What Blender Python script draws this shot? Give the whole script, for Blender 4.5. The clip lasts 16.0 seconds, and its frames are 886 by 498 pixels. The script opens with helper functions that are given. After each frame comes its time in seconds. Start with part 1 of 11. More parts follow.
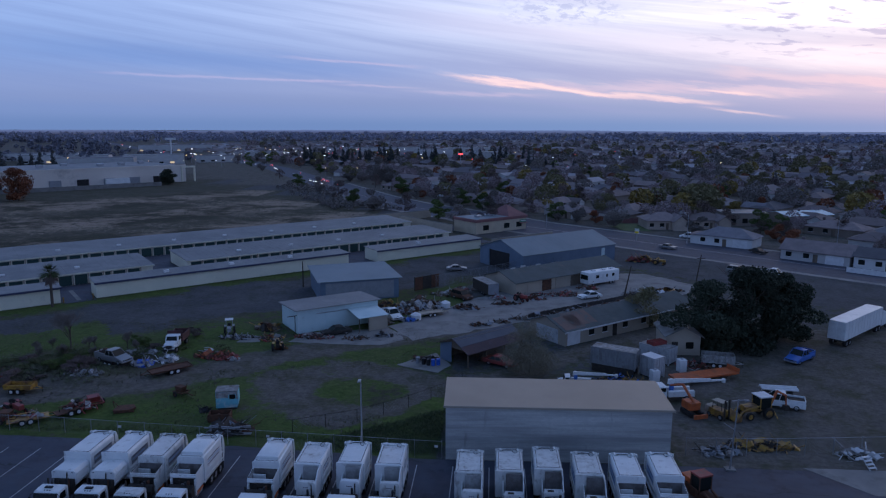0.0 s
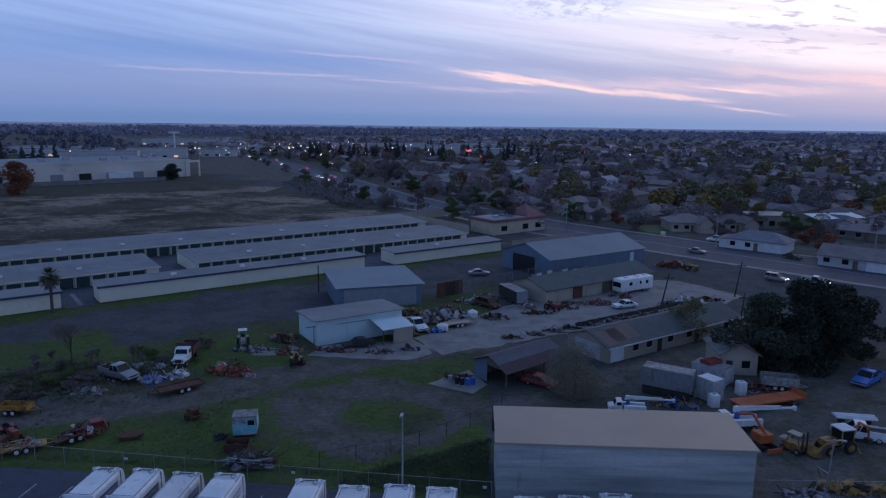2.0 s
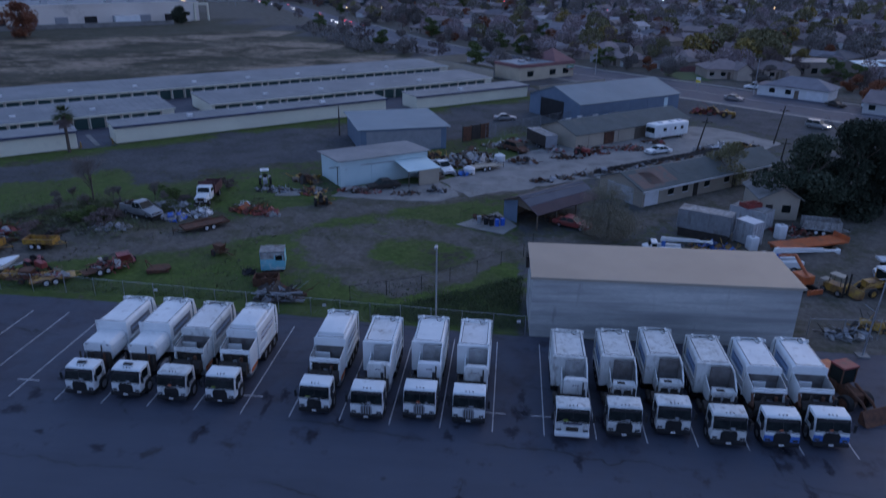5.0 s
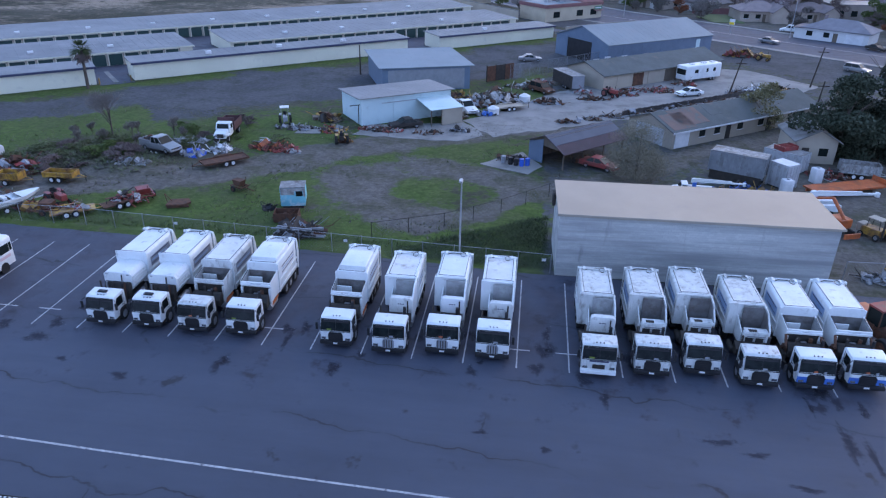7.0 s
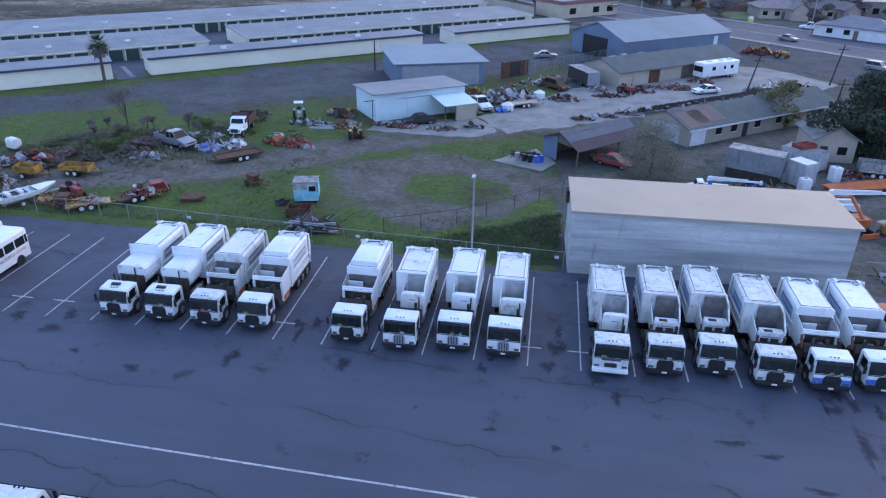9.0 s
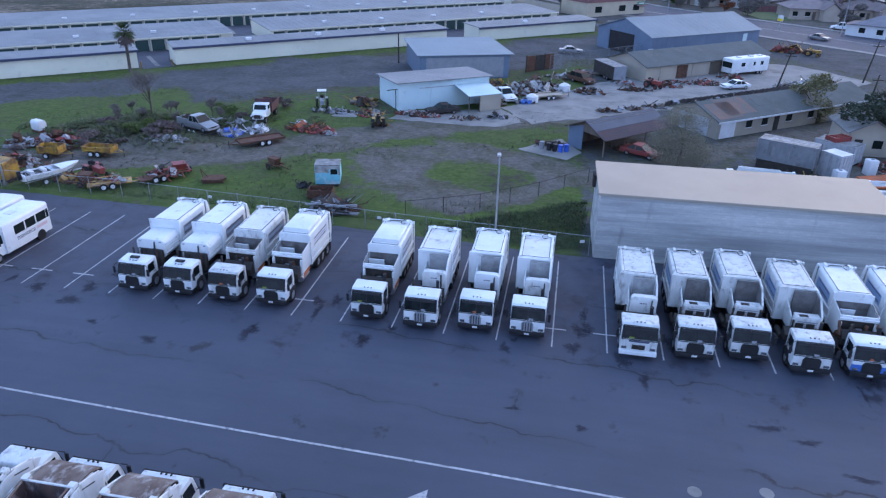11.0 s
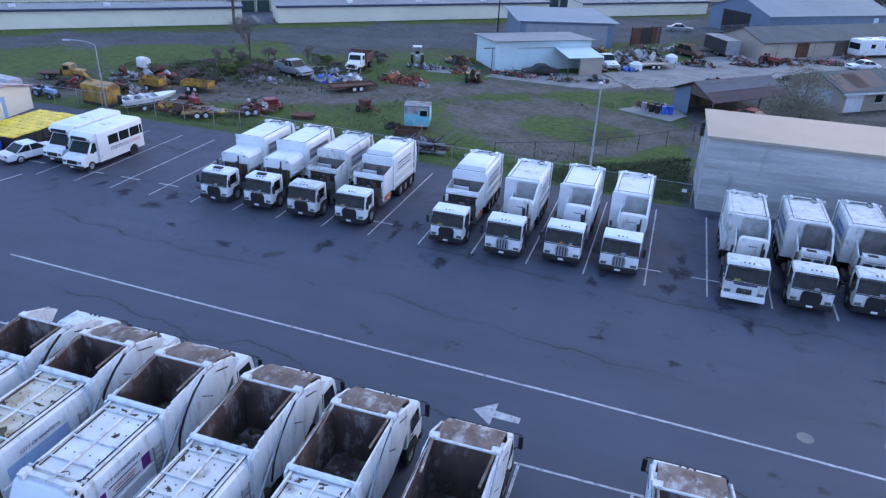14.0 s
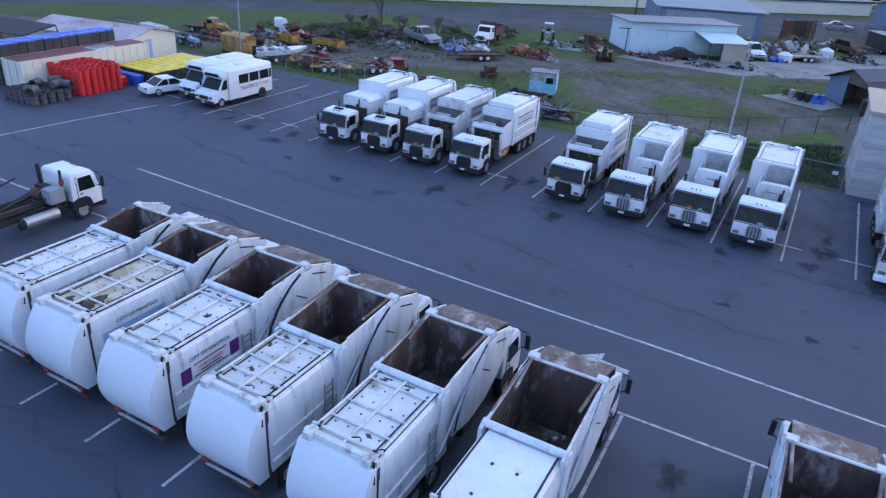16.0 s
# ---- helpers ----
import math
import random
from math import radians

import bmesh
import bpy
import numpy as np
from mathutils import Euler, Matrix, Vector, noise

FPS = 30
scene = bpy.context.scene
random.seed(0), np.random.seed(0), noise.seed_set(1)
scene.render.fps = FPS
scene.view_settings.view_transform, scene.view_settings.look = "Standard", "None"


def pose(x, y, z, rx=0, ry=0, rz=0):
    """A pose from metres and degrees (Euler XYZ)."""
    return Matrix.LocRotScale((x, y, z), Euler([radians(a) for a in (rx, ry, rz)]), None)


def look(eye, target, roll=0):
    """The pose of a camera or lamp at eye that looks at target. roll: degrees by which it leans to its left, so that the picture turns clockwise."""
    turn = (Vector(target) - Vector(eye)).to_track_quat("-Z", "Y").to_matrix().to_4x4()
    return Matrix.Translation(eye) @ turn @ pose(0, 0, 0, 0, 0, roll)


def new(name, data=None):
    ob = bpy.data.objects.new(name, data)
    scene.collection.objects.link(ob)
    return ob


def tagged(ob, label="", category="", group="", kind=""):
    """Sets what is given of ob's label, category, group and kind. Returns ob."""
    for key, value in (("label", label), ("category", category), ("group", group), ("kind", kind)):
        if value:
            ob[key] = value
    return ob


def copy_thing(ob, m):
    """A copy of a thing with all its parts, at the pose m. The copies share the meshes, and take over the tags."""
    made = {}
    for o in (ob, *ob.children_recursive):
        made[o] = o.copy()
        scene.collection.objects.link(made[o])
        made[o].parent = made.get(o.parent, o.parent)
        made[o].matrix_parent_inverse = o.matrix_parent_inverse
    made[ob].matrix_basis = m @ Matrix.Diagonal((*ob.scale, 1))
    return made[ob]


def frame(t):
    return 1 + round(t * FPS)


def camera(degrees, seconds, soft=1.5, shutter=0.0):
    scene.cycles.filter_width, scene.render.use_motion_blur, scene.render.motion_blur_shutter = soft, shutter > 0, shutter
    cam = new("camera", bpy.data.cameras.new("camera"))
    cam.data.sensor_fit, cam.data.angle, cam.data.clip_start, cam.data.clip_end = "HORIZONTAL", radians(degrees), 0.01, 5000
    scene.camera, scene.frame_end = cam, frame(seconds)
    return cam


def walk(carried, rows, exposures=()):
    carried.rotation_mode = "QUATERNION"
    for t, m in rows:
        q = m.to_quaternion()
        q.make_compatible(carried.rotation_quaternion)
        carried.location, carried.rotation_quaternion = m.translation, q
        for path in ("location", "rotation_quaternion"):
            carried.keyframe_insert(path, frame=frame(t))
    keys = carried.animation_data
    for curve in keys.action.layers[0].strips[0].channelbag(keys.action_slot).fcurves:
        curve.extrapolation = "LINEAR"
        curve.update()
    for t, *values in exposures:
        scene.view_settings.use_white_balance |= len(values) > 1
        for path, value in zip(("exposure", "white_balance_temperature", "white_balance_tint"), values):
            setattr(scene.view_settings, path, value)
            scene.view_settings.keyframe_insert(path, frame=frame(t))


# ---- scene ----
cam = camera(65.1, 16.0, soft=1.2, shutter=0.5)
PATH = [
    (0.0, 0.254, -0.004, 33.611, 79.965, -0.169, 4.160),
    (0.5, -0.934, 1.885, 33.649, 79.797, -0.256, 4.031),
    (1.0, -2.259, 3.959, 33.688, 79.666, -0.381, 4.066),
    (1.5, -3.666, 6.213, 33.650, 79.573, -0.517, 4.149),
    (2.0, -4.939, 8.408, 33.714, 79.610, -0.649, 4.366),
    (2.5, -5.848, 9.986, 33.693, 79.632, -0.553, 4.780),
    (3.0, -6.239, 10.550, 33.245, 79.704, -0.541, 5.246),
    (3.5, -6.281, 10.758, 32.734, 79.735, -0.670, 5.601),
    (4.0, -6.374, 10.800, 32.081, 79.555, -0.705, 5.774),
    (4.5, -6.545, 10.914, 31.234, 74.214, -0.778, 5.850),
    (5.0, -6.798, 11.098, 30.452, 67.852, -0.800, 5.780),
    (5.2, -6.950, 11.132, 30.271, 66.471, -0.951, 5.702),
    (7.5, -7.333, 12.110, 28.491, 63.562, -0.910, 7.971),
    (8.0, -7.290, 12.156, 28.477, 63.369, -0.879, 8.248),
    (8.5, -7.213, 12.116, 28.609, 63.406, -0.892, 8.568),
    (11.0, -7.503, 12.286, 26.189, 63.862, -1.160, 10.632),
    (11.5, -7.625, 12.369, 25.254, 63.770, -1.625, 13.564),
    (12.0, -7.493, 12.516, 24.318, 63.673, -1.822, 15.650),
    (12.5, -7.444, 12.585, 23.370, 63.677, -1.867, 16.357),
    (13.0, -7.455, 12.564, 22.376, 63.691, -1.994, 17.258),
    (13.5, -7.448, 12.658, 21.331, 63.690, -1.975, 17.696),
    (14.0, -7.465, 12.692, 20.332, 63.660, -2.070, 18.727),
    (14.5, -7.524, 12.798, 19.147, 63.654, -2.364, 20.660),
    (15.0, -7.542, 12.759, 18.119, 63.509, -2.723, 24.027),
    (15.5, -7.438, 12.853, 17.128, 63.387, -3.001, 27.034),
    (16.0, -7.520, 13.022, 16.489, 63.377, -3.335, 29.311),
]
EXPOSURES = [(0, -0.45, 6050, 14), (4.0, -0.45, 6050, 14), (5.0, 0.09, 6200, 15), (7.5, 1.46, 6700, 12), (11.0, 1.52, 6700, 12), (14.5, 1.48, 6700, 12), (16.0, 1.36, 6700, 12)]
walk(cam, [(t, pose(*p)) for t, *p in PATH], EXPOSURES)

# ---- dusk sky, soft afterglow ----
world = bpy.data.worlds.new("dusk_sky")
scene.world = world
world.use_nodes = True
WN, WL = world.node_tree.nodes, world.node_tree.links
WN.clear()


def wnode(kind, **values):
    n = WN.new(kind)
    for key, value in values.items():
        n.inputs[key.replace("_", " ")].default_value = value
    return n


def wmath(op, a, b=None, c=None):
    n = WN.new("ShaderNodeMath")
    n.operation = op
    for k, v in enumerate((a, b, c)):
        if v is None:
            continue
        if isinstance(v, (int, float)):
            n.inputs[k].default_value = v
        else:
            WL.new(v, n.inputs[k])
    return n.outputs[0]


def wramp(fac, stops, smooth=True):
    n = WN.new("ShaderNodeValToRGB")
    n.color_ramp.interpolation = "EASE" if smooth else "LINEAR"
    e = n.color_ramp.elements
    while len(e) < len(stops):
        e.new(0.5)
    for k, (p, c) in enumerate(stops):
        e[k].position, e[k].color = p, (*c, 1) if len(c) == 3 else c
    WL.new(fac, n.inputs[0])
    return n.outputs[0]


def wmix(fac, a, b, blend="MIX"):
    n = WN.new("ShaderNodeMix")
    n.data_type, n.blend_type = "RGBA", blend
    if isinstance(fac, (int, float)):
        n.inputs[0].default_value = fac
    else:
        WL.new(fac, n.inputs[0])
    for k, v in ((6, a), (7, b)):
        if isinstance(v, tuple):
            n.inputs[k].default_value = (*v, 1)
        else:
            WL.new(v, n.inputs[k])
    return n.outputs[2]


GLOW = radians(38)          # the sunset lies this far to the right of +y
geo = WN.new("ShaderNodeTexCoord")
sep = WN.new("ShaderNodeSeparateXYZ")
WL.new(geo.outputs["Generated"], sep.inputs[0])
dx, dy, dz = sep.outputs
az = wmath("ARCTAN2", dx, dy)                        # 0 at +y, positive to the right
off = wmath("SUBTRACT", az, GLOW)
toward = wmath("MULTIPLY_ADD", wmath("COSINE", off), 0.5, 0.5)
toward = wmath("POWER", toward, 8.5)
el = wmath("MAXIMUM", dz, 0.0)

sky = WN.new("ShaderNodeTexSky")
sky.sky_type, sky.sun_disc = "NISHITA", False
sky.sun_elevation, sky.sun_rotation = radians(1.5), GLOW
sky.air_density, sky.dust_density = 1.2, 2.0

cool = wramp(el, [(0.0, (0.22, 0.35, 0.66)), (0.02, (0.28, 0.41, 0.74)), (0.05, (0.34, 0.47, 0.82)), (0.085, (0.33, 0.52, 0.95)), (0.15, (0.43, 0.64, 1.10)), (0.26, (0.35, 0.53, 1.05)), (0.5, (0.165, 0.30, 0.61))])
warm = wramp(el, [(0.0, (0.33, 0.49, 0.80)), (0.022, (0.50, 0.59, 0.84)), (0.05, (0.86, 0.82, 0.98)), (0.09, (1.25, 1.14, 1.20)), (0.15, (2.2, 2.0, 1.85)), (0.28, (1.0, 1.05, 1.2)), (0.5, (0.21, 0.33, 0.63))])
base = wmix(toward, cool, warm)

# cloud sheets seen flat on: direction divided by height
lift = wmath("ADD", el, 0.10)
cx, cy = wmath("DIVIDE", dx, lift), wmath("DIVIDE", dy, lift)
comb = WN.new("ShaderNodeCombineXYZ")
WL.new(cx, comb.inputs[0])
WL.new(cy, comb.inputs[1])
# the low sky in degrees of azimuth and hundredths of height
deg = wmath("MULTIPLY", az, 57.2958)
hgt = wmath("MULTIPLY", el, 100.0)
low_sky = WN.new("ShaderNodeCombineXYZ")
WL.new(wmath("MULTIPLY", deg, 0.10), low_sky.inputs[0])
WL.new(wmath("MULTIPLY_ADD", deg, 0.23, hgt), low_sky.inputs[1])


def wnoise(vec, scale, detail=6.0, rough=0.55, stretch=(1, 1, 1), shift=0.0):
    mp = WN.new("ShaderNodeMapping")
    mp.inputs["Scale"].default_value = stretch
    mp.inputs["Location"].default_value = (shift, shift * 0.7, 0)
    WL.new(vec, mp.inputs[0])
    nz = wnode("ShaderNodeTexNoise", Scale=scale, Detail=detail, Roughness=rough)
    WL.new(mp.outputs[0], nz.inputs["Vector"])
    return nz.outputs["Fac"]


def step(x, lo, hi):
    n = WN.new("ShaderNodeMapRange")
    n.interpolation_type = "SMOOTHSTEP"
    n.inputs["From Min"].default_value, n.inputs["From Max"].default_value = lo, hi
    WL.new(x, n.inputs["Value"])
    return n.outputs[0]


ragged = wnoise(low_sky.outputs[0], 2.2, 8.0, 0.65, (1.0, 0.5, 1), 4.0)
below = wmath("MULTIPLY", step(hgt, 0.8, 3.0), wmath("SUBTRACT", 1.0, step(hgt, 18.0, 30.0)))


def streak(a0, h0, a1, h1, wide, ends=3.0, rag=1.6):
    """One cloud bank from azimuth a0 to a1, its middle sinking from h0 to h1."""
    k = (h1 - h0) / (a1 - a0)
    mid = wmath("MULTIPLY_ADD", deg, k, h0 - k * a0)
    d = wmath("SUBTRACT", hgt, wmath("ADD", mid, wmath("MULTIPLY_ADD", ragged, rag * wide * 2, -rag * wide)))
    body = wmath("SUBTRACT", 1.0, step(wmath("ABSOLUTE", d), 0.0, wide))
    along_it = wmath("MULTIPLY", step(deg, a0 - ends, a0 + ends), wmath("SUBTRACT", 1.0, step(deg, a1 - ends, a1 + ends)))
    return wmath("MULTIPLY", body, along_it)


def lay(col, mask, amount, tone):
    return wmix(wmath("MULTIPLY", mask, amount), col, tone)


rays = step(wnoise(low_sky.outputs[0], 1.0, 7.0, 0.58, (0.35, 0.55, 1), 9.0), 0.36, 0.66)
veil_tone = wmix(toward, (0.27, 0.40, 0.78), (0.66, 0.66, 0.92))
bank_tone = wmix(toward, (0.52, 0.66, 1.08), (1.75, 1.50, 1.45))
pink_tone = wmix(toward, (0.62, 0.63, 0.98), (1.75, 1.15, 1.05))
puff_tone = wmix(toward, (0.40, 0.48, 0.86), (0.74, 0.72, 0.96))
col = lay(base, wmath("MULTIPLY", rays, below), 0.42, veil_tone)
# a broad bright bank over a blue gap, darker banks to its left
col = lay(col, streak(-34, 9.6, -9, 7.4, 2.4, 7.0, 0.5), 0.55, (0.225, 0.40, 0.84))
col = lay(col, streak(-8, 9.0, 22, 5.4, 1.5, 6.0, 0.6), 0.50, veil_tone)
col = lay(col, streak(-9, 15.2, 30, 7.5, 2.6, 7.0, 0.5), 0.65, bank_tone)
col = lay(col, streak(-37, 3.6, 0, 3.2, 1.6, 8.0, 0.4), 0.45, (0.34, 0.44, 0.74))
# lit edges, pinker towards the sunset
for a0, h0, a1, h1, wide, amount in ((-29, 6.5, -12, 6.0, 0.28, 0.55), (-16, 9.1, -7, 8.2, 0.30, 0.5), (-12, 5.6, -7, 5.3, 0.26, 0.45), (-6, 4.7, 3, 4.2, 0.40, 0.35),
                                     (3, 6.0, 14, 4.6, 0.7, 0.35), (10, 5.6, 24, 4.2, 0.9, 0.35), (17, 7.2, 30, 4.6, 0.9, 0.35)):
    col = lay(col, streak(a0, h0, a1, h1, wide, 2.5), amount, pink_tone)
for a0, h0, a1, h1, wide, amount in ((-3.0, 6.85, 7, 4.9, 0.62, 0.62), (-1.5, 6.1, 9, 4.2, 0.40, 0.30), (5, 5.0, 16, 3.3, 0.48, 0.50), (9, 4.0, 17, 3.0, 0.30, 0.30), (16.2, 4.8, 20.2, 3.9, 0.42, 0.55), (17.2, 2.3, 20.4, 1.6, 0.36, 0.45)):
    col = lay(col, streak(a0, h0, a1, h1, wide, 2.4, 1.9), amount, (1.95, 1.28, 1.08))


def cloud(rot, stretch, scale, seed, lo, hi, detail=7.0, rough=0.55):
    turn = WN.new("ShaderNodeMapping")
    turn.inputs["Rotation"].default_value = (0, 0, rot)
    WL.new(comb.outputs[0], turn.inputs[0])
    mp = WN.new("ShaderNodeMapping")
    mp.inputs["Scale"].default_value = (stretch, 1, 1)
    mp.inputs["Location"].default_value = (seed, seed * 0.7, 0)
    WL.new(turn.outputs[0], mp.inputs[0])
    nz = wnode("ShaderNodeTexNoise", Scale=scale, Detail=detail, Roughness=rough)
    nz.inputs["Distortion"].default_value = 0.35
    WL.new(mp.outputs[0], nz.inputs["Vector"])
    return step(nz.outputs["Fac"], lo, hi)


puffs = cloud(radians(-20), 0.7, 6.0, 5.0, 0.53, 0.63, 4.0, 0.6)
puff_zone = wmath("MULTIPLY", step(hgt, 7.5, 10.5), step(deg, 12.0, 22.0))
ripples = cloud(radians(15), 1.6, 9.0, 2.0, 0.46, 0.60, 5.0, 0.65)
ripple_zone = wmath("MULTIPLY", wmath("MULTIPLY", step(hgt, 12.8, 15.0), step(deg, -1.0, 3.0)), wmath("SUBTRACT", 1.0, step(deg, 7.0, 12.0)))
col = lay(col, wmath("MULTIPLY", puffs, puff_zone), 0.8, puff_tone)
col = lay(col, wmath("MULTIPLY", ripples, ripple_zone), 0.6, (0.62, 0.68, 1.0))
tint = wmix(0.02, col, sky.outputs[0])
back = WN.new("ShaderNodeBackground")
back.inputs["Strength"].default_value = 1.0
WL.new(tint, back.inputs["Color"])
outw = WN.new("ShaderNodeOutputWorld")
WL.new(back.outputs[0], outw.inputs[0])

sun = new("afterglow_sun", bpy.data.lights.new("afterglow_sun", "SUN"))
sun.data.energy, sun.data.angle, sun.data.color = 0.2, radians(40), (1.0, 0.86, 0.80)
sun.matrix_world = look((math.sin(GLOW) * 80, math.cos(GLOW) * 80, 60), (0, 0, 0))

# ---- materials ----
def node_mat(name):
    m = bpy.data.materials.new(name)
    m.use_nodes = True
    n, l = m.node_tree.nodes, m.node_tree.links
    return m, n, l, n["Principled BSDF"]


def ramp(n, l, fac, p0, p1, c0=(0, 0, 0), c1=(1, 1, 1)):
    r = n.new("ShaderNodeValToRGB")
    r.color_ramp.elements[0].position, r.color_ramp.elements[1].position = p0, p1
    r.color_ramp.elements[0].color, r.color_ramp.elements[1].color = (*c0, 1), (*c1, 1)
    l.new(fac, r.inputs[0])
    return r.outputs[0]


def mixc(n, l, fac, a, b, blend="MIX"):
    m = n.new("ShaderNodeMix")
    m.data_type, m.blend_type = "RGBA", blend
    for k, v in ((0, fac), (6, a), (7, b)):
        if isinstance(v, (int, float)):
            m.inputs[k].default_value = v
        elif isinstance(v, tuple):
            m.inputs[k].default_value = (*v, 1)
        else:
            l.new(v, m.inputs[k])
    return m.outputs[2]


def noise_tex(n, l, vec, scale, detail=5.0, rough=0.55, stretch=None):
    t = n.new("ShaderNodeTexNoise")
    t.inputs["Scale"].default_value, t.inputs["Detail"].default_value, t.inputs["Roughness"].default_value = scale, detail, rough
    if stretch:
        mp = n.new("ShaderNodeMapping")
        mp.inputs["Scale"].default_value = stretch
        l.new(vec, mp.inputs[0])
        vec = mp.outputs[0]
    l.new(vec, t.inputs["Vector"])
    return t.outputs["Fac"]


def surface(name, c1, c2=None, rough=0.6, metal=0.0, scale=1.2, dirt=None, dirt_lo=0.55, dirt_hi=0.75, dirt_scale=0.9, bump=0.15,
            fine=14.0, rand=0.0, stretch=None, coords="Object"):
    """A worn surface: two tones at a large scale, a fine grain, and stains of their own shape."""
    m, n, l, b = node_mat(name)
    if coords == "World":
        vec = n.new("ShaderNodeNewGeometry").outputs["Position"]
    else:
        vec = n.new("ShaderNodeTexCoord").outputs["Object"]
    info = n.new("ShaderNodeObjectInfo")
    if rand or coords == "Object":
        off = n.new("ShaderNodeVectorMath")
        off.operation = "ADD"
        sc = n.new("ShaderNodeVectorMath")
        sc.operation = "SCALE"
        sc.inputs[0].default_value = (37.0, 51.0, 23.0)
        l.new(info.outputs["Random"], sc.inputs["Scale"])
        l.new(vec, off.inputs[0])
        l.new(sc.outputs[0], off.inputs[1])
        vec = off.outputs[0]
    c2 = c2 or tuple(v * 0.82 for v in c1)
    big = noise_tex(n, l, vec, scale, 5.0, 0.6, stretch)
    col = mixc(n, l, ramp(n, l, big, 0.35, 0.68), c1, c2)
    grain = noise_tex(n, l, vec, fine, 3.0, 0.6)
    col = mixc(n, l, 0.35, col, ramp(n, l, grain, 0.25, 0.8, (0.62, 0.62, 0.62), (1.0, 1.0, 1.0)), "MULTIPLY")
    if dirt:
        d = noise_tex(n, l, vec, dirt_scale, 8.0, 0.68, stretch)
        col = mixc(n, l, ramp(n, l, d, dirt_lo, dirt_hi), col, dirt)
    if rand:
        v = n.new("ShaderNodeMapRange")
        v.inputs["To Min"].default_value, v.inputs["To Max"].default_value = 1 - rand, 1 + rand
        l.new(info.outputs["Random"], v.inputs["Value"])
        hsv = n.new("ShaderNodeHueSaturation")
        l.new(v.outputs[0], hsv.inputs["Value"])
        l.new(col, hsv.inputs["Color"])
        col = hsv.outputs[0]
    l.new(col, b.inputs["Base Color"])
    rg = ramp(n, l, grain, 0.2, 0.85, (rough * 0.8,) * 3, (min(1, rough * 1.2),) * 3)
    l.new(rg, b.inputs["Roughness"])
    b.inputs["Metallic"].default_value = metal
    if bump:
        bp = n.new("ShaderNodeBump")
        bp.inputs["Strength"].default_value, bp.inputs["Distance"].default_value = bump, 0.03
        l.new(grain, bp.inputs["Height"])
        l.new(bp.outputs[0], b.inputs["Normal"])
    return m


def glowing(name, colour, strength):
    m, n, l, b = node_mat(name)
    b.inputs["Base Color"].default_value = (*colour, 1)
    b.inputs["Emission Color"].default_value, b.inputs["Emission Strength"].default_value = (*colour, 1), strength
    return m


WHITE = surface("white_truck_paint", (0.78, 0.80, 0.79), (0.66, 0.68, 0.68), 0.40, scale=0.6, dirt=(0.26, 0.24, 0.22), dirt_lo=0.58, dirt_hi=0.80, dirt_scale=1.6, bump=0.03)
LOADER_WHITE = surface("road_soiled_white_paint", (0.66, 0.70, 0.71), (0.53, 0.57, 0.59), 0.40, scale=0.9, dirt=(0.22, 0.20, 0.19), dirt_lo=0.54, dirt_hi=0.74, dirt_scale=1.1, stretch=(2.5, 2.5, 0.45), bump=0.03)
TAIL_WHITE = surface("smooth_white_tail_paint", (0.64, 0.68, 0.70), (0.59, 0.63, 0.65), 0.36, scale=0.35, dirt=(0.30, 0.29, 0.28), dirt_lo=0.66, dirt_hi=0.84, dirt_scale=0.8, bump=0.02)
CAB_GLASS = surface("tinted_windscreen", (0.005, 0.008, 0.009), (0.018, 0.024, 0.025), 0.12, scale=2.2, bump=0.0)
CAB_GLASS.node_tree.nodes["Principled BSDF"].inputs["Specular IOR Level"].default_value = 0.20
GUNK = surface("dried_leaves_and_grime", (0.085, 0.065, 0.045), (0.045, 0.038, 0.032), 0.9, scale=3.0, dirt=(0.16, 0.13, 0.06), dirt_lo=0.5, dirt_hi=0.7, dirt_scale=4.0, bump=0.5)
TUB_PALE = surface("scuffed_pale_hopper", (0.40, 0.41, 0.405), (0.25, 0.25, 0.25), 0.55, scale=1.0, dirt=(0.13, 0.115, 0.105), dirt_lo=0.50, dirt_hi=0.78, dirt_scale=1.1, bump=0.08)
WHITE_GRIMY = surface("grimy_white_steel", (0.68, 0.69, 0.67), (0.54, 0.55, 0.53), 0.5, scale=0.8, dirt=(0.13, 0.105, 0.085), dirt_lo=0.52, dirt_hi=0.76, dirt_scale=1.5, stretch=(1.6, 1.6, 0.7), bump=0.06)
ROOF_GRIME = surface("stained_body_roof", (0.74, 0.74, 0.73), (0.60, 0.59, 0.56), 0.5, scale=0.7, dirt=(0.16, 0.11, 0.07), dirt_lo=0.57, dirt_hi=0.78, dirt_scale=0.9, bump=0.08)
HOPPER = surface("rusty_hopper_steel", (0.115, 0.074, 0.062), (0.052, 0.040, 0.040), 0.75, scale=1.3, dirt=(0.30, 0.27, 0.265), dirt_lo=0.52, dirt_hi=0.72, dirt_scale=1.7, stretch=(1, 1, 0.55), bump=0.3)
BLADE = surface("brown_worn_guard", (0.115, 0.076, 0.060), (0.215, 0.170, 0.145), 0.7, scale=1.4, stretch=(1.2, 0.7, 1), dirt=(0.42, 0.40, 0.38), dirt_lo=0.52, dirt_hi=0.68, dirt_scale=1.5, bump=0.2)
BLACK = surface("black_plastic", (0.018, 0.018, 0.02), (0.03, 0.03, 0.032), 0.55, bump=0.05)
RUBBER = surface("tyre_rubber", (0.022, 0.021, 0.021), (0.04, 0.038, 0.036), 0.85, scale=3, bump=0.2)
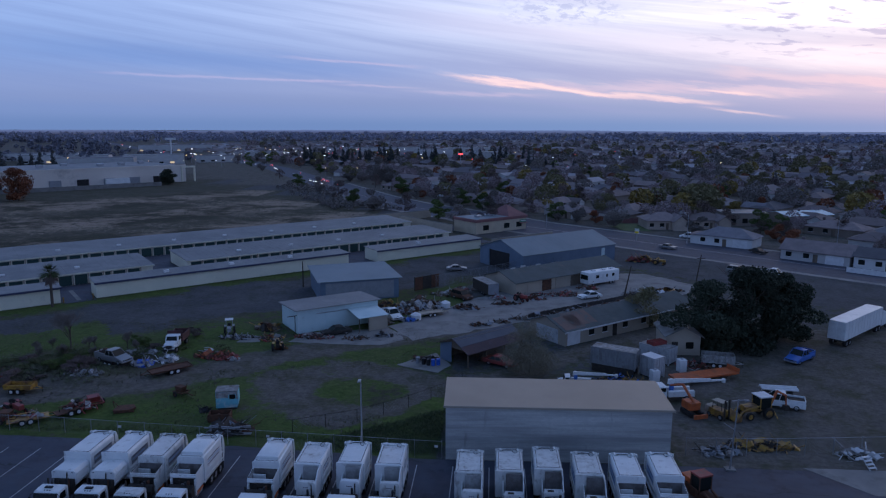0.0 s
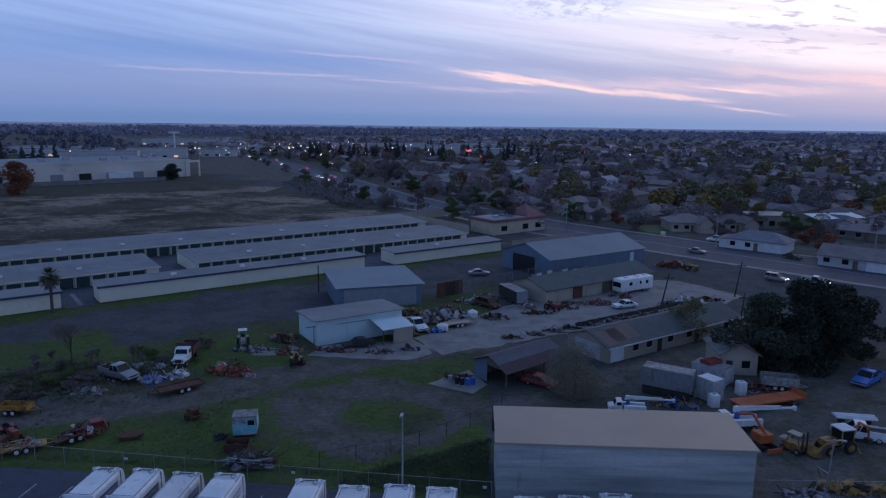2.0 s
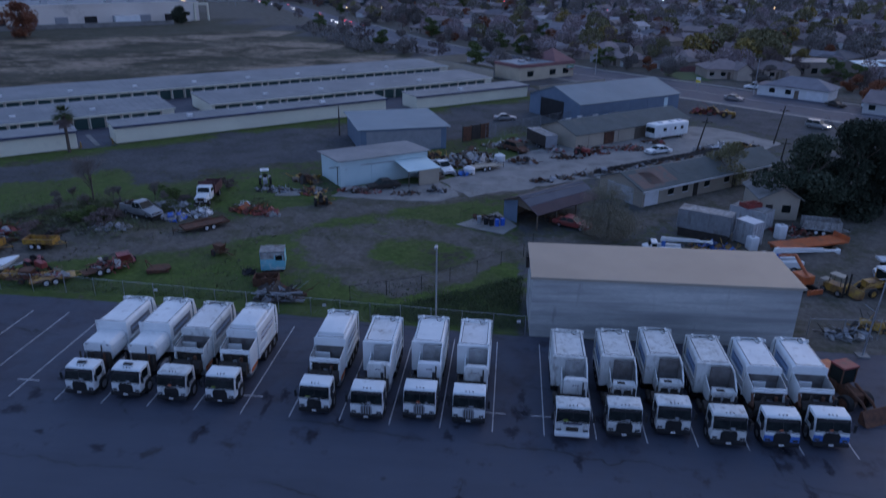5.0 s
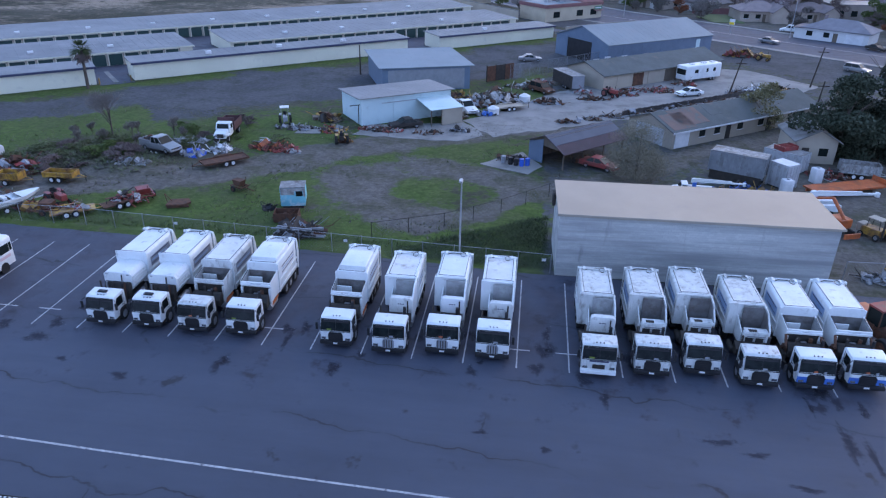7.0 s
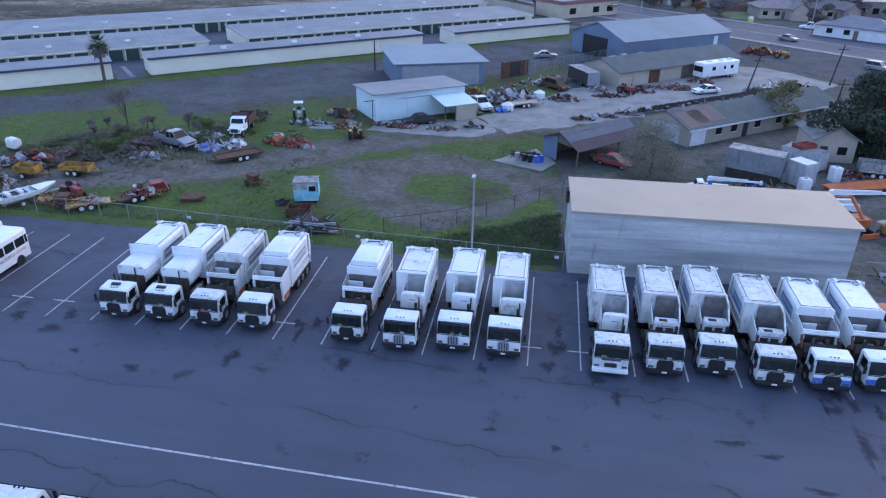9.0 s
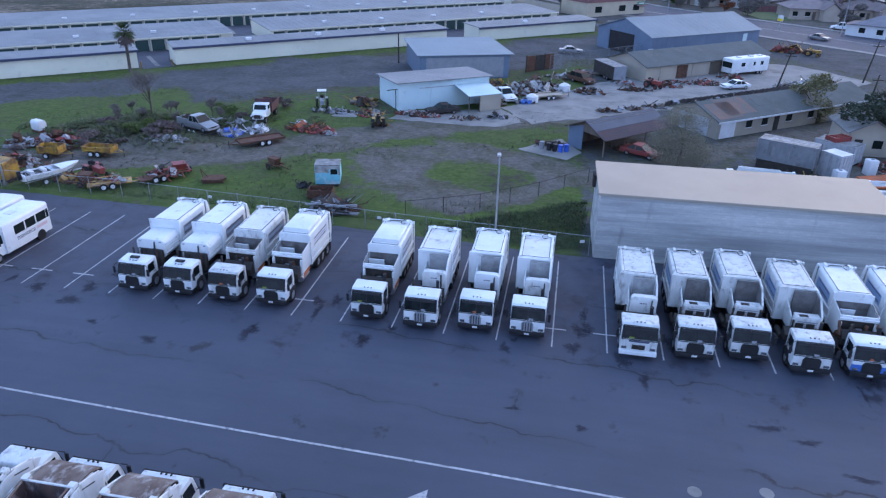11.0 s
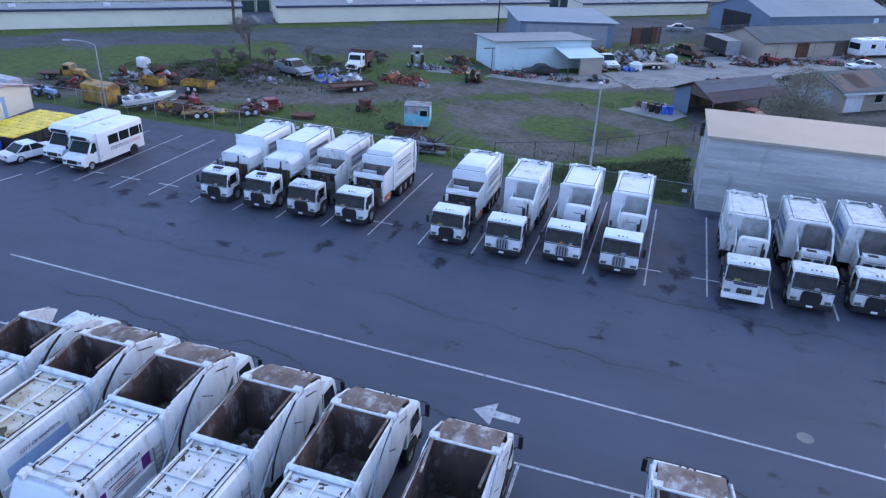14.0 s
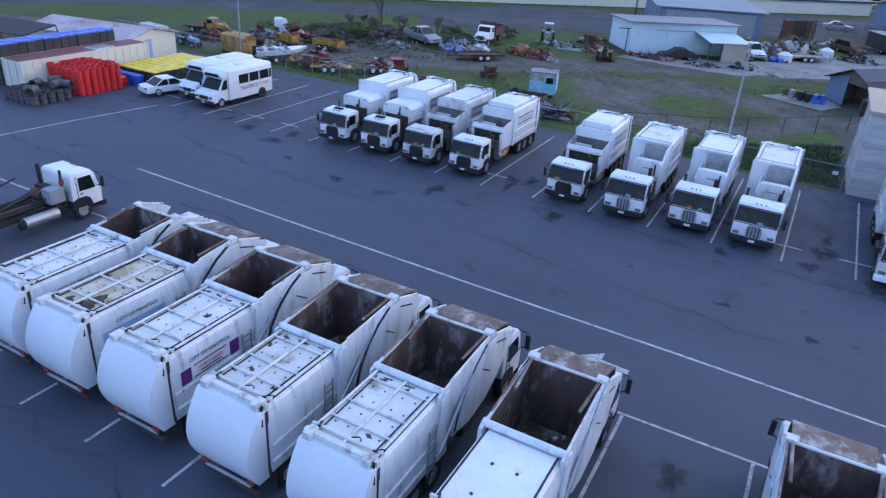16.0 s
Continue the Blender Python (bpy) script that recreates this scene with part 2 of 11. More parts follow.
CHASSIS = surface("greasy_chassis_steel", (0.035, 0.032, 0.03), (0.06, 0.05, 0.042), 0.7, scale=2, bump=0.2)
STEEL = surface("galvanised_steel", (0.42, 0.43, 0.45), (0.32, 0.33, 0.35), 0.45, metal=0.7, scale=2.0, bump=0.05)
CHROME = surface("polished_alloy", (0.6, 0.6, 0.6), (0.45, 0.45, 0.45), 0.25, metal=0.9, bump=0.0)
BLUE_PAINT = surface("blue_cab_paint", (0.05, 0.16, 0.48), (0.04, 0.12, 0.40), 0.35, bump=0.02)
ORANGE = surface("orange_machine_paint", (0.55, 0.13, 0.03), (0.38, 0.08, 0.025), 0.5, dirt=(0.11, 0.06, 0.04), dirt_lo=0.5, dirt_hi=0.75, scale=1.5)
YELLOW = surface("yellow_machine_paint", (0.48, 0.28, 0.035), (0.34, 0.18, 0.03), 0.5, dirt=(0.12, 0.06, 0.035), dirt_lo=0.44, dirt_hi=0.62, scale=1.5)
RED = surface("faded_red_paint", (0.30, 0.035, 0.03), (0.20, 0.04, 0.035), 0.55, dirt=(0.10, 0.055, 0.04), dirt_lo=0.48, dirt_hi=0.75, scale=1.5)
HI_VIS = surface("yellow_green_vest", (0.20, 0.26, 0.03), (0.12, 0.16, 0.02), 0.7, bump=0)
RUST = surface("rusted_iron", (0.145, 0.068, 0.042), (0.070, 0.042, 0.032), 0.85, scale=2.0, bump=0.3)
SILVER = surface("silver_car_paint", (0.30, 0.305, 0.31), (0.25, 0.255, 0.26), 0.35, metal=0.4, bump=0.02)
CYAN = surface("faded_turquoise_paint", (0.20, 0.56, 0.64), (0.16, 0.44, 0.52), 0.6, scale=0.8, dirt=(0.55, 0.58, 0.58), dirt_lo=0.54, dirt_hi=0.70, bump=0.05)
GREY_PAINT = surface("grey_paint", (0.28, 0.29, 0.31), (0.22, 0.23, 0.25), 0.55)
RED_PLASTIC = surface("red_moulded_plastic", (0.68, 0.025, 0.02), (0.60, 0.02, 0.018), 0.45, rand=0.15, bump=0.03)
YELLOW_PLASTIC = surface("yellow_moulded_plastic", (0.80, 0.58, 0.02), (0.72, 0.50, 0.02), 0.45, rand=0.12, bump=0.03)
BLUE_PLASTIC = surface("blue_moulded_plastic", (0.03, 0.12, 0.55), (0.025, 0.10, 0.45), 0.45, rand=0.15, bump=0.03)
DARK_PLASTIC = surface("charcoal_moulded_plastic", (0.030, 0.031, 0.034), (0.045, 0.045, 0.047), 0.5, rand=0.2, bump=0.03)
TAUPE_PLASTIC = surface("brown_grey_moulded_plastic", (0.085, 0.076, 0.078), (0.06, 0.055, 0.056), 0.5, rand=0.15, bump=0.03)
LINE = surface("worn_road_paint", (0.50, 0.50, 0.50), (0.33, 0.33, 0.34), 0.75, scale=1.2, dirt=(0.09, 0.09, 0.095), dirt_lo=0.50, dirt_hi=0.68, dirt_scale=3.5, coords="World")
CONCRETE = surface("weathered_concrete", (0.25, 0.24, 0.225), (0.175, 0.17, 0.162), 0.85, scale=0.25, dirt=(0.085, 0.08, 0.07), dirt_lo=0.50, dirt_hi=0.76, dirt_scale=0.35, coords="World", bump=0.3)
STUCCO = surface("cream_painted_block", (0.74, 0.71, 0.56), (0.65, 0.62, 0.50), 0.8, scale=0.12, dirt=(0.42, 0.40, 0.35), dirt_lo=0.60, dirt_hi=0.85, dirt_scale=0.4, coords="World")
SHED_WHITE = surface("pale_aqua_sheet_metal", (0.58, 0.70, 0.70), (0.48, 0.62, 0.64), 0.55, scale=0.25, dirt=(0.28, 0.26, 0.23), dirt_lo=0.60, dirt_hi=0.85, dirt_scale=0.5, coords="World")
NAVY = surface("navy_fascia", (0.045, 0.055, 0.11), (0.035, 0.04, 0.09), 0.6, coords="World")
GREEN_DOOR = surface("dark_green_roll_door", (0.012, 0.050, 0.045), (0.01, 0.038, 0.036), 0.5)
METAL_ROOF = surface("pale_ribbed_metal_roof", (0.205, 0.206, 0.204), (0.140, 0.143, 0.146), 0.6, metal=0.1, scale=0.10, dirt=(0.24, 0.235, 0.23), dirt_lo=0.52, dirt_hi=0.78, dirt_scale=0.25, coords="World")
BLUE_ROOF = surface("blue_grey_sheet_roof", (0.185, 0.235, 0.26), (0.145, 0.19, 0.215), 0.6, metal=0.1, scale=0.12, dirt=(0.18, 0.20, 0.22), dirt_lo=0.52, dirt_hi=0.8, dirt_scale=0.3, coords="World")
BLUE_WALL = surface("blue_grey_sheet_wall", (0.150, 0.205, 0.275), (0.115, 0.160, 0.225), 0.55, metal=0.15, scale=0.3, coords="World")
MOSS_ROOF = surface("mossy_shingle_roof", (0.098, 0.112, 0.112), (0.072, 0.086, 0.080), 0.9, scale=0.4, dirt=(0.20, 0.15, 0.12), dirt_lo=0.56, dirt_hi=0.7, dirt_scale=0.16, coords="World", bump=0.5)
RUSTY_ROOF = surface("rusty_corrugated_roof", (0.080, 0.044, 0.048), (0.052, 0.036, 0.044), 0.8, scale=0.4, dirt=(0.085, 0.085, 0.10), dirt_lo=0.52, dirt_hi=0.66, dirt_scale=0.3, coords="World")
TAN_ROOF = surface("tan_standing_seam_roof", (0.42, 0.325, 0.235), (0.37, 0.285, 0.205), 0.55, metal=0.1, scale=0.15, dirt=(0.32, 0.25, 0.20), dirt_lo=0.56, dirt_hi=0.85, dirt_scale=0.5, coords="World")
BEIGE = surface("beige_stucco", (0.42, 0.36, 0.28), (0.35, 0.30, 0.24), 0.85, scale=0.3, rand=0.12, coords="World")
WOODEN = surface("weathered_timber", (0.17, 0.13, 0.095), (0.10, 0.08, 0.06), 0.85, scale=1.0, stretch=(1, 1, 0.2))
POLE_WOOD = surface("creosoted_timber", (0.055, 0.04, 0.03), (0.035, 0.028, 0.022), 0.85, scale=2.0)
BARK = surface("rough_bark", (0.11, 0.085, 0.065), (0.065, 0.05, 0.04), 0.9, scale=3, bump=0.5)
FENCE_WIRE = surface("fence_wire", (0.30, 0.31, 0.32), (0.22, 0.23, 0.24), 0.5, metal=0.6)
WHITE_TRIM = surface("white_house_paint", (0.72, 0.72, 0.72), (0.6, 0.6, 0.6), 0.6, coords="World")
PALE_JUNK = surface("pale_scrap", (0.38, 0.375, 0.36), (0.17, 0.165, 0.16), 0.7, rand=0.3, scale=2.5, dirt=(0.12, 0.09, 0.07), dirt_lo=0.5, dirt_hi=0.7)
SIGN_PURPLE = surface("purple_sign_vinyl", (0.12, 0.02, 0.16), (0.10, 0.02, 0.13), 0.5, bump=0)
SIGN_BLUE = surface("pale_blue_sign_vinyl", (0.24, 0.36, 0.56), (0.30, 0.42, 0.6), 0.5, bump=0)
LOGO_PINK = surface("faded_pink_vinyl", (0.62, 0.42, 0.42), (0.66, 0.52, 0.52), 0.5, bump=0)
SIGN_DARK = surface("dark_lettering", (0.05, 0.055, 0.10), (0.06, 0.06, 0.11), 0.5, bump=0)
SIGN_RED = surface("red_lettering", (0.5, 0.06, 0.10), (0.45, 0.06, 0.10), 0.5, bump=0)
PALE_BOX = surface("grimy_pale_box", (0.46, 0.47, 0.48), (0.36, 0.37, 0.38), 0.6, scale=0.8, dirt=(0.16, 0.12, 0.09), dirt_lo=0.52, dirt_hi=0.76)
BOLT = surface("dark_bolt", (0.03, 0.03, 0.03), (0.05, 0.045, 0.04), 0.6, bump=0)

for dull in (BLACK, RUBBER, CHASSIS, GUNK, HOPPER, BLADE, RUST):
    dull.node_tree.nodes["Principled BSDF"].inputs["Specular IOR Level"].default_value = 0.2

GLASS, gn, gl, gb = node_mat("dark_window_glass")
gb.inputs["Base Color"].default_value = (0.012, 0.017, 0.016, 1)
gb.inputs["Roughness"].default_value, gb.inputs["IOR"].default_value = 0.10, 1.28

SHOP_GLOW = glowing("lit_shop_window", (1.0, 0.66, 0.32), 0.9)
LAMP_WHITE = glowing("lit_white_lamp", (1.0, 0.93, 0.82), 7.0)
LAMP_RED = glowing("lit_red_lamp", (1.0, 0.06, 0.06), 5.0)
LAMP_AMBER = glowing("lit_amber_lamp", (1.0, 0.62, 0.25), 6.0)


def asphalt_material():
    m, n, l, b = node_mat("worn_asphalt")
    vec = n.new("ShaderNodeNewGeometry").outputs["Position"]
    big = noise_tex(n, l, vec, 0.09, 6.0, 0.6)
    col = mixc(n, l, ramp(n, l, big, 0.32, 0.68), (0.058, 0.069, 0.098), (0.045, 0.053, 0.076))
    mid = noise_tex(n, l, vec, 0.9, 6.0, 0.65)
    col = mixc(n, l, 0.55, col, ramp(n, l, mid, 0.25, 0.75, (0.72, 0.72, 0.73), (1.12, 1.12, 1.12)), "MULTIPLY")
    grit = noise_tex(n, l, vec, 22.0, 3.0, 0.6)
    col = mixc(n, l, 0.5, col, ramp(n, l, grit, 0.2, 0.8, (0.7, 0.7, 0.7), (1.2, 1.2, 1.2)), "MULTIPLY")
    # drips and spills of parked lorries
    spot = noise_tex(n, l, vec, 0.42, 8.0, 0.68)
    sy = n.new("ShaderNodeSeparateXYZ")
    l.new(vec, sy.inputs[0])
    band = n.new("ShaderNodeMapRange")
    band.inputs["From Min"].default_value, band.inputs["From Max"].default_value = 44.0, 52.0
    band.inputs["To Min"].default_value, band.inputs["To Max"].default_value = 0.0, 0.09
    l.new(sy.outputs[1], band.inputs["Value"])
    wet = n.new("ShaderNodeMath")
    l.new(spot, wet.inputs[0])
    l.new(band.outputs[0], wet.inputs[1])
    col = mixc(n, l, ramp(n, l, wet.outputs[0], 0.62, 0.72), col, (0.026, 0.025, 0.040))
    worn = n.new("ShaderNodeMapRange")
    worn.interpolation_type = "SMOOTHSTEP"
    worn.inputs["From Min"].default_value, worn.inputs["From Max"].default_value = 48.0, 55.0
    l.new(sy.outputs[1], worn.inputs["Value"])
    patchy = n.new("ShaderNodeMath")
    patchy.operation = "MULTIPLY"
    l.new(worn.outputs[0], patchy.inputs[0])
    l.new(ramp(n, l, noise_tex(n, l, vec, 0.30, 7.0, 0.68), 0.38, 0.66), patchy.inputs[1])
    col = mixc(n, l, patchy.outputs[0], col, (0.042, 0.040, 0.056))
    streaks = noise_tex(n, l, vec, 0.35, 8.0, 0.7, (0.22, 1.6, 1.0))
    col = mixc(n, l, 0.6, col, ramp(n, l, streaks, 0.28, 0.72, (0.74, 0.75, 0.77), (1.15, 1.15, 1.14)), "MULTIPLY")
    # cracks running along the lot, broken and branching
    wobble = n.new("ShaderNodeTexNoise")
    wobble.inputs["Scale"].default_value, wobble.inputs["Detail"].default_value = 0.22, 7.0
    l.new(vec, wobble.inputs["Vector"])
    for k, (across, lengthwise, swing, lo, hi) in enumerate(((0.135, 0.012, 0.55, 0.42, 0.58), (0.03, 0.085, 0.75, 0.56, 0.70))):
        dot = n.new("ShaderNodeVectorMath")
        dot.operation = "DOT_PRODUCT"
        dot.inputs[1].default_value = (lengthwise, across, 0)
        l.new(vec, dot.inputs[0])
        sway = n.new("ShaderNodeMath")
        sway.operation = "MULTIPLY_ADD"
        sway.inputs[1].default_value = swing
        l.new(wobble.outputs["Fac"], sway.inputs[0])
        l.new(dot.outputs["Value"], sway.inputs[2])
        wave = n.new("ShaderNodeMath")
        wave.operation = "PINGPONG"
        wave.inputs[1].default_value = 0.5
        l.new(sway.outputs[0], wave.inputs[0])
        crack = ramp(n, l, wave.outputs[0], 0.004, 0.014, (1, 1, 1), (0, 0, 0))
        stain = ramp(n, l, wave.outputs[0], 0.01, 0.10, (0.35,) * 3, (0, 0, 0))
        gate = ramp(n, l, noise_tex(n, l, vec, 0.13 + 0.05 * k, 5.0, 0.6), lo, hi)
        for line, tone in ((stain, (0.030, 0.034, 0.048)), (crack, (0.016, 0.017, 0.024))):
            cg = n.new("ShaderNodeMath")
            cg.operation = "MULTIPLY"
            l.new(line, cg.inputs[0])
            l.new(gate, cg.inputs[1])
            col = mixc(n, l, cg.outputs[0], col, tone)
    # oil drips
    oil = noise_tex(n, l, vec, 0.42, 4.0, 0.5)
    col = mixc(n, l, ramp(n, l, oil, 0.68, 0.74), col, (0.020, 0.021, 0.028))
    l.new(col, b.inputs["Base Color"])
    l.new(ramp(n, l, mid, 0.2, 0.8, (0.62,) * 3, (0.85,) * 3), b.inputs["Roughness"])
    bp = n.new("ShaderNodeBump")
    bp.inputs["Strength"].default_value, bp.inputs["Distance"].default_value = 0.35, 0.02
    l.new(grit, bp.inputs["Height"])
    l.new(bp.outputs[0], b.inputs["Normal"])
    return m


ASPHALT = asphalt_material()


def ground_material():
    """Weedy soil; the mesh carries how much grass, bare track, gravel and dry straw grows where."""
    m, n, l, b = node_mat("ground_cover")
    vec = n.new("ShaderNodeNewGeometry").outputs["Position"]
    a = n.new("ShaderNodeVertexColor")
    a.layer_name = "cover"
    sp = n.new("ShaderNodeSeparateColor")
    l.new(a.outputs["Color"], sp.inputs[0])
    patch = noise_tex(n, l, vec, 0.10, 7.0, 0.62)
    tuft = noise_tex(n, l, vec, 0.55, 9.0, 0.72)
    fine = noise_tex(n, l, vec, 9.0, 4.0, 0.7)

    def masked(weight, lo, hi, k=1.2):
        s = n.new("ShaderNodeMath")
        s.operation = "MULTIPLY_ADD"
        l.new(tuft, s.inputs[0])
        s.inputs[1].default_value = k
        l.new(weight, s.inputs[2])
        return ramp(n, l, s.outputs[0], lo, hi)

    blotch = noise_tex(n, l, vec, 0.22, 9.0, 0.75)
    soil = mixc(n, l, ramp(n, l, patch, 0.35, 0.65), (0.080, 0.073, 0.052), (0.052, 0.056, 0.032))
    soil = mixc(n, l, ramp(n, l, blotch, 0.48, 0.68), soil, (0.110, 0.098, 0.078))
    grass = mixc(n, l, ramp(n, l, patch, 0.3, 0.7), (0.090, 0.138, 0.028), (0.086, 0.102, 0.038))
    grass = mixc(n, l, ramp(n, l, tuft, 0.40, 0.72), grass, (0.042, 0.076, 0.016))
    grass = mixc(n, l, ramp(n, l, blotch, 0.52, 0.66), grass, (0.082, 0.096, 0.040))
    track = mixc(n, l, ramp(n, l, tuft, 0.3, 0.7), (0.175, 0.155, 0.138), (0.098, 0.090, 0.078))
    track = mixc(n, l, ramp(n, l, blotch, 0.46, 0.62), track, (0.082, 0.080, 0.052))
    gravel = mixc(n, l, ramp(n, l, patch, 0.3, 0.7), (0.112, 0.112, 0.116), (0.072, 0.073, 0.079))
    gravel = mixc(n, l, ramp(n, l, blotch, 0.46, 0.66), gravel, (0.060, 0.064, 0.058))
    straw_n = noise_tex(n, l, vec, 0.038, 11.0, 0.76, (0.8, 1.0, 1.0))
    straw = mixc(n, l, ramp(n, l, straw_n, 0.45, 0.56), (0.048, 0.044, 0.027), (0.290, 0.228, 0.172))
    straw = mixc(n, l, ramp(n, l, blotch, 0.53, 0.62), straw, (0.045, 0.050, 0.026))
    col = mixc(n, l, masked(sp.outputs[0], 0.92, 1.50), soil, grass)
    col = mixc(n, l, masked(a.outputs["Alpha"], 0.8, 1.2), col, straw)
    col = mixc(n, l, masked(sp.outputs[2], 0.88, 1.30), col, gravel)
    col = mixc(n, l, masked(sp.outputs[1], 0.84, 1.36), col, track)
    clump = noise_tex(n, l, vec, 1.7, 6.0, 0.7)
    col = mixc(n, l, 0.75, col, ramp(n, l, clump, 0.30, 0.70, (0.50,) * 3, (1.30,) * 3), "MULTIPLY")
    dry = noise_tex(n, l, vec, 0.9, 8.0, 0.75)
    col = mixc(n, l, ramp(n, l, dry, 0.60, 0.72, (0, 0, 0), (0.7, 0.7, 0.7)), col, (0.125, 0.108, 0.082))
    pale = noise_tex(n, l, vec, 5.0, 3.0, 0.6)
    col = mixc(n, l, ramp(n, l, pale, 0.72, 0.78, (0, 0, 0), (0.5, 0.5, 0.5)), col, (0.24, 0.235, 0.22))
    col = mixc(n, l, 0.6, col, ramp(n, l, fine, 0.2, 0.8, (0.55,) * 3, (1.2,) * 3), "MULTIPLY")
    l.new(col, b.inputs["Base Color"])
    b.inputs["Roughness"].default_value = 0.95
    b.inputs["Specular IOR Level"].default_value = 0.15
    bp = n.new("ShaderNodeBump")
    bp.inputs["Strength"].default_value, bp.inputs["Distance"].default_value = 0.6, 0.12
    l.new(tuft, bp.inputs["Height"])
    l.new(bp.outputs[0], b.inputs["Normal"])
    return m


GROUND = ground_material()


def leaf_material(name, c1, c2, rand=0.25):
    m, n, l, b = node_mat(name)
    isl = n.new("ShaderNodeNewGeometry").outputs["Random Per Island"]
    col = mixc(n, l, isl, c1, c2)
    info = n.new("ShaderNodeObjectInfo").outputs["Random"]
    v = n.new("ShaderNodeMapRange")
    v.inputs["To Min"].default_value, v.inputs["To Max"].default_value = 1 - rand, 1 + rand
    l.new(info, v.inputs["Value"])
    h = n.new("ShaderNodeHueSaturation")
    l.new(v.outputs[0], h.inputs["Value"])
    l.new(col, h.inputs["Color"])
    l.new(h.outputs[0], b.inputs["Base Color"])
    b.inputs["Roughness"].default_value = 0.75
    b.inputs["Specular IOR Level"].default_value = 0.2
    return m


LEAF_DARK = leaf_material("dark_evergreen_leaf", (0.030, 0.040, 0.026), (0.052, 0.062, 0.040))
# Brown leaf made paler, with distance haze put into the colour.
LEAF_FAR = leaf_material("haze_lightened_brown_leaf", (0.185, 0.145, 0.148), (0.270, 0.215, 0.215))
# Blue-grey tint stands in for haze over the far trees.
LEAF_PLAIN = leaf_material("haze_tinted_plain_leaf", (0.150, 0.155, 0.190), (0.215, 0.215, 0.255))
LEAF_HORIZON = leaf_material("painted_haze_leaf", (0.27, 0.275, 0.35), (0.36, 0.355, 0.44))
# Town leaf and needle tones are lightened to stand in for haze.
LEAF_TOWN = leaf_material("haze_lightened_town_leaf", (0.145, 0.135, 0.122), (0.245, 0.212, 0.195))
LEAF_PINE = leaf_material("dark_conifer_needles", (0.050, 0.060, 0.062), (0.082, 0.090, 0.088))
LEAF_GREEN = leaf_material("green_leaf", (0.062, 0.098, 0.026), (0.100, 0.130, 0.040))
LEAF_OLIVE = leaf_material("olive_leaf", (0.150, 0.138, 0.070), (0.225, 0.195, 0.100))
LEAF_YELLOW = leaf_material("yellow_autumn_leaf", (0.26, 0.185, 0.055), (0.18, 0.145, 0.05))
LEAF_RUST = leaf_material("russet_autumn_leaf", (0.25, 0.095, 0.045), (0.17, 0.065, 0.04))
LEAF_BARE = leaf_material("bare_twigs", (0.165, 0.122, 0.112), (0.120, 0.092, 0.086))

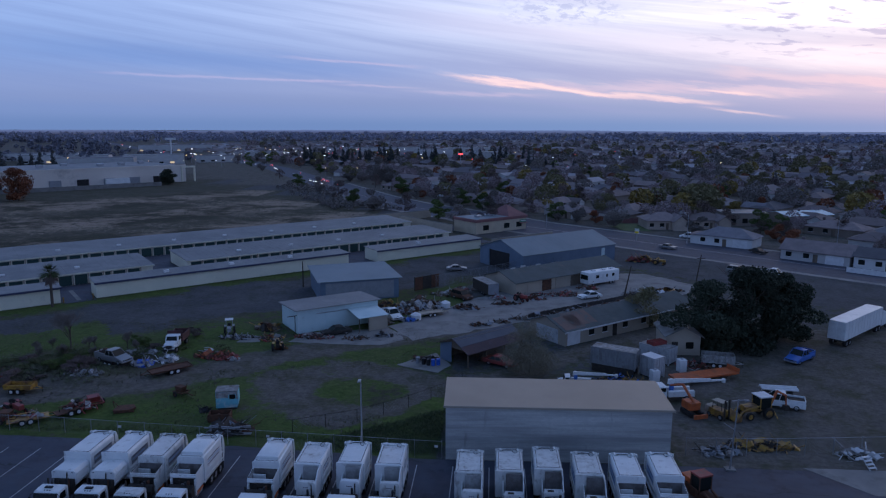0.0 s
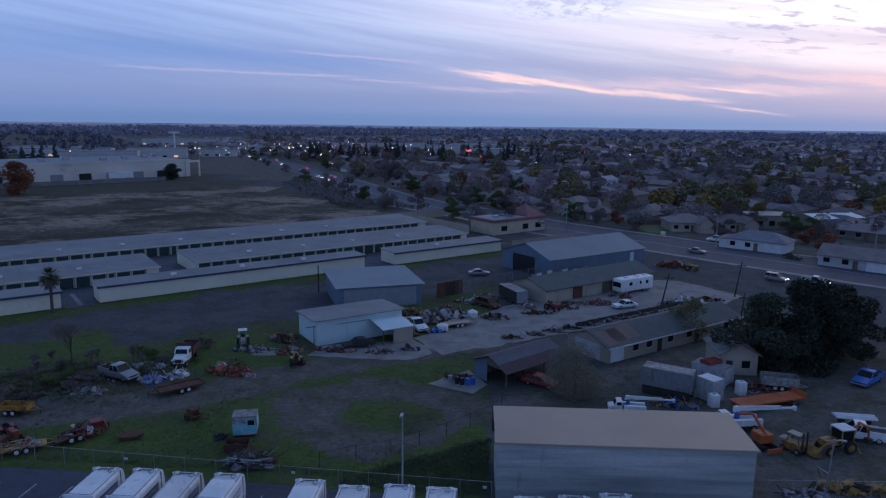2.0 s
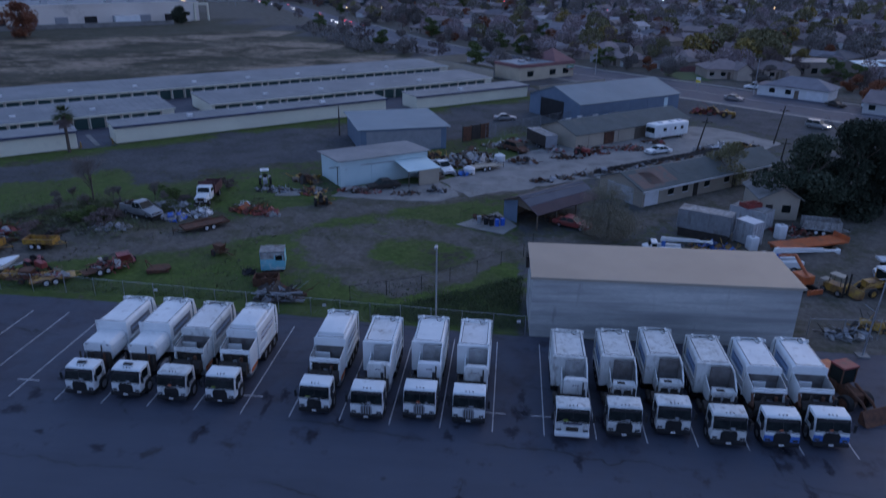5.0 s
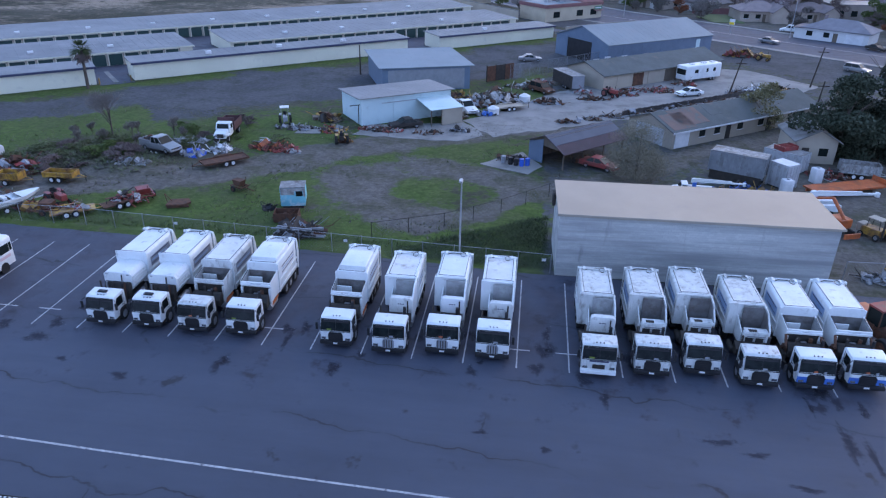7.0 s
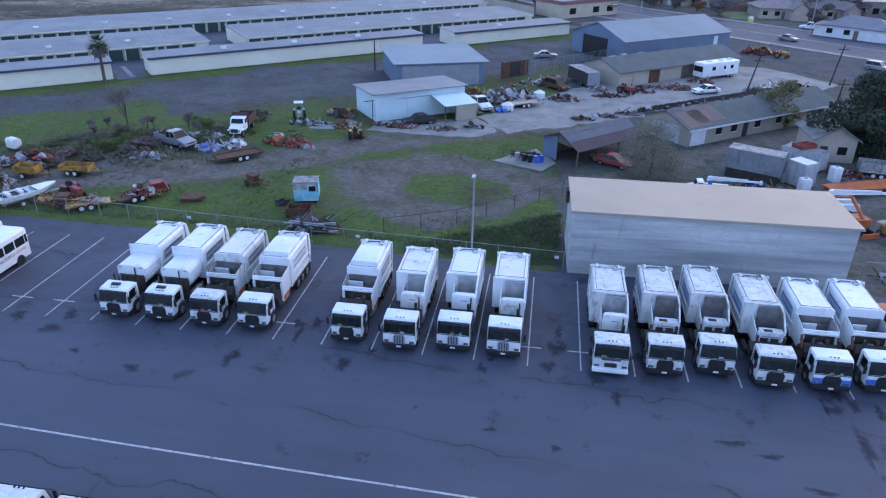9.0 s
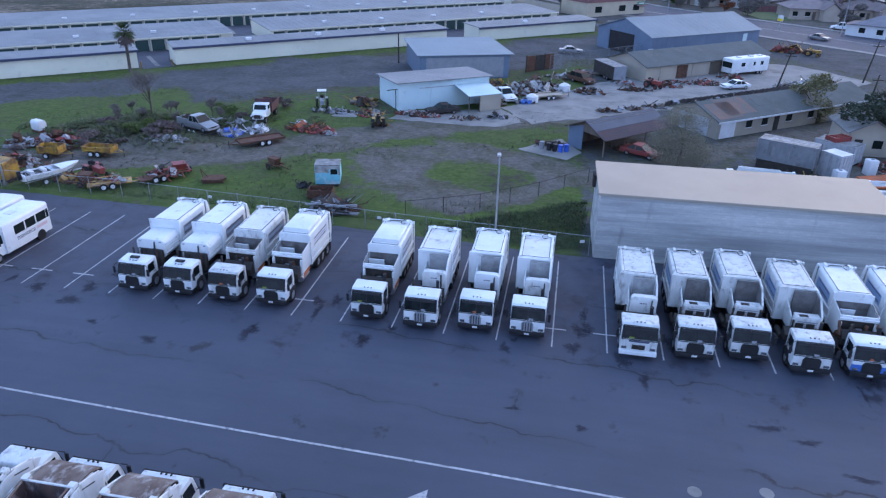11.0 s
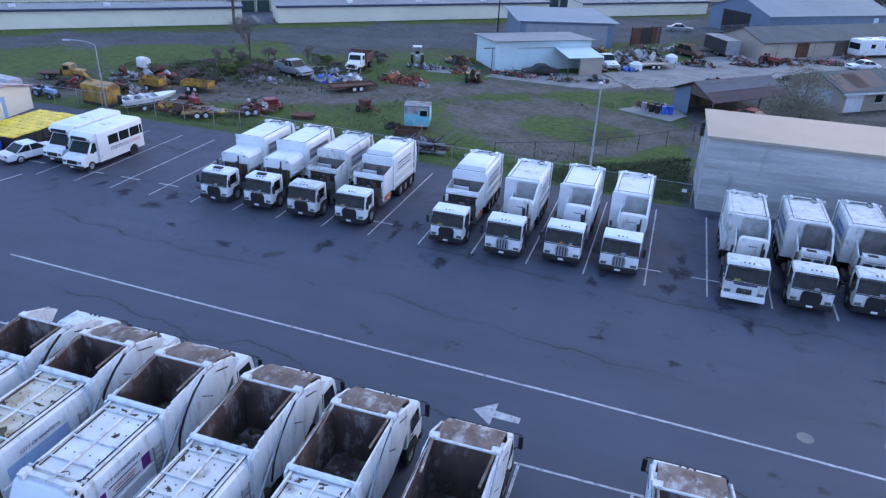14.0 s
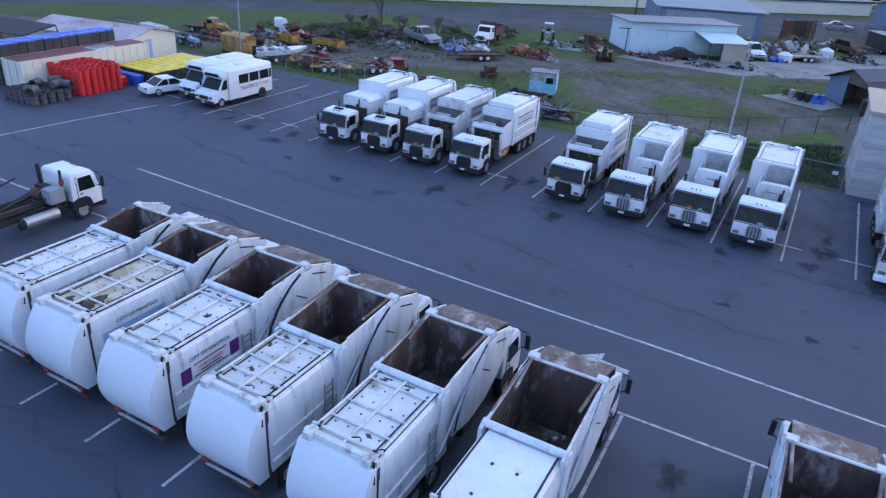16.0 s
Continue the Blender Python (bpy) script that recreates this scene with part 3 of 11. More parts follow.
# ---- building blocks ----
class Geo:
    """Collects vertices and faces of one part."""

    def __init__(self):
        self.v, self.f = [], []

    def add(self, verts, faces):
        k = len(self.v)
        self.v += [tuple(p) for p in verts]
        self.f += [tuple(k + i for i in f) for f in faces]
        return self

    def box(self, x0, x1, y0, y1, z0, z1, m=None):
        p = [(x, y, z) for z in (z0, z1) for y in (y0, y1) for x in (x0, x1)]
        if m is not None:
            p = [m @ Vector(q) for q in p]
        return self.add(p, [(0, 2, 3, 1), (4, 5, 7, 6), (0, 1, 5, 4), (1, 3, 7, 5), (3, 2, 6, 7), (2, 0, 4, 6)])

    def prism(self, profile, a0, a1, axis="x"):
        """A closed outline carried from a0 to a1 along an axis: (y, z) along x, (x, z) along y, (x, y) along z."""
        put = {"x": lambda a, p: (a, p[0], p[1]), "y": lambda a, p: (p[0], a, p[1]), "z": lambda a, p: (p[0], p[1], a)}[axis]
        n = len(profile)
        verts = [put(a, p) for a in (a0, a1) for p in profile]
        faces = [tuple(range(n)), tuple(range(2 * n - 1, n - 1, -1))]
        faces += [(i, i + n, (i + 1) % n + n, (i + 1) % n) for i in range(n)]
        return self.add(verts, faces)

    def rod(self, p, q, r, n=6, r2=None):
        p, q = Vector(p), Vector(q)
        r2 = r if r2 is None else r2
        d = (q - p).normalized()
        s = d.cross(Vector((0, 0, 1)) if abs(d.z) < 0.9 else Vector((1, 0, 0))).normalized()
        t = d.cross(s)
        ring = [(math.cos(2 * math.pi * i / n), math.sin(2 * math.pi * i / n)) for i in range(n)]
        verts = [p + (s * c + t * k) * r for c, k in ring] + [q + (s * c + t * k) * r2 for c, k in ring]
        return self.add(verts, [tuple(range(n - 1, -1, -1)), tuple(range(n, 2 * n))] + [(i, (i + 1) % n, (i + 1) % n + n, i + n) for i in range(n)])

    def loft(self, rings, cap=True):
        n, k = len(rings[0]), len(rings)
        faces = [(a * n + i, a * n + (i + 1) % n, (a + 1) * n + (i + 1) % n, (a + 1) * n + i) for a in range(k - 1) for i in range(n)]
        if cap:
            faces += [tuple(range(n - 1, -1, -1)), tuple(range((k - 1) * n, k * n))]
        return self.add([p for r in rings for p in r], faces)

    def quad(self, a, b, c, d):
        return self.add([a, b, c, d], [(0, 1, 2, 3)])

    def mesh(self, name, mat, bevel=0.0, smooth=False):
        me = bpy.data.meshes.new(name)
        me.from_pydata(self.v, [], self.f)
        bm = bmesh.new()
        bm.from_mesh(me)
        bmesh.ops.recalc_face_normals(bm, faces=bm.faces)
        if bevel:
            edges = [e for e in bm.edges if len(e.link_faces) == 2 and e.calc_face_angle(0) > 0.5]
            bmesh.ops.bevel(bm, geom=edges, offset=bevel, segments=2, affect="EDGES", profile=0.6, clamp_overlap=True)
        if smooth:
            for f in bm.faces:
                f.smooth = True
        bm.to_mesh(me)
        bm.free()
        if smooth:
            me.set_sharp_from_angle(angle=radians(40))
        me.materials.append(mat)
        return me


def part(name, g, mat, parent=None, label="", bevel=0.0, smooth=False, kind=""):
    me = g if isinstance(g, bpy.types.Mesh) else g.mesh(name, mat, bevel, smooth)
    ob = new(name, me)
    if parent is not None:
        ob.parent = parent
    return tagged(ob, label=label, kind=kind)


def thing(name, label, category, at=(0, 0, 0), turn=0.0, group="", kind=""):
    ob = new(name)
    ob.empty_display_size = 0.3
    ob.matrix_basis = pose(*at, 0, 0, turn)
    return tagged(ob, label, category, group, kind)


def wheel(parent, x, y, r, w, rim=None, name="wheel"):
    """A tyre with a dished rim under it; x is the middle of the tread."""
    g = Geo()
    n = 16
    prof = [(r * 0.62, -w / 2), (r * 0.93, -w / 2), (r, -w * 0.33), (r, w * 0.33), (r * 0.93, w / 2), (r * 0.62, w / 2)]
    rings = []
    for i in range(n):
        a = 2 * math.pi * i / n
        rings.append([(x + o, y + q * math.cos(a), r + q * math.sin(a)) for q, o in prof])
    k = len(prof)
    g.add([p for rg in rings for p in rg], [(i * k + j, i * k + (j + 1) % k, ((i + 1) % n) * k + (j + 1) % k, ((i + 1) % n) * k + j) for i in range(n) for j in range(k)])
    tyre = part(name, g, RUBBER, parent, smooth=True)
    h = Geo()
    for s in (-1, 1):
        h.rod((x + s * w * 0.36, y, r), (x + s * w * 0.40, y, r), r * 0.63, 12)
        h.rod((x + s * w * 0.40, y, r), (x + s * w * 0.52, y, r), r * 0.22, 8)
    part("rim", h, rim or STEEL, tyre)
    return tyre


def rounded(x0, x1, z0, z1, r, n=4):
    """An upright outline with its two upper corners rounded."""
    out = [(x0, z0), (x1, z0)]
    for i in range(n + 1):
        a = math.pi / 2 * i / n
        out.append((x1 - r + r * math.cos(a), z1 - r + r * math.sin(a)))
    for i in range(n + 1):
        a = math.pi / 2 * (1 + i / n)
        out.append((x0 + r + r * math.cos(a), z1 - r + r * math.sin(a)))
    return out

# ---- ground: one sheet to the horizon ----
# storage yard axes: u runs along the long white walls, v away from the lorry park
SU, SV, S0 = Vector((0.7547, 0.6561, 0)), Vector((-0.6561, 0.7547, 0)), Vector((-77.5, 128.0, 0))


def su(u, v, z=0.0):
    return S0 + SU * u + SV * v + Vector((0, 0, z))


def axis_steps(lo, hi, step, reach):
    mid = list(np.arange(lo, hi + step / 2, step))
    out, d, p = [], step, hi
    while p < reach:
        d *= 1.22
        p += d
        out.append(min(p, reach))
    left, d, p = [], step, lo
    while p > -reach:
        d *= 1.22
        p -= d
        left.append(max(p, -reach))
    return np.array(left[::-1] + mid + out)


def away(X, Y, pts):
    best = np.full(X.shape, 1e9)
    for (x0, y0), (x1, y1) in zip(pts[:-1], pts[1:]):
        dx, dy = x1 - x0, y1 - y0
        t = np.clip(((X - x0) * dx + (Y - y0) * dy) / (dx * dx + dy * dy), 0, 1)
        best = np.minimum(best, np.hypot(X - x0 - t * dx, Y - y0 - t * dy))
    return best


def fade(d, full, none):
    return np.clip((none - d) / (none - full), 0, 1)


gx, gy = axis_steps(-120, 75, 1.0, 6000), axis_steps(62, 215, 1.0, 6000)
GX, GY = np.meshgrid(gx, gy)
UU = (GX - S0.x) * SU.x + (GY - S0.y) * SU.y
VV = (GX - S0.x) * SV.x + (GY - S0.y) * SV.y
rng = np.random.RandomState(4)
wob = np.zeros_like(GX)
for k in range(14):
    fx, fy, ph, am = rng.uniform(-0.5, 0.5), rng.uniform(-0.5, 0.5), rng.uniform(0, 6.28), rng.uniform(0.3, 0.9)
    wob += am * np.sin(GX * fx + GY * fy + ph)
wob *= 0.8
LANE = [(-110, 64), (-85, 71), (-65, 77.5), (-56, 80), (-46, 83.5), (-39, 89.5), (-32, 96), (-25, 101.5), (-14, 107), (-2, 114)]
LOOP = [(-16.5 + 10.5 * math.cos(a), 83.8 + 7.6 * math.sin(a)) for a in np.linspace(0, 2 * math.pi, 25)]
SPUR = [(-4.5, 85), (2, 90), (8, 97), (16, 104), (30, 113), (48, 126)]
DRIVE = [(-12.5, 78.5), (-7, 83.5), (-1, 88)]
grass = np.where((GY > 62) & (VV < -2), 0.40, 0.1) + 0.035 * wob
grass += 0.50 * fade(away(GX, GY, [(-62, 72.5), (-40, 73.5), (-28, 73), (-12, 70)]) - wob, 2, 9)
grass += 0.50 * fade(away(GX, GY, [(-36, 84), (-26, 93), (-10, 98)]) - wob * 0.6, 1.5, 6)
grass += 0.28 * fade(np.hypot((GX + 18) / 1.5, GY - 84.2) - wob, 1.5, 5.5)
grass += 0.55 * fade(np.abs(VV + 2.0) - wob * 0.3, 0.8, 3.2) * (UU < 105)
grass += 0.15 * fade(np.abs(VV + 24) - wob, 4, 11) * (UU < -2)
grass += 0.30 * fade(np.hypot(GX + 48, (GY - 124) * 1.4) - wob * 1.5, 1, 8)
grass += 0.18 * fade(away(GX, GY, [(-75, 92), (-58, 100), (-44, 103), (-38, 101)]) - wob, 2, 8)
grass -= 0.35 * fade(away(GX, GY, [(-66, 92), (-50, 89)]) - wob, 3, 8)
weedy = fade(away(GX, GY, [(-13, 70.5), (-7.5, 74), (-5.5, 79)]) - wob * 0.2, 2.2, 4.4)
grass += 0.6 * weedy
track = 0.66 * fade(away(GX, GY, LANE) - wob * 0.5, 1.6, 5.4)
track = np.maximum(track, (0.56 + 0.12 * np.sin(GX * 0.45 + GY * 0.3)) * fade(np.abs(away(GX, GY, LOOP)) - wob * 0.9, 1.2, 5.8))
track = np.maximum(track, 0.55 * fade(away(GX, GY, SPUR) - wob * 0.4, 1.0, 4.4))
track = np.maximum(track, 0.55 * fade(away(GX, GY, DRIVE) - wob * 0.3, 0.8, 3.4))
track = np.maximum(track, 0.50 * ((GX > 19) & (GX < 95) & (GY > 66) & (GY < 118)))
track *= 1 - weedy
gravel = 0.62 * fade(np.abs(VV + 18) - wob * 1.3, 9, 16.5) * (UU > -3 + wob) * (UU < 105)
gravel = np.maximum(gravel, 0.58 * fade(np.abs(VV + 12) - wob, 3, 8.5) * (UU <= 6))
gravel = np.maximum(gravel, 0.55 * ((VV > 60) & (UU > 118)) + 0.55 * ((UU > 111) & (VV < 40)))
gravel = np.maximum(gravel, 0.38 * ((GX > -6) & (VV < -34) & (UU > 8)))
straw = 0.62 * ((VV > 58) & (VV < 215) & (UU < 114) & (UU > -260)) * (0.7 + 0.3 * np.sin(VV * 0.11 + 0.6 * np.sin(UU * 0.05)))
TOWN_SIDE = (GX - 44) * 0.669 + (GY - 207) * 0.743
track = np.maximum(track, 0.62 * fade(-TOWN_SIDE, -22, -12) * (GY > 120))
straw = np.where((np.hypot(GX, GY) > 900) & (TOWN_SIDE < 20), 0.25, straw)
zz = -0.025 - 0.08 * ((GY > 71) & (GY < 90)) * (0.5 + 0.5 * np.sin(GX * 0.31 + wob)) * fade(np.abs(GX + 20), 45, 60)
zz += 0.9 * np.exp(-(((GX + 60) / 7) ** 2 + ((GY - 88.5) / 4) ** 2)) + 0.6 * np.exp(-(((GX + 54) / 4) ** 2 + ((GY - 85) / 2.5) ** 2))
gn_x, gn_y = len(gx), len(gy)
idx = np.arange(gn_x * gn_y).reshape(gn_y, gn_x)
quads = np.stack([idx[:-1, :-1], idx[:-1, 1:], idx[1:, 1:], idx[1:, :-1]], -1).reshape(-1, 4)
gme = bpy.data.meshes.new("ground")
gme.from_pydata(np.stack([GX, GY, zz], -1).reshape(-1, 3).tolist(), [], quads.tolist())
cover = gme.color_attributes.new("cover", "FLOAT_COLOR", "POINT")
cover.data.foreach_set("color", np.clip(np.stack([grass, track, gravel, straw], -1), 0, 1).astype(np.float32).ravel())
gme.materials.append(GROUND)
tagged(new("ground", gme), "weedy soil with grass, dirt tracks and gravel", "ground", kind="structure")


def sheet(name, pts, z, mat, label, category, thick=0.05, jag=0.0, seed=1):
    """A paved patch with an uneven outline."""
    r = random.Random(seed)
    ring = []
    for (x0, y0), (x1, y1) in zip(pts, pts[1:] + pts[:1]):
        n = max(1, int(math.hypot(x1 - x0, y1 - y0) / 1.5)) if jag else 1
        for i in range(n):
            t = i / n
            ring.append((x0 + (x1 - x0) * t + r.uniform(-jag, jag), y0 + (y1 - y0) * t + r.uniform(-jag, jag)))
    return tagged(part(name, Geo().prism(ring, z - thick, z, "z"), mat), label, category, kind="structure")


sheet("parking_lot", [(-82, -70), (75, -70), (75, 66.5), (20.2, 66.5), (-4.3, 65.9), (-24, 67.2), (-60, 68.2), (-82, 68.4)], 0.0, ASPHALT,
      "dark worn asphalt lorry park with oil stains", "parking lot", 0.12, 0.12)
sheet("concrete_pad", [(31.6, 67.0), (62, 67.2), (62, 62.5), (36, 62.0)], 0.03, CONCRETE, "pale concrete pad at the edge of the lot", "pavement")
sheet("workshop_apron", [(-31.5, 103.2), (-17, 102.6), (-13.5, 106.2), (-17.5, 113), (-20, 111.5), (-31, 107.8)], 0.03, CONCRETE,
      "broken pale concrete apron before the workshop", "pavement", 0.06, 0.35, 3)
sheet("yard_slab", [(-17.5, 113), (-12.5, 105.8), (-3.4, 111.2), (7.4, 118.5), (40, 141.5), (45, 148), (36, 160), (30, 160.5), (3, 140.5), (-4, 133), (-12, 119)], 0.02, CONCRETE,
      "stained concrete yard between sheds", "pavement", 0.06, 0.45, 5)
sheet("barrel_slab", [(-13.2, 94.0), (-7, 91.2), (-5.4, 94.5), (-8, 99.8), (-10, 97.5)], 0.04, CONCRETE, "small pale concrete slab", "pavement", 0.08, 0.15, 6)
sheet("spilled_concrete", [(-39.6, 102.6), (-36.2, 103.0), (-36.0, 105.8), (-39.4, 106.2)], 0.03, CONCRETE, "patch of pale concrete in the grass", "pavement", 0.08, 0.3, 7)


def along(p, ang, a, b=0.0):
    """From p, a metres at the angle and b metres to its left."""
    c, s = math.cos(radians(ang)), math.sin(radians(ang))
    return (p[0] + a * c - b * s, p[1] + a * s + b * c)


# street beyond the sheds, with kerbs
def strip(name, path, w0, w1, z, mat, label, category, thick=0.06):
    g = Geo()
    ring_l, ring_r = [], []
    for i, p in enumerate(path):
        a, b = path[max(0, i - 1)], path[min(len(path) - 1, i + 1)]
        d = Vector((b[0] - a[0], b[1] - a[1])).normalized()
        ring_l.append((p[0] - d.y * w0, p[1] + d.x * w0))
        ring_r.append((p[0] - d.y * w1, p[1] + d.x * w1))
    for i in range(len(path) - 1):
        g.prism([ring_l[i], ring_l[i + 1], ring_r[i + 1], ring_r[i]], z - thick, z, "z")
    return tagged(part(name, g, mat), label, category, kind="structure")


STREET = [(-97, 400), (-59, 327), (-36, 292), (-8, 262), (12, 236), (44, 207), (82, 172), (140, 125), (260, 40)]
strip("road", STREET, 12, -12, 0.0, ASPHALT, "wide grey asphalt street", "road", 0.1)
strip("pavement", STREET, -12, -14.2, 0.14, CONCRETE, "pale concrete kerb and pavement", "pavement", 0.2)
strip("pavement", STREET, 12, 14.2, 0.14, CONCRETE, "pale concrete kerb and pavement", "pavement", 0.2)
strip("road_line", STREET, 0.12, -0.12, 0.012, LINE, "worn white centre line", "road marking", 0.01)
AVENUE = [(-97, 400), (-173, 549), (-222, 625), (-294, 696), (-396, 822), (-532, 1013), (-818, 1407), (-1500, 2350)]
strip("road", AVENUE, 10, -10, 0.01, ASPHALT, "long straight avenue leading to the horizon", "road", 0.1)

# ---- painted lines of the lorry park ----
STALLS = [-54.2, -50.5, -47.0, -43.4, -39.75, -36.1, -32.55, -28.95, -25.4, -21.75, -18.05, -14.4, -10.75, -7.0, -3.35, 0.27, 3.77, 7.2, 10.65, 14.2, 17.8]


def painted(x0, x1, y0, y1, name="painted_line", label="worn white bay line"):
    tagged(part(name, Geo().box(x0, x1, y0, y1, 0.0, 0.006), LINE), label, "road marking", "bay lines", "structure")


for x in STALLS:
    far = 65.2 if x < -20 else 64.7
    painted(x - 0.05, x + 0.05, 51.9, far)
for x in [-56.5, -50.5, -47.0, -43.4, -25.4, -7.0, -3.35]:
    painted(x - 0.9, x + 0.9, 54.1, 54.22, label="short white cross line at a bay")
for x in (-36.1, -32.5, -28.95, -25.5, -21.9, -18.2, -14.4, -10.75, -6.2, -2.5, 1.2):
    painted(x - 0.06, x + 0.06, 23.0, 34.3)
painted(-11.0, 6.0, 34.25, 34.37, label="worn white front line of the bays")
painted(-60, -36.5, 34.6, 34.72, label="worn white front line of the bays")
g = Geo()
LONG = [(-44.5, 40.7), (-30, 40.1), (-20, 39.75), (-10, 39.45), (0, 39.0), (14, 38.2)]
for (x0, y0), (x1, y1) in zip(LONG[:-1], LONG[1:]):
    g.prism([(x0, y0 - 0.07), (x1, y1 - 0.07), (x1, y1 + 0.07), (x0, y0 + 0.07)], 0.0, 0.006, "z")
tagged(part("painted_line", g, LINE), "long worn white lane line across the lot", "road marking", kind="structure")
g = Geo()
for (x0, y0), (x1, y1) in zip([(-57, 39), (-56.3, 45)], [(-56.3, 45), (-55.2, 51.5)]):
    g.prism([(x0 - 0.07, y0), (x0 + 0.07, y0), (x1 + 0.07, y1), (x1 - 0.07, y1)], 0.0, 0.006, "z")
tagged(part("painted_line", g, LINE), "faded white line on the asphalt", "road marking", kind="structure")
g = Geo().prism([(-13.45, 36.95), (-12.5, 37.75), (-12.5, 37.2), (-11.3, 37.1), (-11.3, 36.7), (-12.5, 36.7), (-12.5, 36.15)], 0.0, 0.007, "z")
tagged(part("painted_arrow", g, LINE), "white direction arrow painted on the asphalt", "road marking", kind="structure")
for x, y in ((0.7, 40.35), (4.3, 41.0), (-4.5, 22.0)):
    m = part("manhole_cover", Geo().rod((x, y, 0.0), (x, y, 0.012), 0.36, 20), CONCRETE)
    tagged(m, "round manhole cover set in the asphalt", "manhole cover")

def seams(t, roof, x0, x1, step, edge, mat, h=0.025, w=0.02):
    """Standing seams of one roof, each a part on the same mesh."""
    me = None
    x = x0
    while x < x1:
        if me is None:
            g = Geo()
            (ya, za), (yb, zb) = edge
            g.add([(-w, ya, za), (w, ya, za), (0, ya, za + h), (-w, yb, zb), (w, yb, zb), (0, yb, zb + h)], [(0, 2, 1), (3, 4, 5), (0, 3, 5, 2), (1, 2, 5, 4), (0, 1, 4, 3)])
            me = g.mesh("seam", mat)
        part("seam", me, mat, roof).location = (x, 0, 0)
        x += step


OIL = surface("oil_soaked_asphalt", (0.018, 0.016, 0.028), (0.030, 0.028, 0.042), 0.85, scale=1.5, coords="World")
on, ol = OIL.node_tree.nodes, OIL.node_tree.links
wet_map = on.new("ShaderNodeVertexColor")
wet_map.layer_name = "soak"
soak = on.new("ShaderNodeMath")
soak.operation = "MULTIPLY_ADD"
ol.new(noise_tex(on, ol, on.new("ShaderNodeNewGeometry").outputs["Position"], 2.6, 6.0, 0.7), soak.inputs[0])
soak.inputs[1].default_value = 1.1
ol.new(wet_map.outputs["Color"], soak.inputs[2])
ol.new(ramp(on, ol, soak.outputs[0], 0.62, 1.35, (0, 0, 0), (0.55, 0.55, 0.55)), on["Principled BSDF"].inputs["Alpha"])
ro = random.Random(21)


def oil_stain(x, y, rx, ry, n=28):
    """A soaked spot, wettest in its middle, that thins out to a ragged edge."""
    ph, z = [ro.uniform(0, 6.28) for _ in range(4)], ro.uniform(0.002, 0.005)
    verts, faces, wetness = [(x, y, z)], [], [0.55]
    for ring, (f, w) in enumerate(((0.55, 0.40), (1.35, 0.0))):
        for i in range(n):
            a = 2 * math.pi * i / n
            q = f * (0.9 + 0.22 * math.sin(2 * a + ph[0]) + 0.18 * math.sin(3 * a + ph[1]) + 0.10 * math.sin(7 * a + ph[2]))
            verts.append((x + rx * q * math.cos(a), y + ry * q * math.sin(a), z))
            wetness.append(w)
    for i in range(n):
        j = (i + 1) % n
        faces += [(0, 1 + i, 1 + j), (1 + i, 1 + n + i, 1 + n + j, 1 + j)]
    me = bpy.data.meshes.new("oil_stain")
    me.from_pydata(verts, [], faces)
    layer = me.color_attributes.new("soak", "FLOAT_COLOR", "POINT")
    layer.data.foreach_set("color", [v for w in wetness for v in (w, w, w, 1.0)])
    me.materials.append(OIL)
    tagged(new("oil_stain", me), "dark oil stain soaked into the asphalt", "stain", "oil stains", "structure")


for x in (-41.6, -40.9, -23.8, -22.9, -24.2, -4.9, -5.6, -5.2, -4.6, -48.2, -45.4, 1.0, 4.6, 8.4, 11.6, 15.2, -14.2, -10.6, -18.0, -34.0):
    oil_stain(x, ro.uniform(51.2, 58.0), ro.uniform(0.3, 0.7), ro.uniform(0.4, 1.0))
for x in (-27.6, -20.3, -9.2, -2.0, 12.2, 13.6, 15.9, 12.9):
    for _ in range(2):
        oil_stain(x + ro.uniform(-0.9, 0.9), ro.uniform(49.0, 52.2), ro.uniform(0.2, 0.6), ro.uniform(0.25, 1.1))
for x, y, a, b in ((13.2, 47.2, 0.35, 2.2), (14.2, 46.0, 0.3, 1.6), (5.5, 46.2, 1.0, 0.35), (7.4, 45.4, 0.7, 0.3), (-41.9, 50.4, 1.1, 0.55), (-33.5, 47.0, 0.8, 0.4), (-5.0, 44.0, 0.4, 0.3), (-38.5, 48.2, 0.5, 0.3), (-8.9, 45.0, 0.5, 0.2), (9.5, 43.0, 0.9, 0.25)):
    oil_stain(x, y, a, b)
for x in (-29.5, -25.6, -21.8, -18.0, -14.2, -8.6, -7.4):
    oil_stain(x + ro.uniform(-0.3, 0.3), ro.uniform(25, 33), 0.4, 0.9)

# ---- self-storage rows ----
def ribs(g, x0, x1, step, edge, h=0.05, w=0.05):
    """Standing seams laid from edge[0] to edge[1], each a (y, z)."""
    (ya, za), (yb, zb) = edge
    x = x0
    while x < x1:
        g.add([(x - w, ya, za), (x + w, ya, za), (x, ya, za + h), (x - w, yb, zb), (x + w, yb, zb), (x, yb, zb + h)],
              [(0, 2, 1), (3, 4, 5), (0, 3, 5, 2), (1, 2, 5, 4), (0, 1, 4, 3)])
        x += step


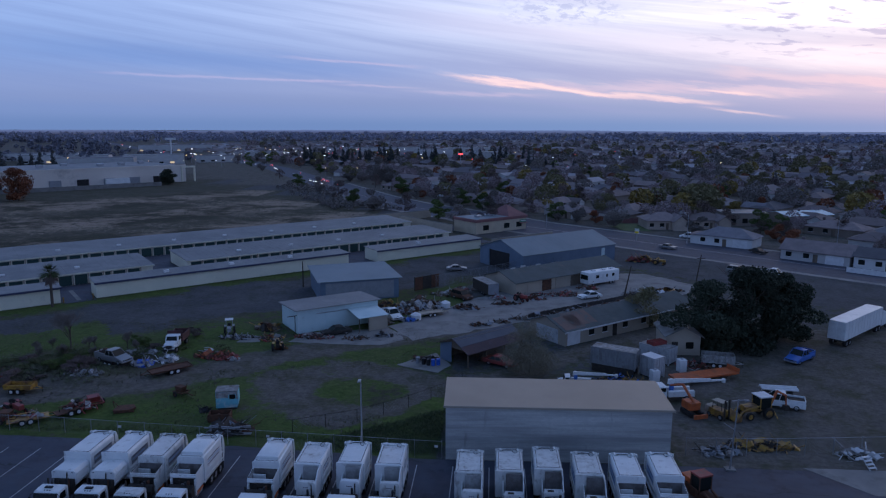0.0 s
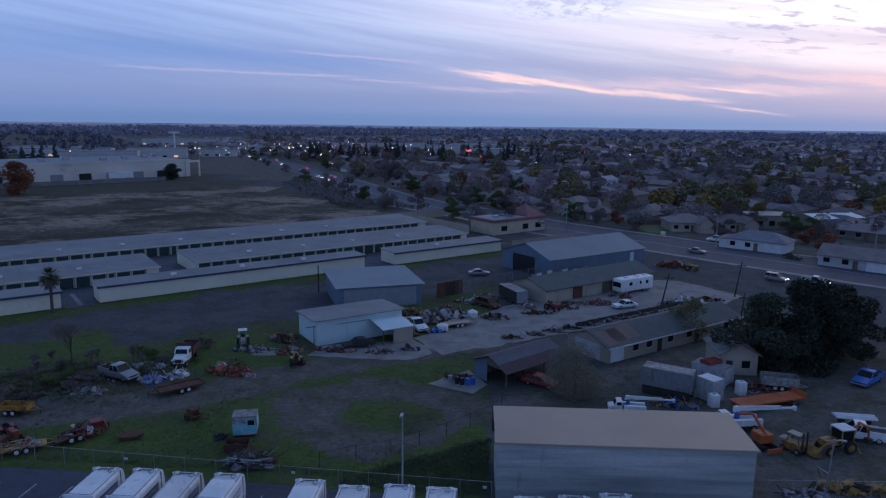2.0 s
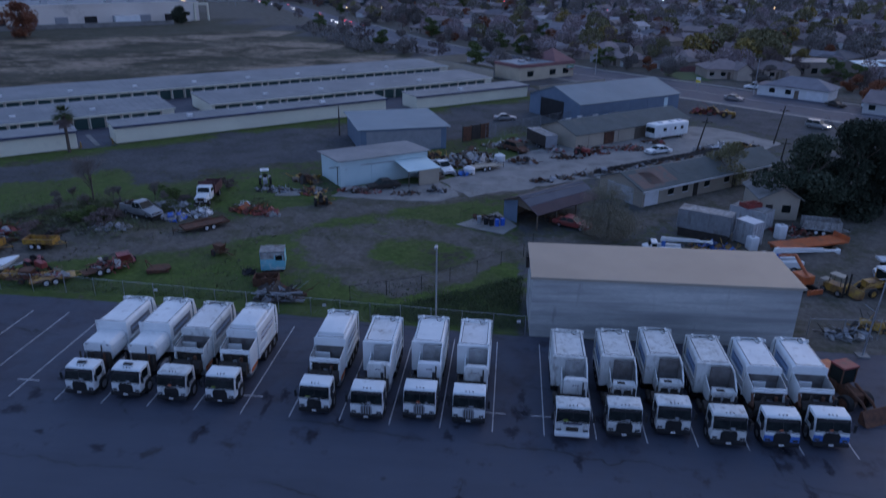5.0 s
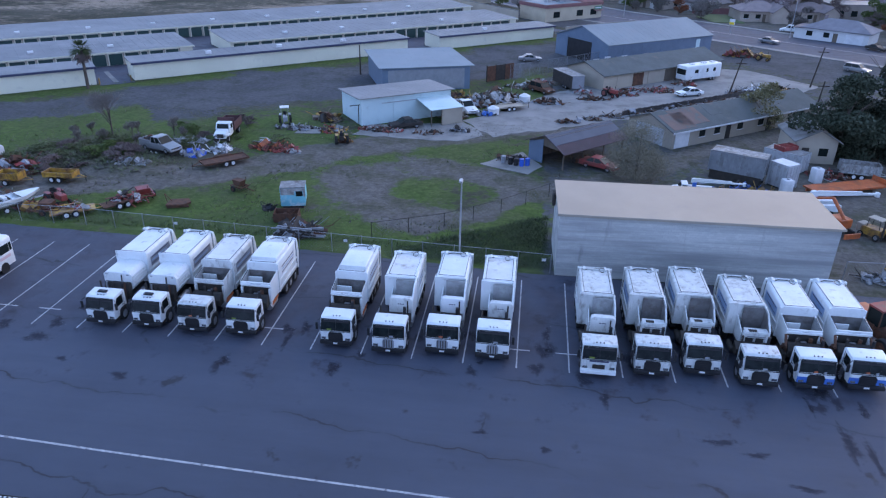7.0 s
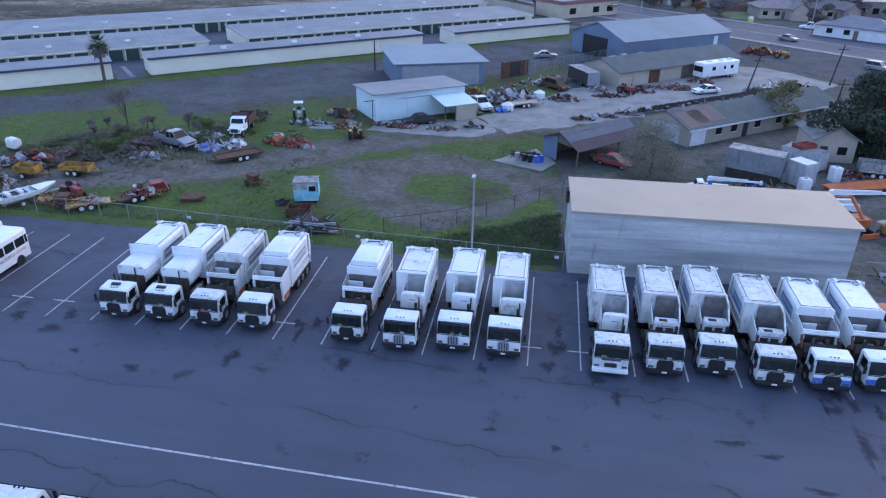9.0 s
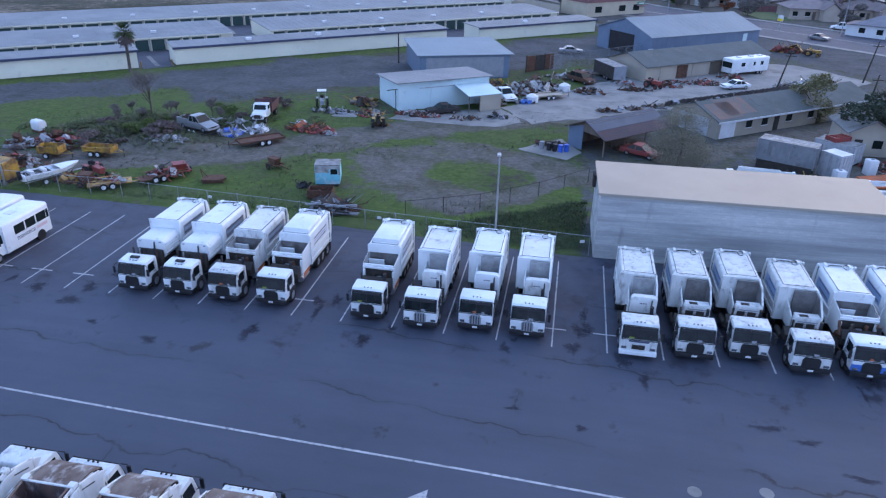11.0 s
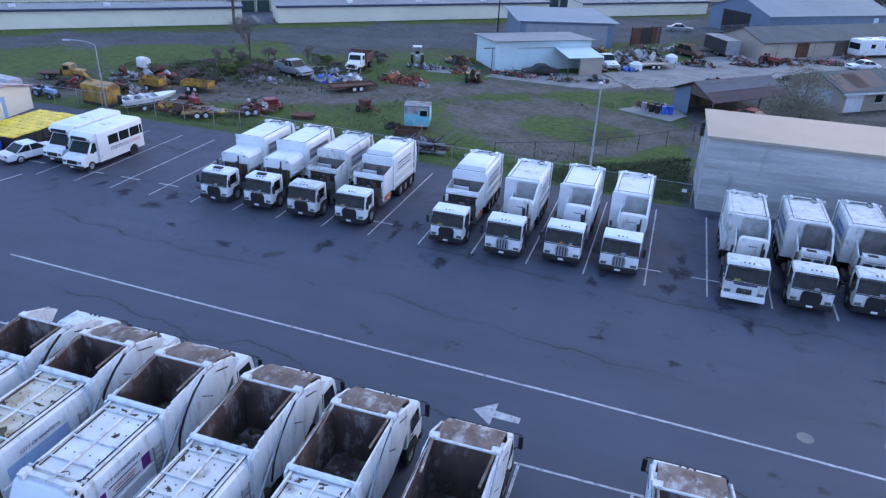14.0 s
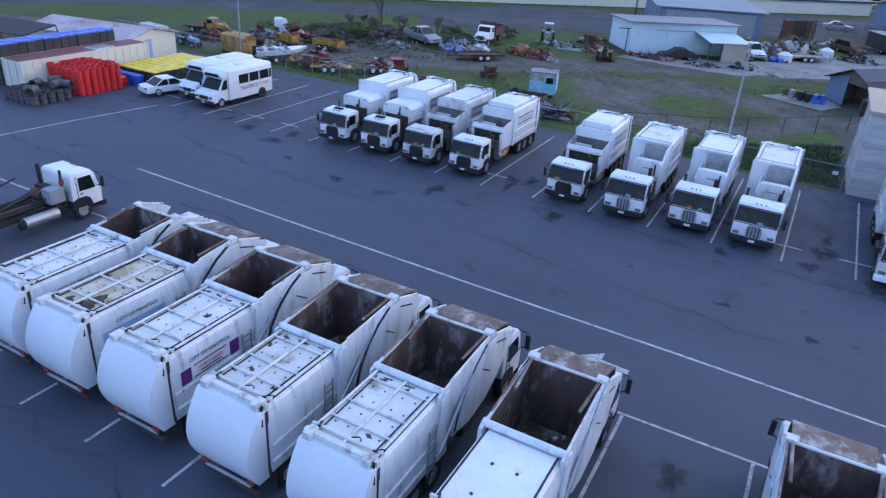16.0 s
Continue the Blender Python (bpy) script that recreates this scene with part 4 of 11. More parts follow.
def storage_row(u0, u1, v, depth, h, doors, label, end_doors=False):
    o = su(u0, v)
    t = thing("storage_building", label, "storage building", o, 41, "self-storage rows")
    n = u1 - u0
    part("wall", Geo().box(0, n, 0, depth, -0.1, h), STUCCO, t)
    rise = 0.04 * depth
    part("wall_head", Geo().prism([(0.02, h), (depth - 0.02, h), (depth - 0.02, h + rise - 0.03)], 0.02, n - 0.02, "x"), STUCCO, t)
    g = Geo().prism([(-0.35, h), (depth + 0.35, h + rise), (depth + 0.35, h + rise + 0.08), (-0.35, h + 0.08)], -0.3, n + 0.3, "x")
    part("roof", g, METAL_ROOF, t, "pale ribbed metal roof")
    g = Geo()
    ribs(g, -0.2, n + 0.2, 1.5, ((-0.35, h + 0.075), (depth + 0.35, h + rise + 0.075)), 0.03, 0.04)
    part("roof_seams", g, METAL_ROOF, t, kind="stuff")
    part("fascia", Geo().box(-0.34, n + 0.34, -0.40, -0.353, h - 0.16 if doors else h - 0.30, h + 0.06), STUCCO if doors else NAVY, t, "" if doors else "navy blue roof edge")
    if doors:
        x, k = 0.7, 0
        while x + 2.6 < n:
            w = 1.1 if k % 7 == 5 else 2.45
            d = part("roll_door", Geo().box(x, x + w, -0.05, 0.02, 0, h - 0.38), GREEN_DOOR, t, "dark green roll-up door" if k == 0 else "")
            part("pilaster", Geo().box(x + w + 0.06, x + w + 0.36, -0.09, 0.02, 0, h - 0.18), BEIGE, t)
            x += w + 0.55
            k += 1
    for k in range(1, int(n / 14)):
        part("roof_vent", Geo().box(k * 14 - 0.5, k * 14 + 0.5, depth * 0.3, depth * 0.3 + 0.7, h + 0.08, h + 0.62), WHITE_TRIM, t)
    return t


storage_row(0.0, 56.5, 0.0, 5.2, 3.0, False, "long low cream storage building with a blank wall")
storage_row(-70.0, -6.3, 0.0, 5.2, 3.0, False, "long low cream storage building beside the palm")
storage_row(64.3, 98.0, -0.8, 6.2, 2.8, False, "cream storage building with a blank wall")
storage_row(22.4, 99.0, 15.2, 14.0, 2.5, True, "storage row with dark green roll-up doors")
storage_row(-70.0, 14.6, 15.2, 14.0, 2.5, True, "storage row with dark green roll-up doors")
storage_row(-70.0, 102.5, 40.6, 15.4, 2.5, True, "rear storage row with dark green roll-up doors")
for u0, u1, v0, v1 in ((-70, 108, 5.7, 15.0), (14.9, 22.1, 15.0, 29.6), (-70, 108, 29.6, 40.4), (-6, -0.3, -1.5, 5.7), (57, 64, -2, 5.7)):
    sheet("storage_drive", [tuple(su(a, b)[:2]) for a, b in ((u0, v0), (u1, v0), (u1, v1), (u0, v1))], 0.01 + 0.004 * (v1 < 14) + 0.004 * (v0 > 25), ASPHALT,
          "grey asphalt drive between storage rows", "drive")
tagged(part("gutter_strip", Geo().prism([tuple(su(a, b)[:2]) for a, b in ((-3.5, 0), (-2.7, 0), (-2.7, 10), (-3.5, 10))], 0.01, 0.03, "z"), CONCRETE),
       "pale concrete gutter strip in the drive", "gutter", kind="structure")
for u in (-5.9, -0.7):
    b = thing("bollard", "yellow steel bollard at the storage gate", "bollard", su(u, -0.4), 0, "gate bollards")
    part("post", Geo().rod((0, 0, 0), (0, 0, 1.1), 0.12, 10), YELLOW, b)
# boundary walls at the far end of the storage yard
for u, v, n, turn in ((108.5, 26, 30, 131), (100, -3, 24, 41), (92, 62, 34, 41)):
    w = thing("boundary_wall", "tan block boundary wall", "wall", su(u, v), turn)
    part("block_wall", Geo().box(0, n, -0.12, 0.12, -0.1, 2.6), BEIGE, w)
    part("coping", Geo().box(-0.05, n + 0.05, -0.18, 0.18, 2.6, 2.72), CONCRETE, w)

# ---- concrete block building beside the lorries ----
BLOCK, bn, bl, bb = node_mat("grey_concrete_block")
pos = bn.new("ShaderNodeTexCoord").outputs["Object"]
bmap = bn.new("ShaderNodeMapping")
bmap.inputs["Rotation"].default_value = (radians(90), 0, 0)
bl.new(pos, bmap.inputs[0])
brick = bn.new("ShaderNodeTexBrick")
brick.inputs["Scale"].default_value = 1.0
brick.inputs["Brick Width"].default_value, brick.inputs["Row Height"].default_value, brick.inputs["Mortar Size"].default_value = 0.41, 0.205, 0.008
brick.inputs["Color1"].default_value, brick.inputs["Color2"].default_value, brick.inputs["Mortar"].default_value = (0.50, 0.50, 0.47, 1), (0.44, 0.44, 0.42, 1), (0.38, 0.38, 0.36, 1)
bl.new(bmap.outputs[0], brick.inputs["Vector"])
band = noise_tex(bn, bl, pos, 0.55, 6.0, 0.6, (0.10, 1, 1.8))
bcol = mixc(bn, bl, ramp(bn, bl, band, 0.40, 0.62), brick.outputs["Color"], (0.27, 0.272, 0.268))
drip = noise_tex(bn, bl, pos, 0.8, 6.0, 0.65, (1.0, 1, 0.16))
bcol = mixc(bn, bl, ramp(bn, bl, drip, 0.62, 0.80), bcol, (0.21, 0.205, 0.20))
bl.new(bcol, bb.inputs["Base Color"])
bb.inputs["Roughness"].default_value = 0.9
bbp = bn.new("ShaderNodeBump")
bbp.inputs["Strength"].default_value, bbp.inputs["Distance"].default_value = 0.4, 0.02
bl.new(brick.outputs["Fac"], bbp.inputs["Height"])
bbp.invert = True
bl.new(bbp.outputs[0], bb.inputs["Normal"])

CMU_TURN, CMU_L, CMU_D, CMU_H = 1.6, 22.65, 7.3, 5.75
t = thing("block_building", "windowless grey concrete block building with a tan metal roof", "building", (-4.2, 66.15, 0), CMU_TURN)
part("wall", Geo().box(0, CMU_L, 0, CMU_D, -0.1, CMU_H), BLOCK, t, bevel=0.02)
g = Geo().prism([(-0.18, CMU_H), (CMU_D + 0.25, CMU_H + 0.15), (CMU_D + 0.25, CMU_H + 0.27), (-0.18, CMU_H + 0.12)], -0.18, CMU_L + 0.18, "x")
rf_ = part("roof", g, TAN_ROOF, t, "tan standing seam metal roof")
seams(t, rf_, 0.0, CMU_L, 0.45, ((-0.18, CMU_H + 0.115), (CMU_D + 0.25, CMU_H + 0.265)), TAN_ROOF, 0.006, 0.010)
part("gable_fill", Geo().prism([(0, CMU_H), (CMU_D, CMU_H), (CMU_D, CMU_H + 0.1)], 0.02, CMU_L - 0.02, "x"), BLOCK, t)
part("roof_trim", Geo().box(-0.22, CMU_L + 0.22, -0.24, -0.19, CMU_H - 0.08, CMU_H + 0.13), BEIGE, t)
part("gutter_box", Geo().box(-0.32, -0.05, CMU_D - 1.6, CMU_D - 0.5, CMU_H - 1.6, CMU_H - 0.5), CHASSIS, t)


# ---- sheds and halls beyond ----
def gable(t, n, d, eave, ridge, wall, roof, over=0.4, step=0.0, ridge_at=0.5, label=""):
    yr = d * ridge_at
    part("wall", Geo().prism([(0, -0.1), (d, -0.1), (d, eave), (yr, ridge), (0, eave)], 0, n, "x"), wall, t)
    k0, k1 = (ridge - eave) / max(yr, 0.01), (ridge - eave) / max(d - yr, 0.01)
    za, zb = eave - over * k0, eave - over * k1
    g = Geo().prism([(-over, za + 0.02), (yr, ridge + 0.02), (d + over, zb + 0.02), (d + over, zb + 0.14), (yr, ridge + 0.14), (-over, za + 0.14)], -over, n + over, "x")
    rp = part("roof", g, roof, t, label)
    if step:
        seams(t, rp, -over + 0.1, n + over, step, ((-over, za + 0.135), (yr, ridge + 0.135)), roof, 0.018, 0.03)


# large blue-grey hall with an open gable end
t = thing("metal_hall", "large blue-grey sheet metal hall with an open end", "building", (7.4, 158.3, 0), 38)
gable(t, 30.5, 16.5, 4.15, 6.8, BLUE_WALL, BLUE_ROOF, 0.3, 1.5, label="blue-grey ribbed sheet roof")
# Black sheet on the closed gable stands in for the shaded opening.
part("doorway", Geo().box(-0.08, 0.0, 5.0, 12.5, 0, 4.0), BLACK, t, "black sheet painted as the shade of an open doorway")
part("sliding_door", Geo().box(-0.2, -0.1, 12.5, 14.9, 0, 4.3), BLUE_WALL, t)
for k in range(5):
    part("skylight", Geo().box(4 + k * 5.4, 5.2 + k * 5.4, -0.05, -0.02, 0.8, 3.6), SHED_WHITE if k == 4 else BLUE_WALL, t)
# low workshop row with a mossy roof
t = thing("workshop_row", "low workshop row with a mossy roof and brown doors", "building", (5.1, 136.9, 0), 39.5)
gable(t, 31, 9.6, 2.6, 4.2, BEIGE, MOSS_ROOF, 0.5, 0.0, 0.5, "dark mossy shingle roof")
for x, w, m in ((3.2, 3.0, BEIGE), (7.2, 2.6, RUST), (11.0, 3.0, BEIGE), (15.5, 3.2, WOODEN), (20.5, 2.8, BEIGE), (26, 3, WOODEN)):
    part("garage_door", Geo().box(x, x + w, -0.09, 0.0, 0, 2.25), m, t)
# patchwork fence of sheets before the hall
f = thing("sheet_fence", "patchwork fence of white and grey sheets before the hall", "fence", (3.2, 154.6, 0), 37)
for k in range(11):
    part("sheet", Geo().box(k * 1.5, k * 1.5 + 1.46, -0.03, 0.03, 0.05, 1.75 + 0.12 * ((k * 5) % 4)), (GREY_PAINT, WHITE_TRIM, BLUE_WALL, WHITE_TRIM, STEEL)[k % 5], f)
    part("post", Geo().box(k * 1.5 - 0.05, k * 1.5 + 0.05, 0.03, 0.13, 0, 1.95), WOODEN, f)
DARK_PLANK = surface("dark_weathered_plank", (0.070, 0.060, 0.056), (0.045, 0.040, 0.038), 0.9, scale=1.0, rand=0.25, stretch=(1, 1, 0.2))
# low dark fence along the edge of the apron, behind the shed and the long house
f = thing("plank_fence", "low dark weathered plank fence at the edge of the apron", "fence", (6.8, 120.4, 0), 38)
for k in range(62):
    part("plank", Geo().box(k * 0.5, k * 0.5 + 0.46, -0.02, 0.02, 0.02, 0.72 + 0.03 * ((k * 7) % 5)), DARK_PLANK, f)
part("rail", Geo().box(0, 31, 0.022, 0.09, 0.45, 0.55), DARK_PLANK, f)
# long white house row, mossy roof
PATCH_ROOF = surface("rust_brown_patched_roof", (0.20, 0.125, 0.10), (0.13, 0.095, 0.085), 0.9, scale=0.5, dirt=(0.11, 0.12, 0.11), dirt_lo=0.52, dirt_hi=0.66, dirt_scale=0.5, coords="World", bump=0.5)
t = thing("long_house", "long low stuccoed house with a patched mossy roof", "house", (11.7, 104.5, 0), 38)
gable(t, 31, 8.2, 2.4, 3.9, BEIGE, MOSS_ROOF, 0.45, 0.0, 0.5, "dark mossy shingle roof")
zr = lambda y: 2.4 + 0.14 + y * 0.366
for x0, x1, y0, y1, m in ((0.2, 4.6, 0.0, 3.3, PATCH_ROOF), (2.2, 7.6, 0.5, 3.9, PATCH_ROOF), (9.0, 11.5, 1.6, 3.6, MOSS_ROOF)):
    part("roof_patch", Geo().prism([(y0, zr(y0)), (y1, zr(y1)), (y1, zr(y1) + 0.02), (y0, zr(y0) + 0.02)], x0, x1, "x"), m, t, "rust-brown patch of shingles" if m is PATCH_ROOF else "")
part("eave_board", Geo().box(-0.46, 31.46, -0.50, -0.455, 2.14, 2.36), WHITE_TRIM, t)
part("garage_door", Geo().box(0.5, 3.2, -0.06, 0.0, 0, 2.05), WHITE_TRIM, t)
for x in (5.2, 8.2, 13.0, 17.5, 21.5, 27.0):
    wn = part("window", Geo().box(x, x + 1.1, -0.05, 0.0, 1.0, 1.9), GLASS, t)
    part("sill", Geo().box(x - 0.1, x + 1.2, -0.09, -0.055, 0.9, 0.98), WHITE_TRIM, wn)
for x in (10.6, 19.5):
    part("door", Geo().box(x, x + 0.95, -0.06, 0.0, 0, 2.0), CHASSIS, t)
part("end_wall", Geo().box(-0.06, 0.0, 1.6, 6.6, 0, 2.3), PALE_BOX, t, "pale boarded gable end")
# open timber shed with a rusty roof
SLATE_SHEET = surface("slate_blue_roof_sheet", (0.075, 0.088, 0.115), (0.055, 0.066, 0.090), 0.7, scale=0.5, dirt=(0.11, 0.08, 0.08), dirt_lo=0.56, dirt_hi=0.75, dirt_scale=0.4, coords="World")
t = thing("open_shed", "open-sided shed under a rusty corrugated roof", "shed", (-2.9, 93.3, 0), 45)
for x in (0.1, 4.2, 8.4, 12.6):
    part("post", Geo().box(x, x + 0.16, 0.1, 0.26, 0, 2.25), WOODEN, t)
    part("post", Geo().box(x, x + 0.16, 6.3, 6.46, 0, 2.4), WOODEN, t)
RIDGE = ((-0.6, 2.15), (3.3, 3.75), (7.0, 2.35))
g = Geo().prism([RIDGE[0], RIDGE[1], RIDGE[2], (7.0, 2.42), (3.3, 3.83), (-0.6, 2.22)], -0.6, 13.2, "x")
rp = part("roof", g, RUSTY_ROOF, t, "rusty corrugated iron roof with grey sheets")
seams(t, rp, -0.5, 13.2, 0.45, ((-0.6, 2.215), (3.3, 3.825)), RUSTY_ROOF, 0.03, 0.1)
for y0, y1, m in ((1.15, 2.5, SLATE_SHEET), (2.58, 2.66, METAL_ROOF), (2.72, 3.1, SLATE_SHEET), (3.16, 3.22, METAL_ROOF)):
    z = lambda y: 2.24 + (y + 0.6) * 0.4128
    part("roof_sheet", Geo().prism([(y0, z(y0)), (y1, z(y1)), (y1, z(y1) + 0.025), (y0, z(y0) + 0.025)], -0.55, 13.1, "x"), m, t)
part("side_panel", Geo().prism([(3.9, 0), (6.6, 0), (6.6, 2.4), (3.9, 3.1)], -0.05, 0.03, "x"), BLUE_WALL, t, "blue-grey plywood end panel")
part("gable_board", Geo().prism([(-0.5, 2.2), (6.9, 2.35), (3.3, 3.7)], 0.1, 0.16, "x"), WOODEN, t)
part("rear_wall", Geo().box(0.1, 12.7, 6.46, 6.54, 0, 2.4), WOODEN, t)
part("loft_beam", Geo().box(0, 12.8, 3.0, 3.15, 2.5, 2.68), WOODEN, t)
t.scale = (0.88, 0.90, 1.0)
# aqua workshop with a lean-to
t = thing("workshop_shed", "pale aqua sheet metal workshop with a lean-to", "shed", (-31.3, 107.6, 0), 36)
L, D = 14.6, 7.6
part("wall", Geo().prism([(0, -0.1), (D, -0.1), (D, 3.65), (0, 3.9)], 0, L, "x"), SHED_WHITE, t)
g = Geo().prism([(-0.5, 3.92), (D + 0.4, 3.65), (D + 0.4, 3.75), (-0.5, 4.02)], -0.5, L + 0.5, "x")
rp = part("roof", g, METAL_ROOF, t, "pale sheet metal roof")
seams(t, rp, -0.4, L + 0.4, 0.8, ((-0.5, 4.015), (D + 0.4, 3.745)), METAL_ROOF, 0.015, 0.02)
part("sliding_door", Geo().box(5.0, 8.6, -0.09, -0.02, 0, 2.9), SHED_WHITE, t)
part("door_rail", Geo().box(3.2, 9.2, -0.14, -0.095, 2.95, 3.05), STEEL, t)
part("pipe_hoist", Geo().rod((-1.6, 0.4, 3.0), (0.2, 0.4, 3.0), 0.06).rod((-0.3, 0.4, 0), (-0.3, 0.4, 3.0), 0.06), CHASSIS, t)
lt = part("lean_to_roof", Geo().prism([(-4.8, 2.35), (0, 3.0), (0, 3.1), (-4.8, 2.45)], 8.8, 14.2, "x"), SHED_WHITE, t, "pale green sheet roof of the lean-to")
part("lean_to_wall", Geo().box(10.6, 14.1, -4.6, -4.48, -0.05, 2.35), BEIGE, t, "tan plywood wall")
part("lean_to_side", Geo().prism([(-4.45, -0.05), (0, -0.05), (0, 3.0), (-4.45, 2.4)], 14.0, 14.1, "x"), BEIGE, t)
for x in (8.9, 10.6):
    part("post", Geo().box(x, x + 0.12, -4.6, -4.48, 0, 2.35), WOODEN, t)
# blue-grey flat shed behind it
t = thing("flat_shed", "large shed under a blue-grey flat sheet roof", "shed", (-32.6, 128.0, 0), 22)
part("wall", Geo().box(0, 15.5, 0, 15.0, -0.1, 3.9), BLUE_WALL, t)
g = Geo().prism([(-0.5, 4.0), (15.5, 4.3), (15.5, 4.4), (-0.5, 4.1)], -0.6, 16.2, "x")
rp = part("roof", g, BLUE_ROOF, t, "blue-grey sheet roof")
seams(t, rp, -0.5, 16.1, 1.2, ((-0.5, 4.095), (15.5, 4.395)), BLUE_ROOF, 0.012, 0.02)
part("wall_panel", Geo().box(1, 14.5, -0.06, -0.01, 0.2, 3.6), GREY_PAINT, t)
# small tan gabled house at the lorry yard
t = thing("gabled_hut", "small tan gabled hut with a white-edged roof", "house", (26.4, 101.9, 0), 0)
part("wall", Geo().prism([(0, -0.1), (5.0, -0.1), (5.0, 3.0), (2.5, 4.3), (0, 3.0)], 0, 6.5, "y"), BEIGE, t)
part("roof", Geo().prism([(-0.4, 2.75), (2.5, 4.3), (5.4, 2.75), (5.4, 2.9), (2.5, 4.5), (-0.4, 2.9)], -0.5, 7.0, "y"), CONCRETE, t, "pale shingle roof")
part("door", Geo().box(0.8, 1.7, -0.05, 0.0, 0, 2.0), CHASSIS, t)
part("window", Geo().box(2.9, 4.0, -0.05, 0.0, 1.0, 2.0), GLASS, t)
# corner shop by the street, with a red hip roof
SHOP_RED = surface("faded_red_shop_tile", (0.24, 0.105, 0.10), (0.18, 0.085, 0.085), 0.8, scale=0.4, coords="World")
SHOP_CREAM = surface("yellowed_cream_shop_wall", (0.52, 0.44, 0.32), (0.43, 0.365, 0.27), 0.85, scale=0.3, coords="World")
GREEN_SIGN = surface("green_sign_face", (0.05, 0.20, 0.12), (0.06, 0.24, 0.15), 0.5, bump=0)
t = thing("corner_shop", "tan flat-roofed shop with a red tiled turret", "shop", (-5.0, 216.5, 0), 42)
part("wall", Geo().box(0, 22, 0, 11, -0.1, 3.7), SHOP_CREAM, t)
sg = part("shop_sign", Geo().box(19.0, 21.8, -0.22, -0.06, 2.4, 3.3), GREEN_SIGN, t, "green and white shop sign")
part("lettering_bar", Geo().box(19.3, 21.5, -0.235, -0.222, 2.72, 2.98), WHITE_TRIM, sg)
part("awning", Geo().prism([(-1.1, 2.15), (-0.02, 2.35), (-0.02, 2.42), (-1.1, 2.22)], 18.6, 22, "x"), SHOP_RED, t)
part("parapet", Geo().box(-0.3, 22.3, -0.3, 11.3, 3.7, 4.6), SHOP_RED, t, "dull red parapet band")
part("roof_deck", Geo().box(0.3, 14, 0.3, 10.7, 4.6, 4.64), BLUE_ROOF, t)
part("turret_roof", Geo().add([(14, 0, 4.65), (22.2, 0, 4.65), (22.2, 11, 4.65), (14, 11, 4.65), (18.1, 5.5, 7.9)], [(0, 1, 4), (1, 2, 4), (2, 3, 4), (3, 0, 4), (3, 2, 1, 0)]), SHOP_RED, t, "red tiled hip roof")
for x in (3, 12, 17.5):
    part("window", Geo().box(x, x + 2.4, -0.05, 0.0, 1.0, 2.6), GLASS, t)
for x in (4, 9):
    part("roof_unit", Geo().box(x, x + 1.6, 4, 5.6, 4.64, 5.3), STEEL, t)

# ---- refuse lorries ----
def words(t, text, size, s, y, z, mat, name="lettering"):
    """Flat lettering on the body's side; s is the side it faces."""
    cu = bpy.data.curves.new(name, "FONT")
    cu.body, cu.size, cu.extrude, cu.align_x, cu.resolution_u = text, size, 0.003, "CENTER", 2
    ob = new(name, cu)
    ob.parent = t
    ob.matrix_basis = Matrix.Translation((s, y, z)) @ (pose(0, 0, 0, 90, 0, 90) if s > 0 else pose(0, 0, 0, 90, 0, -90))
    cu.materials.append(mat)
    return ob


DASH = []


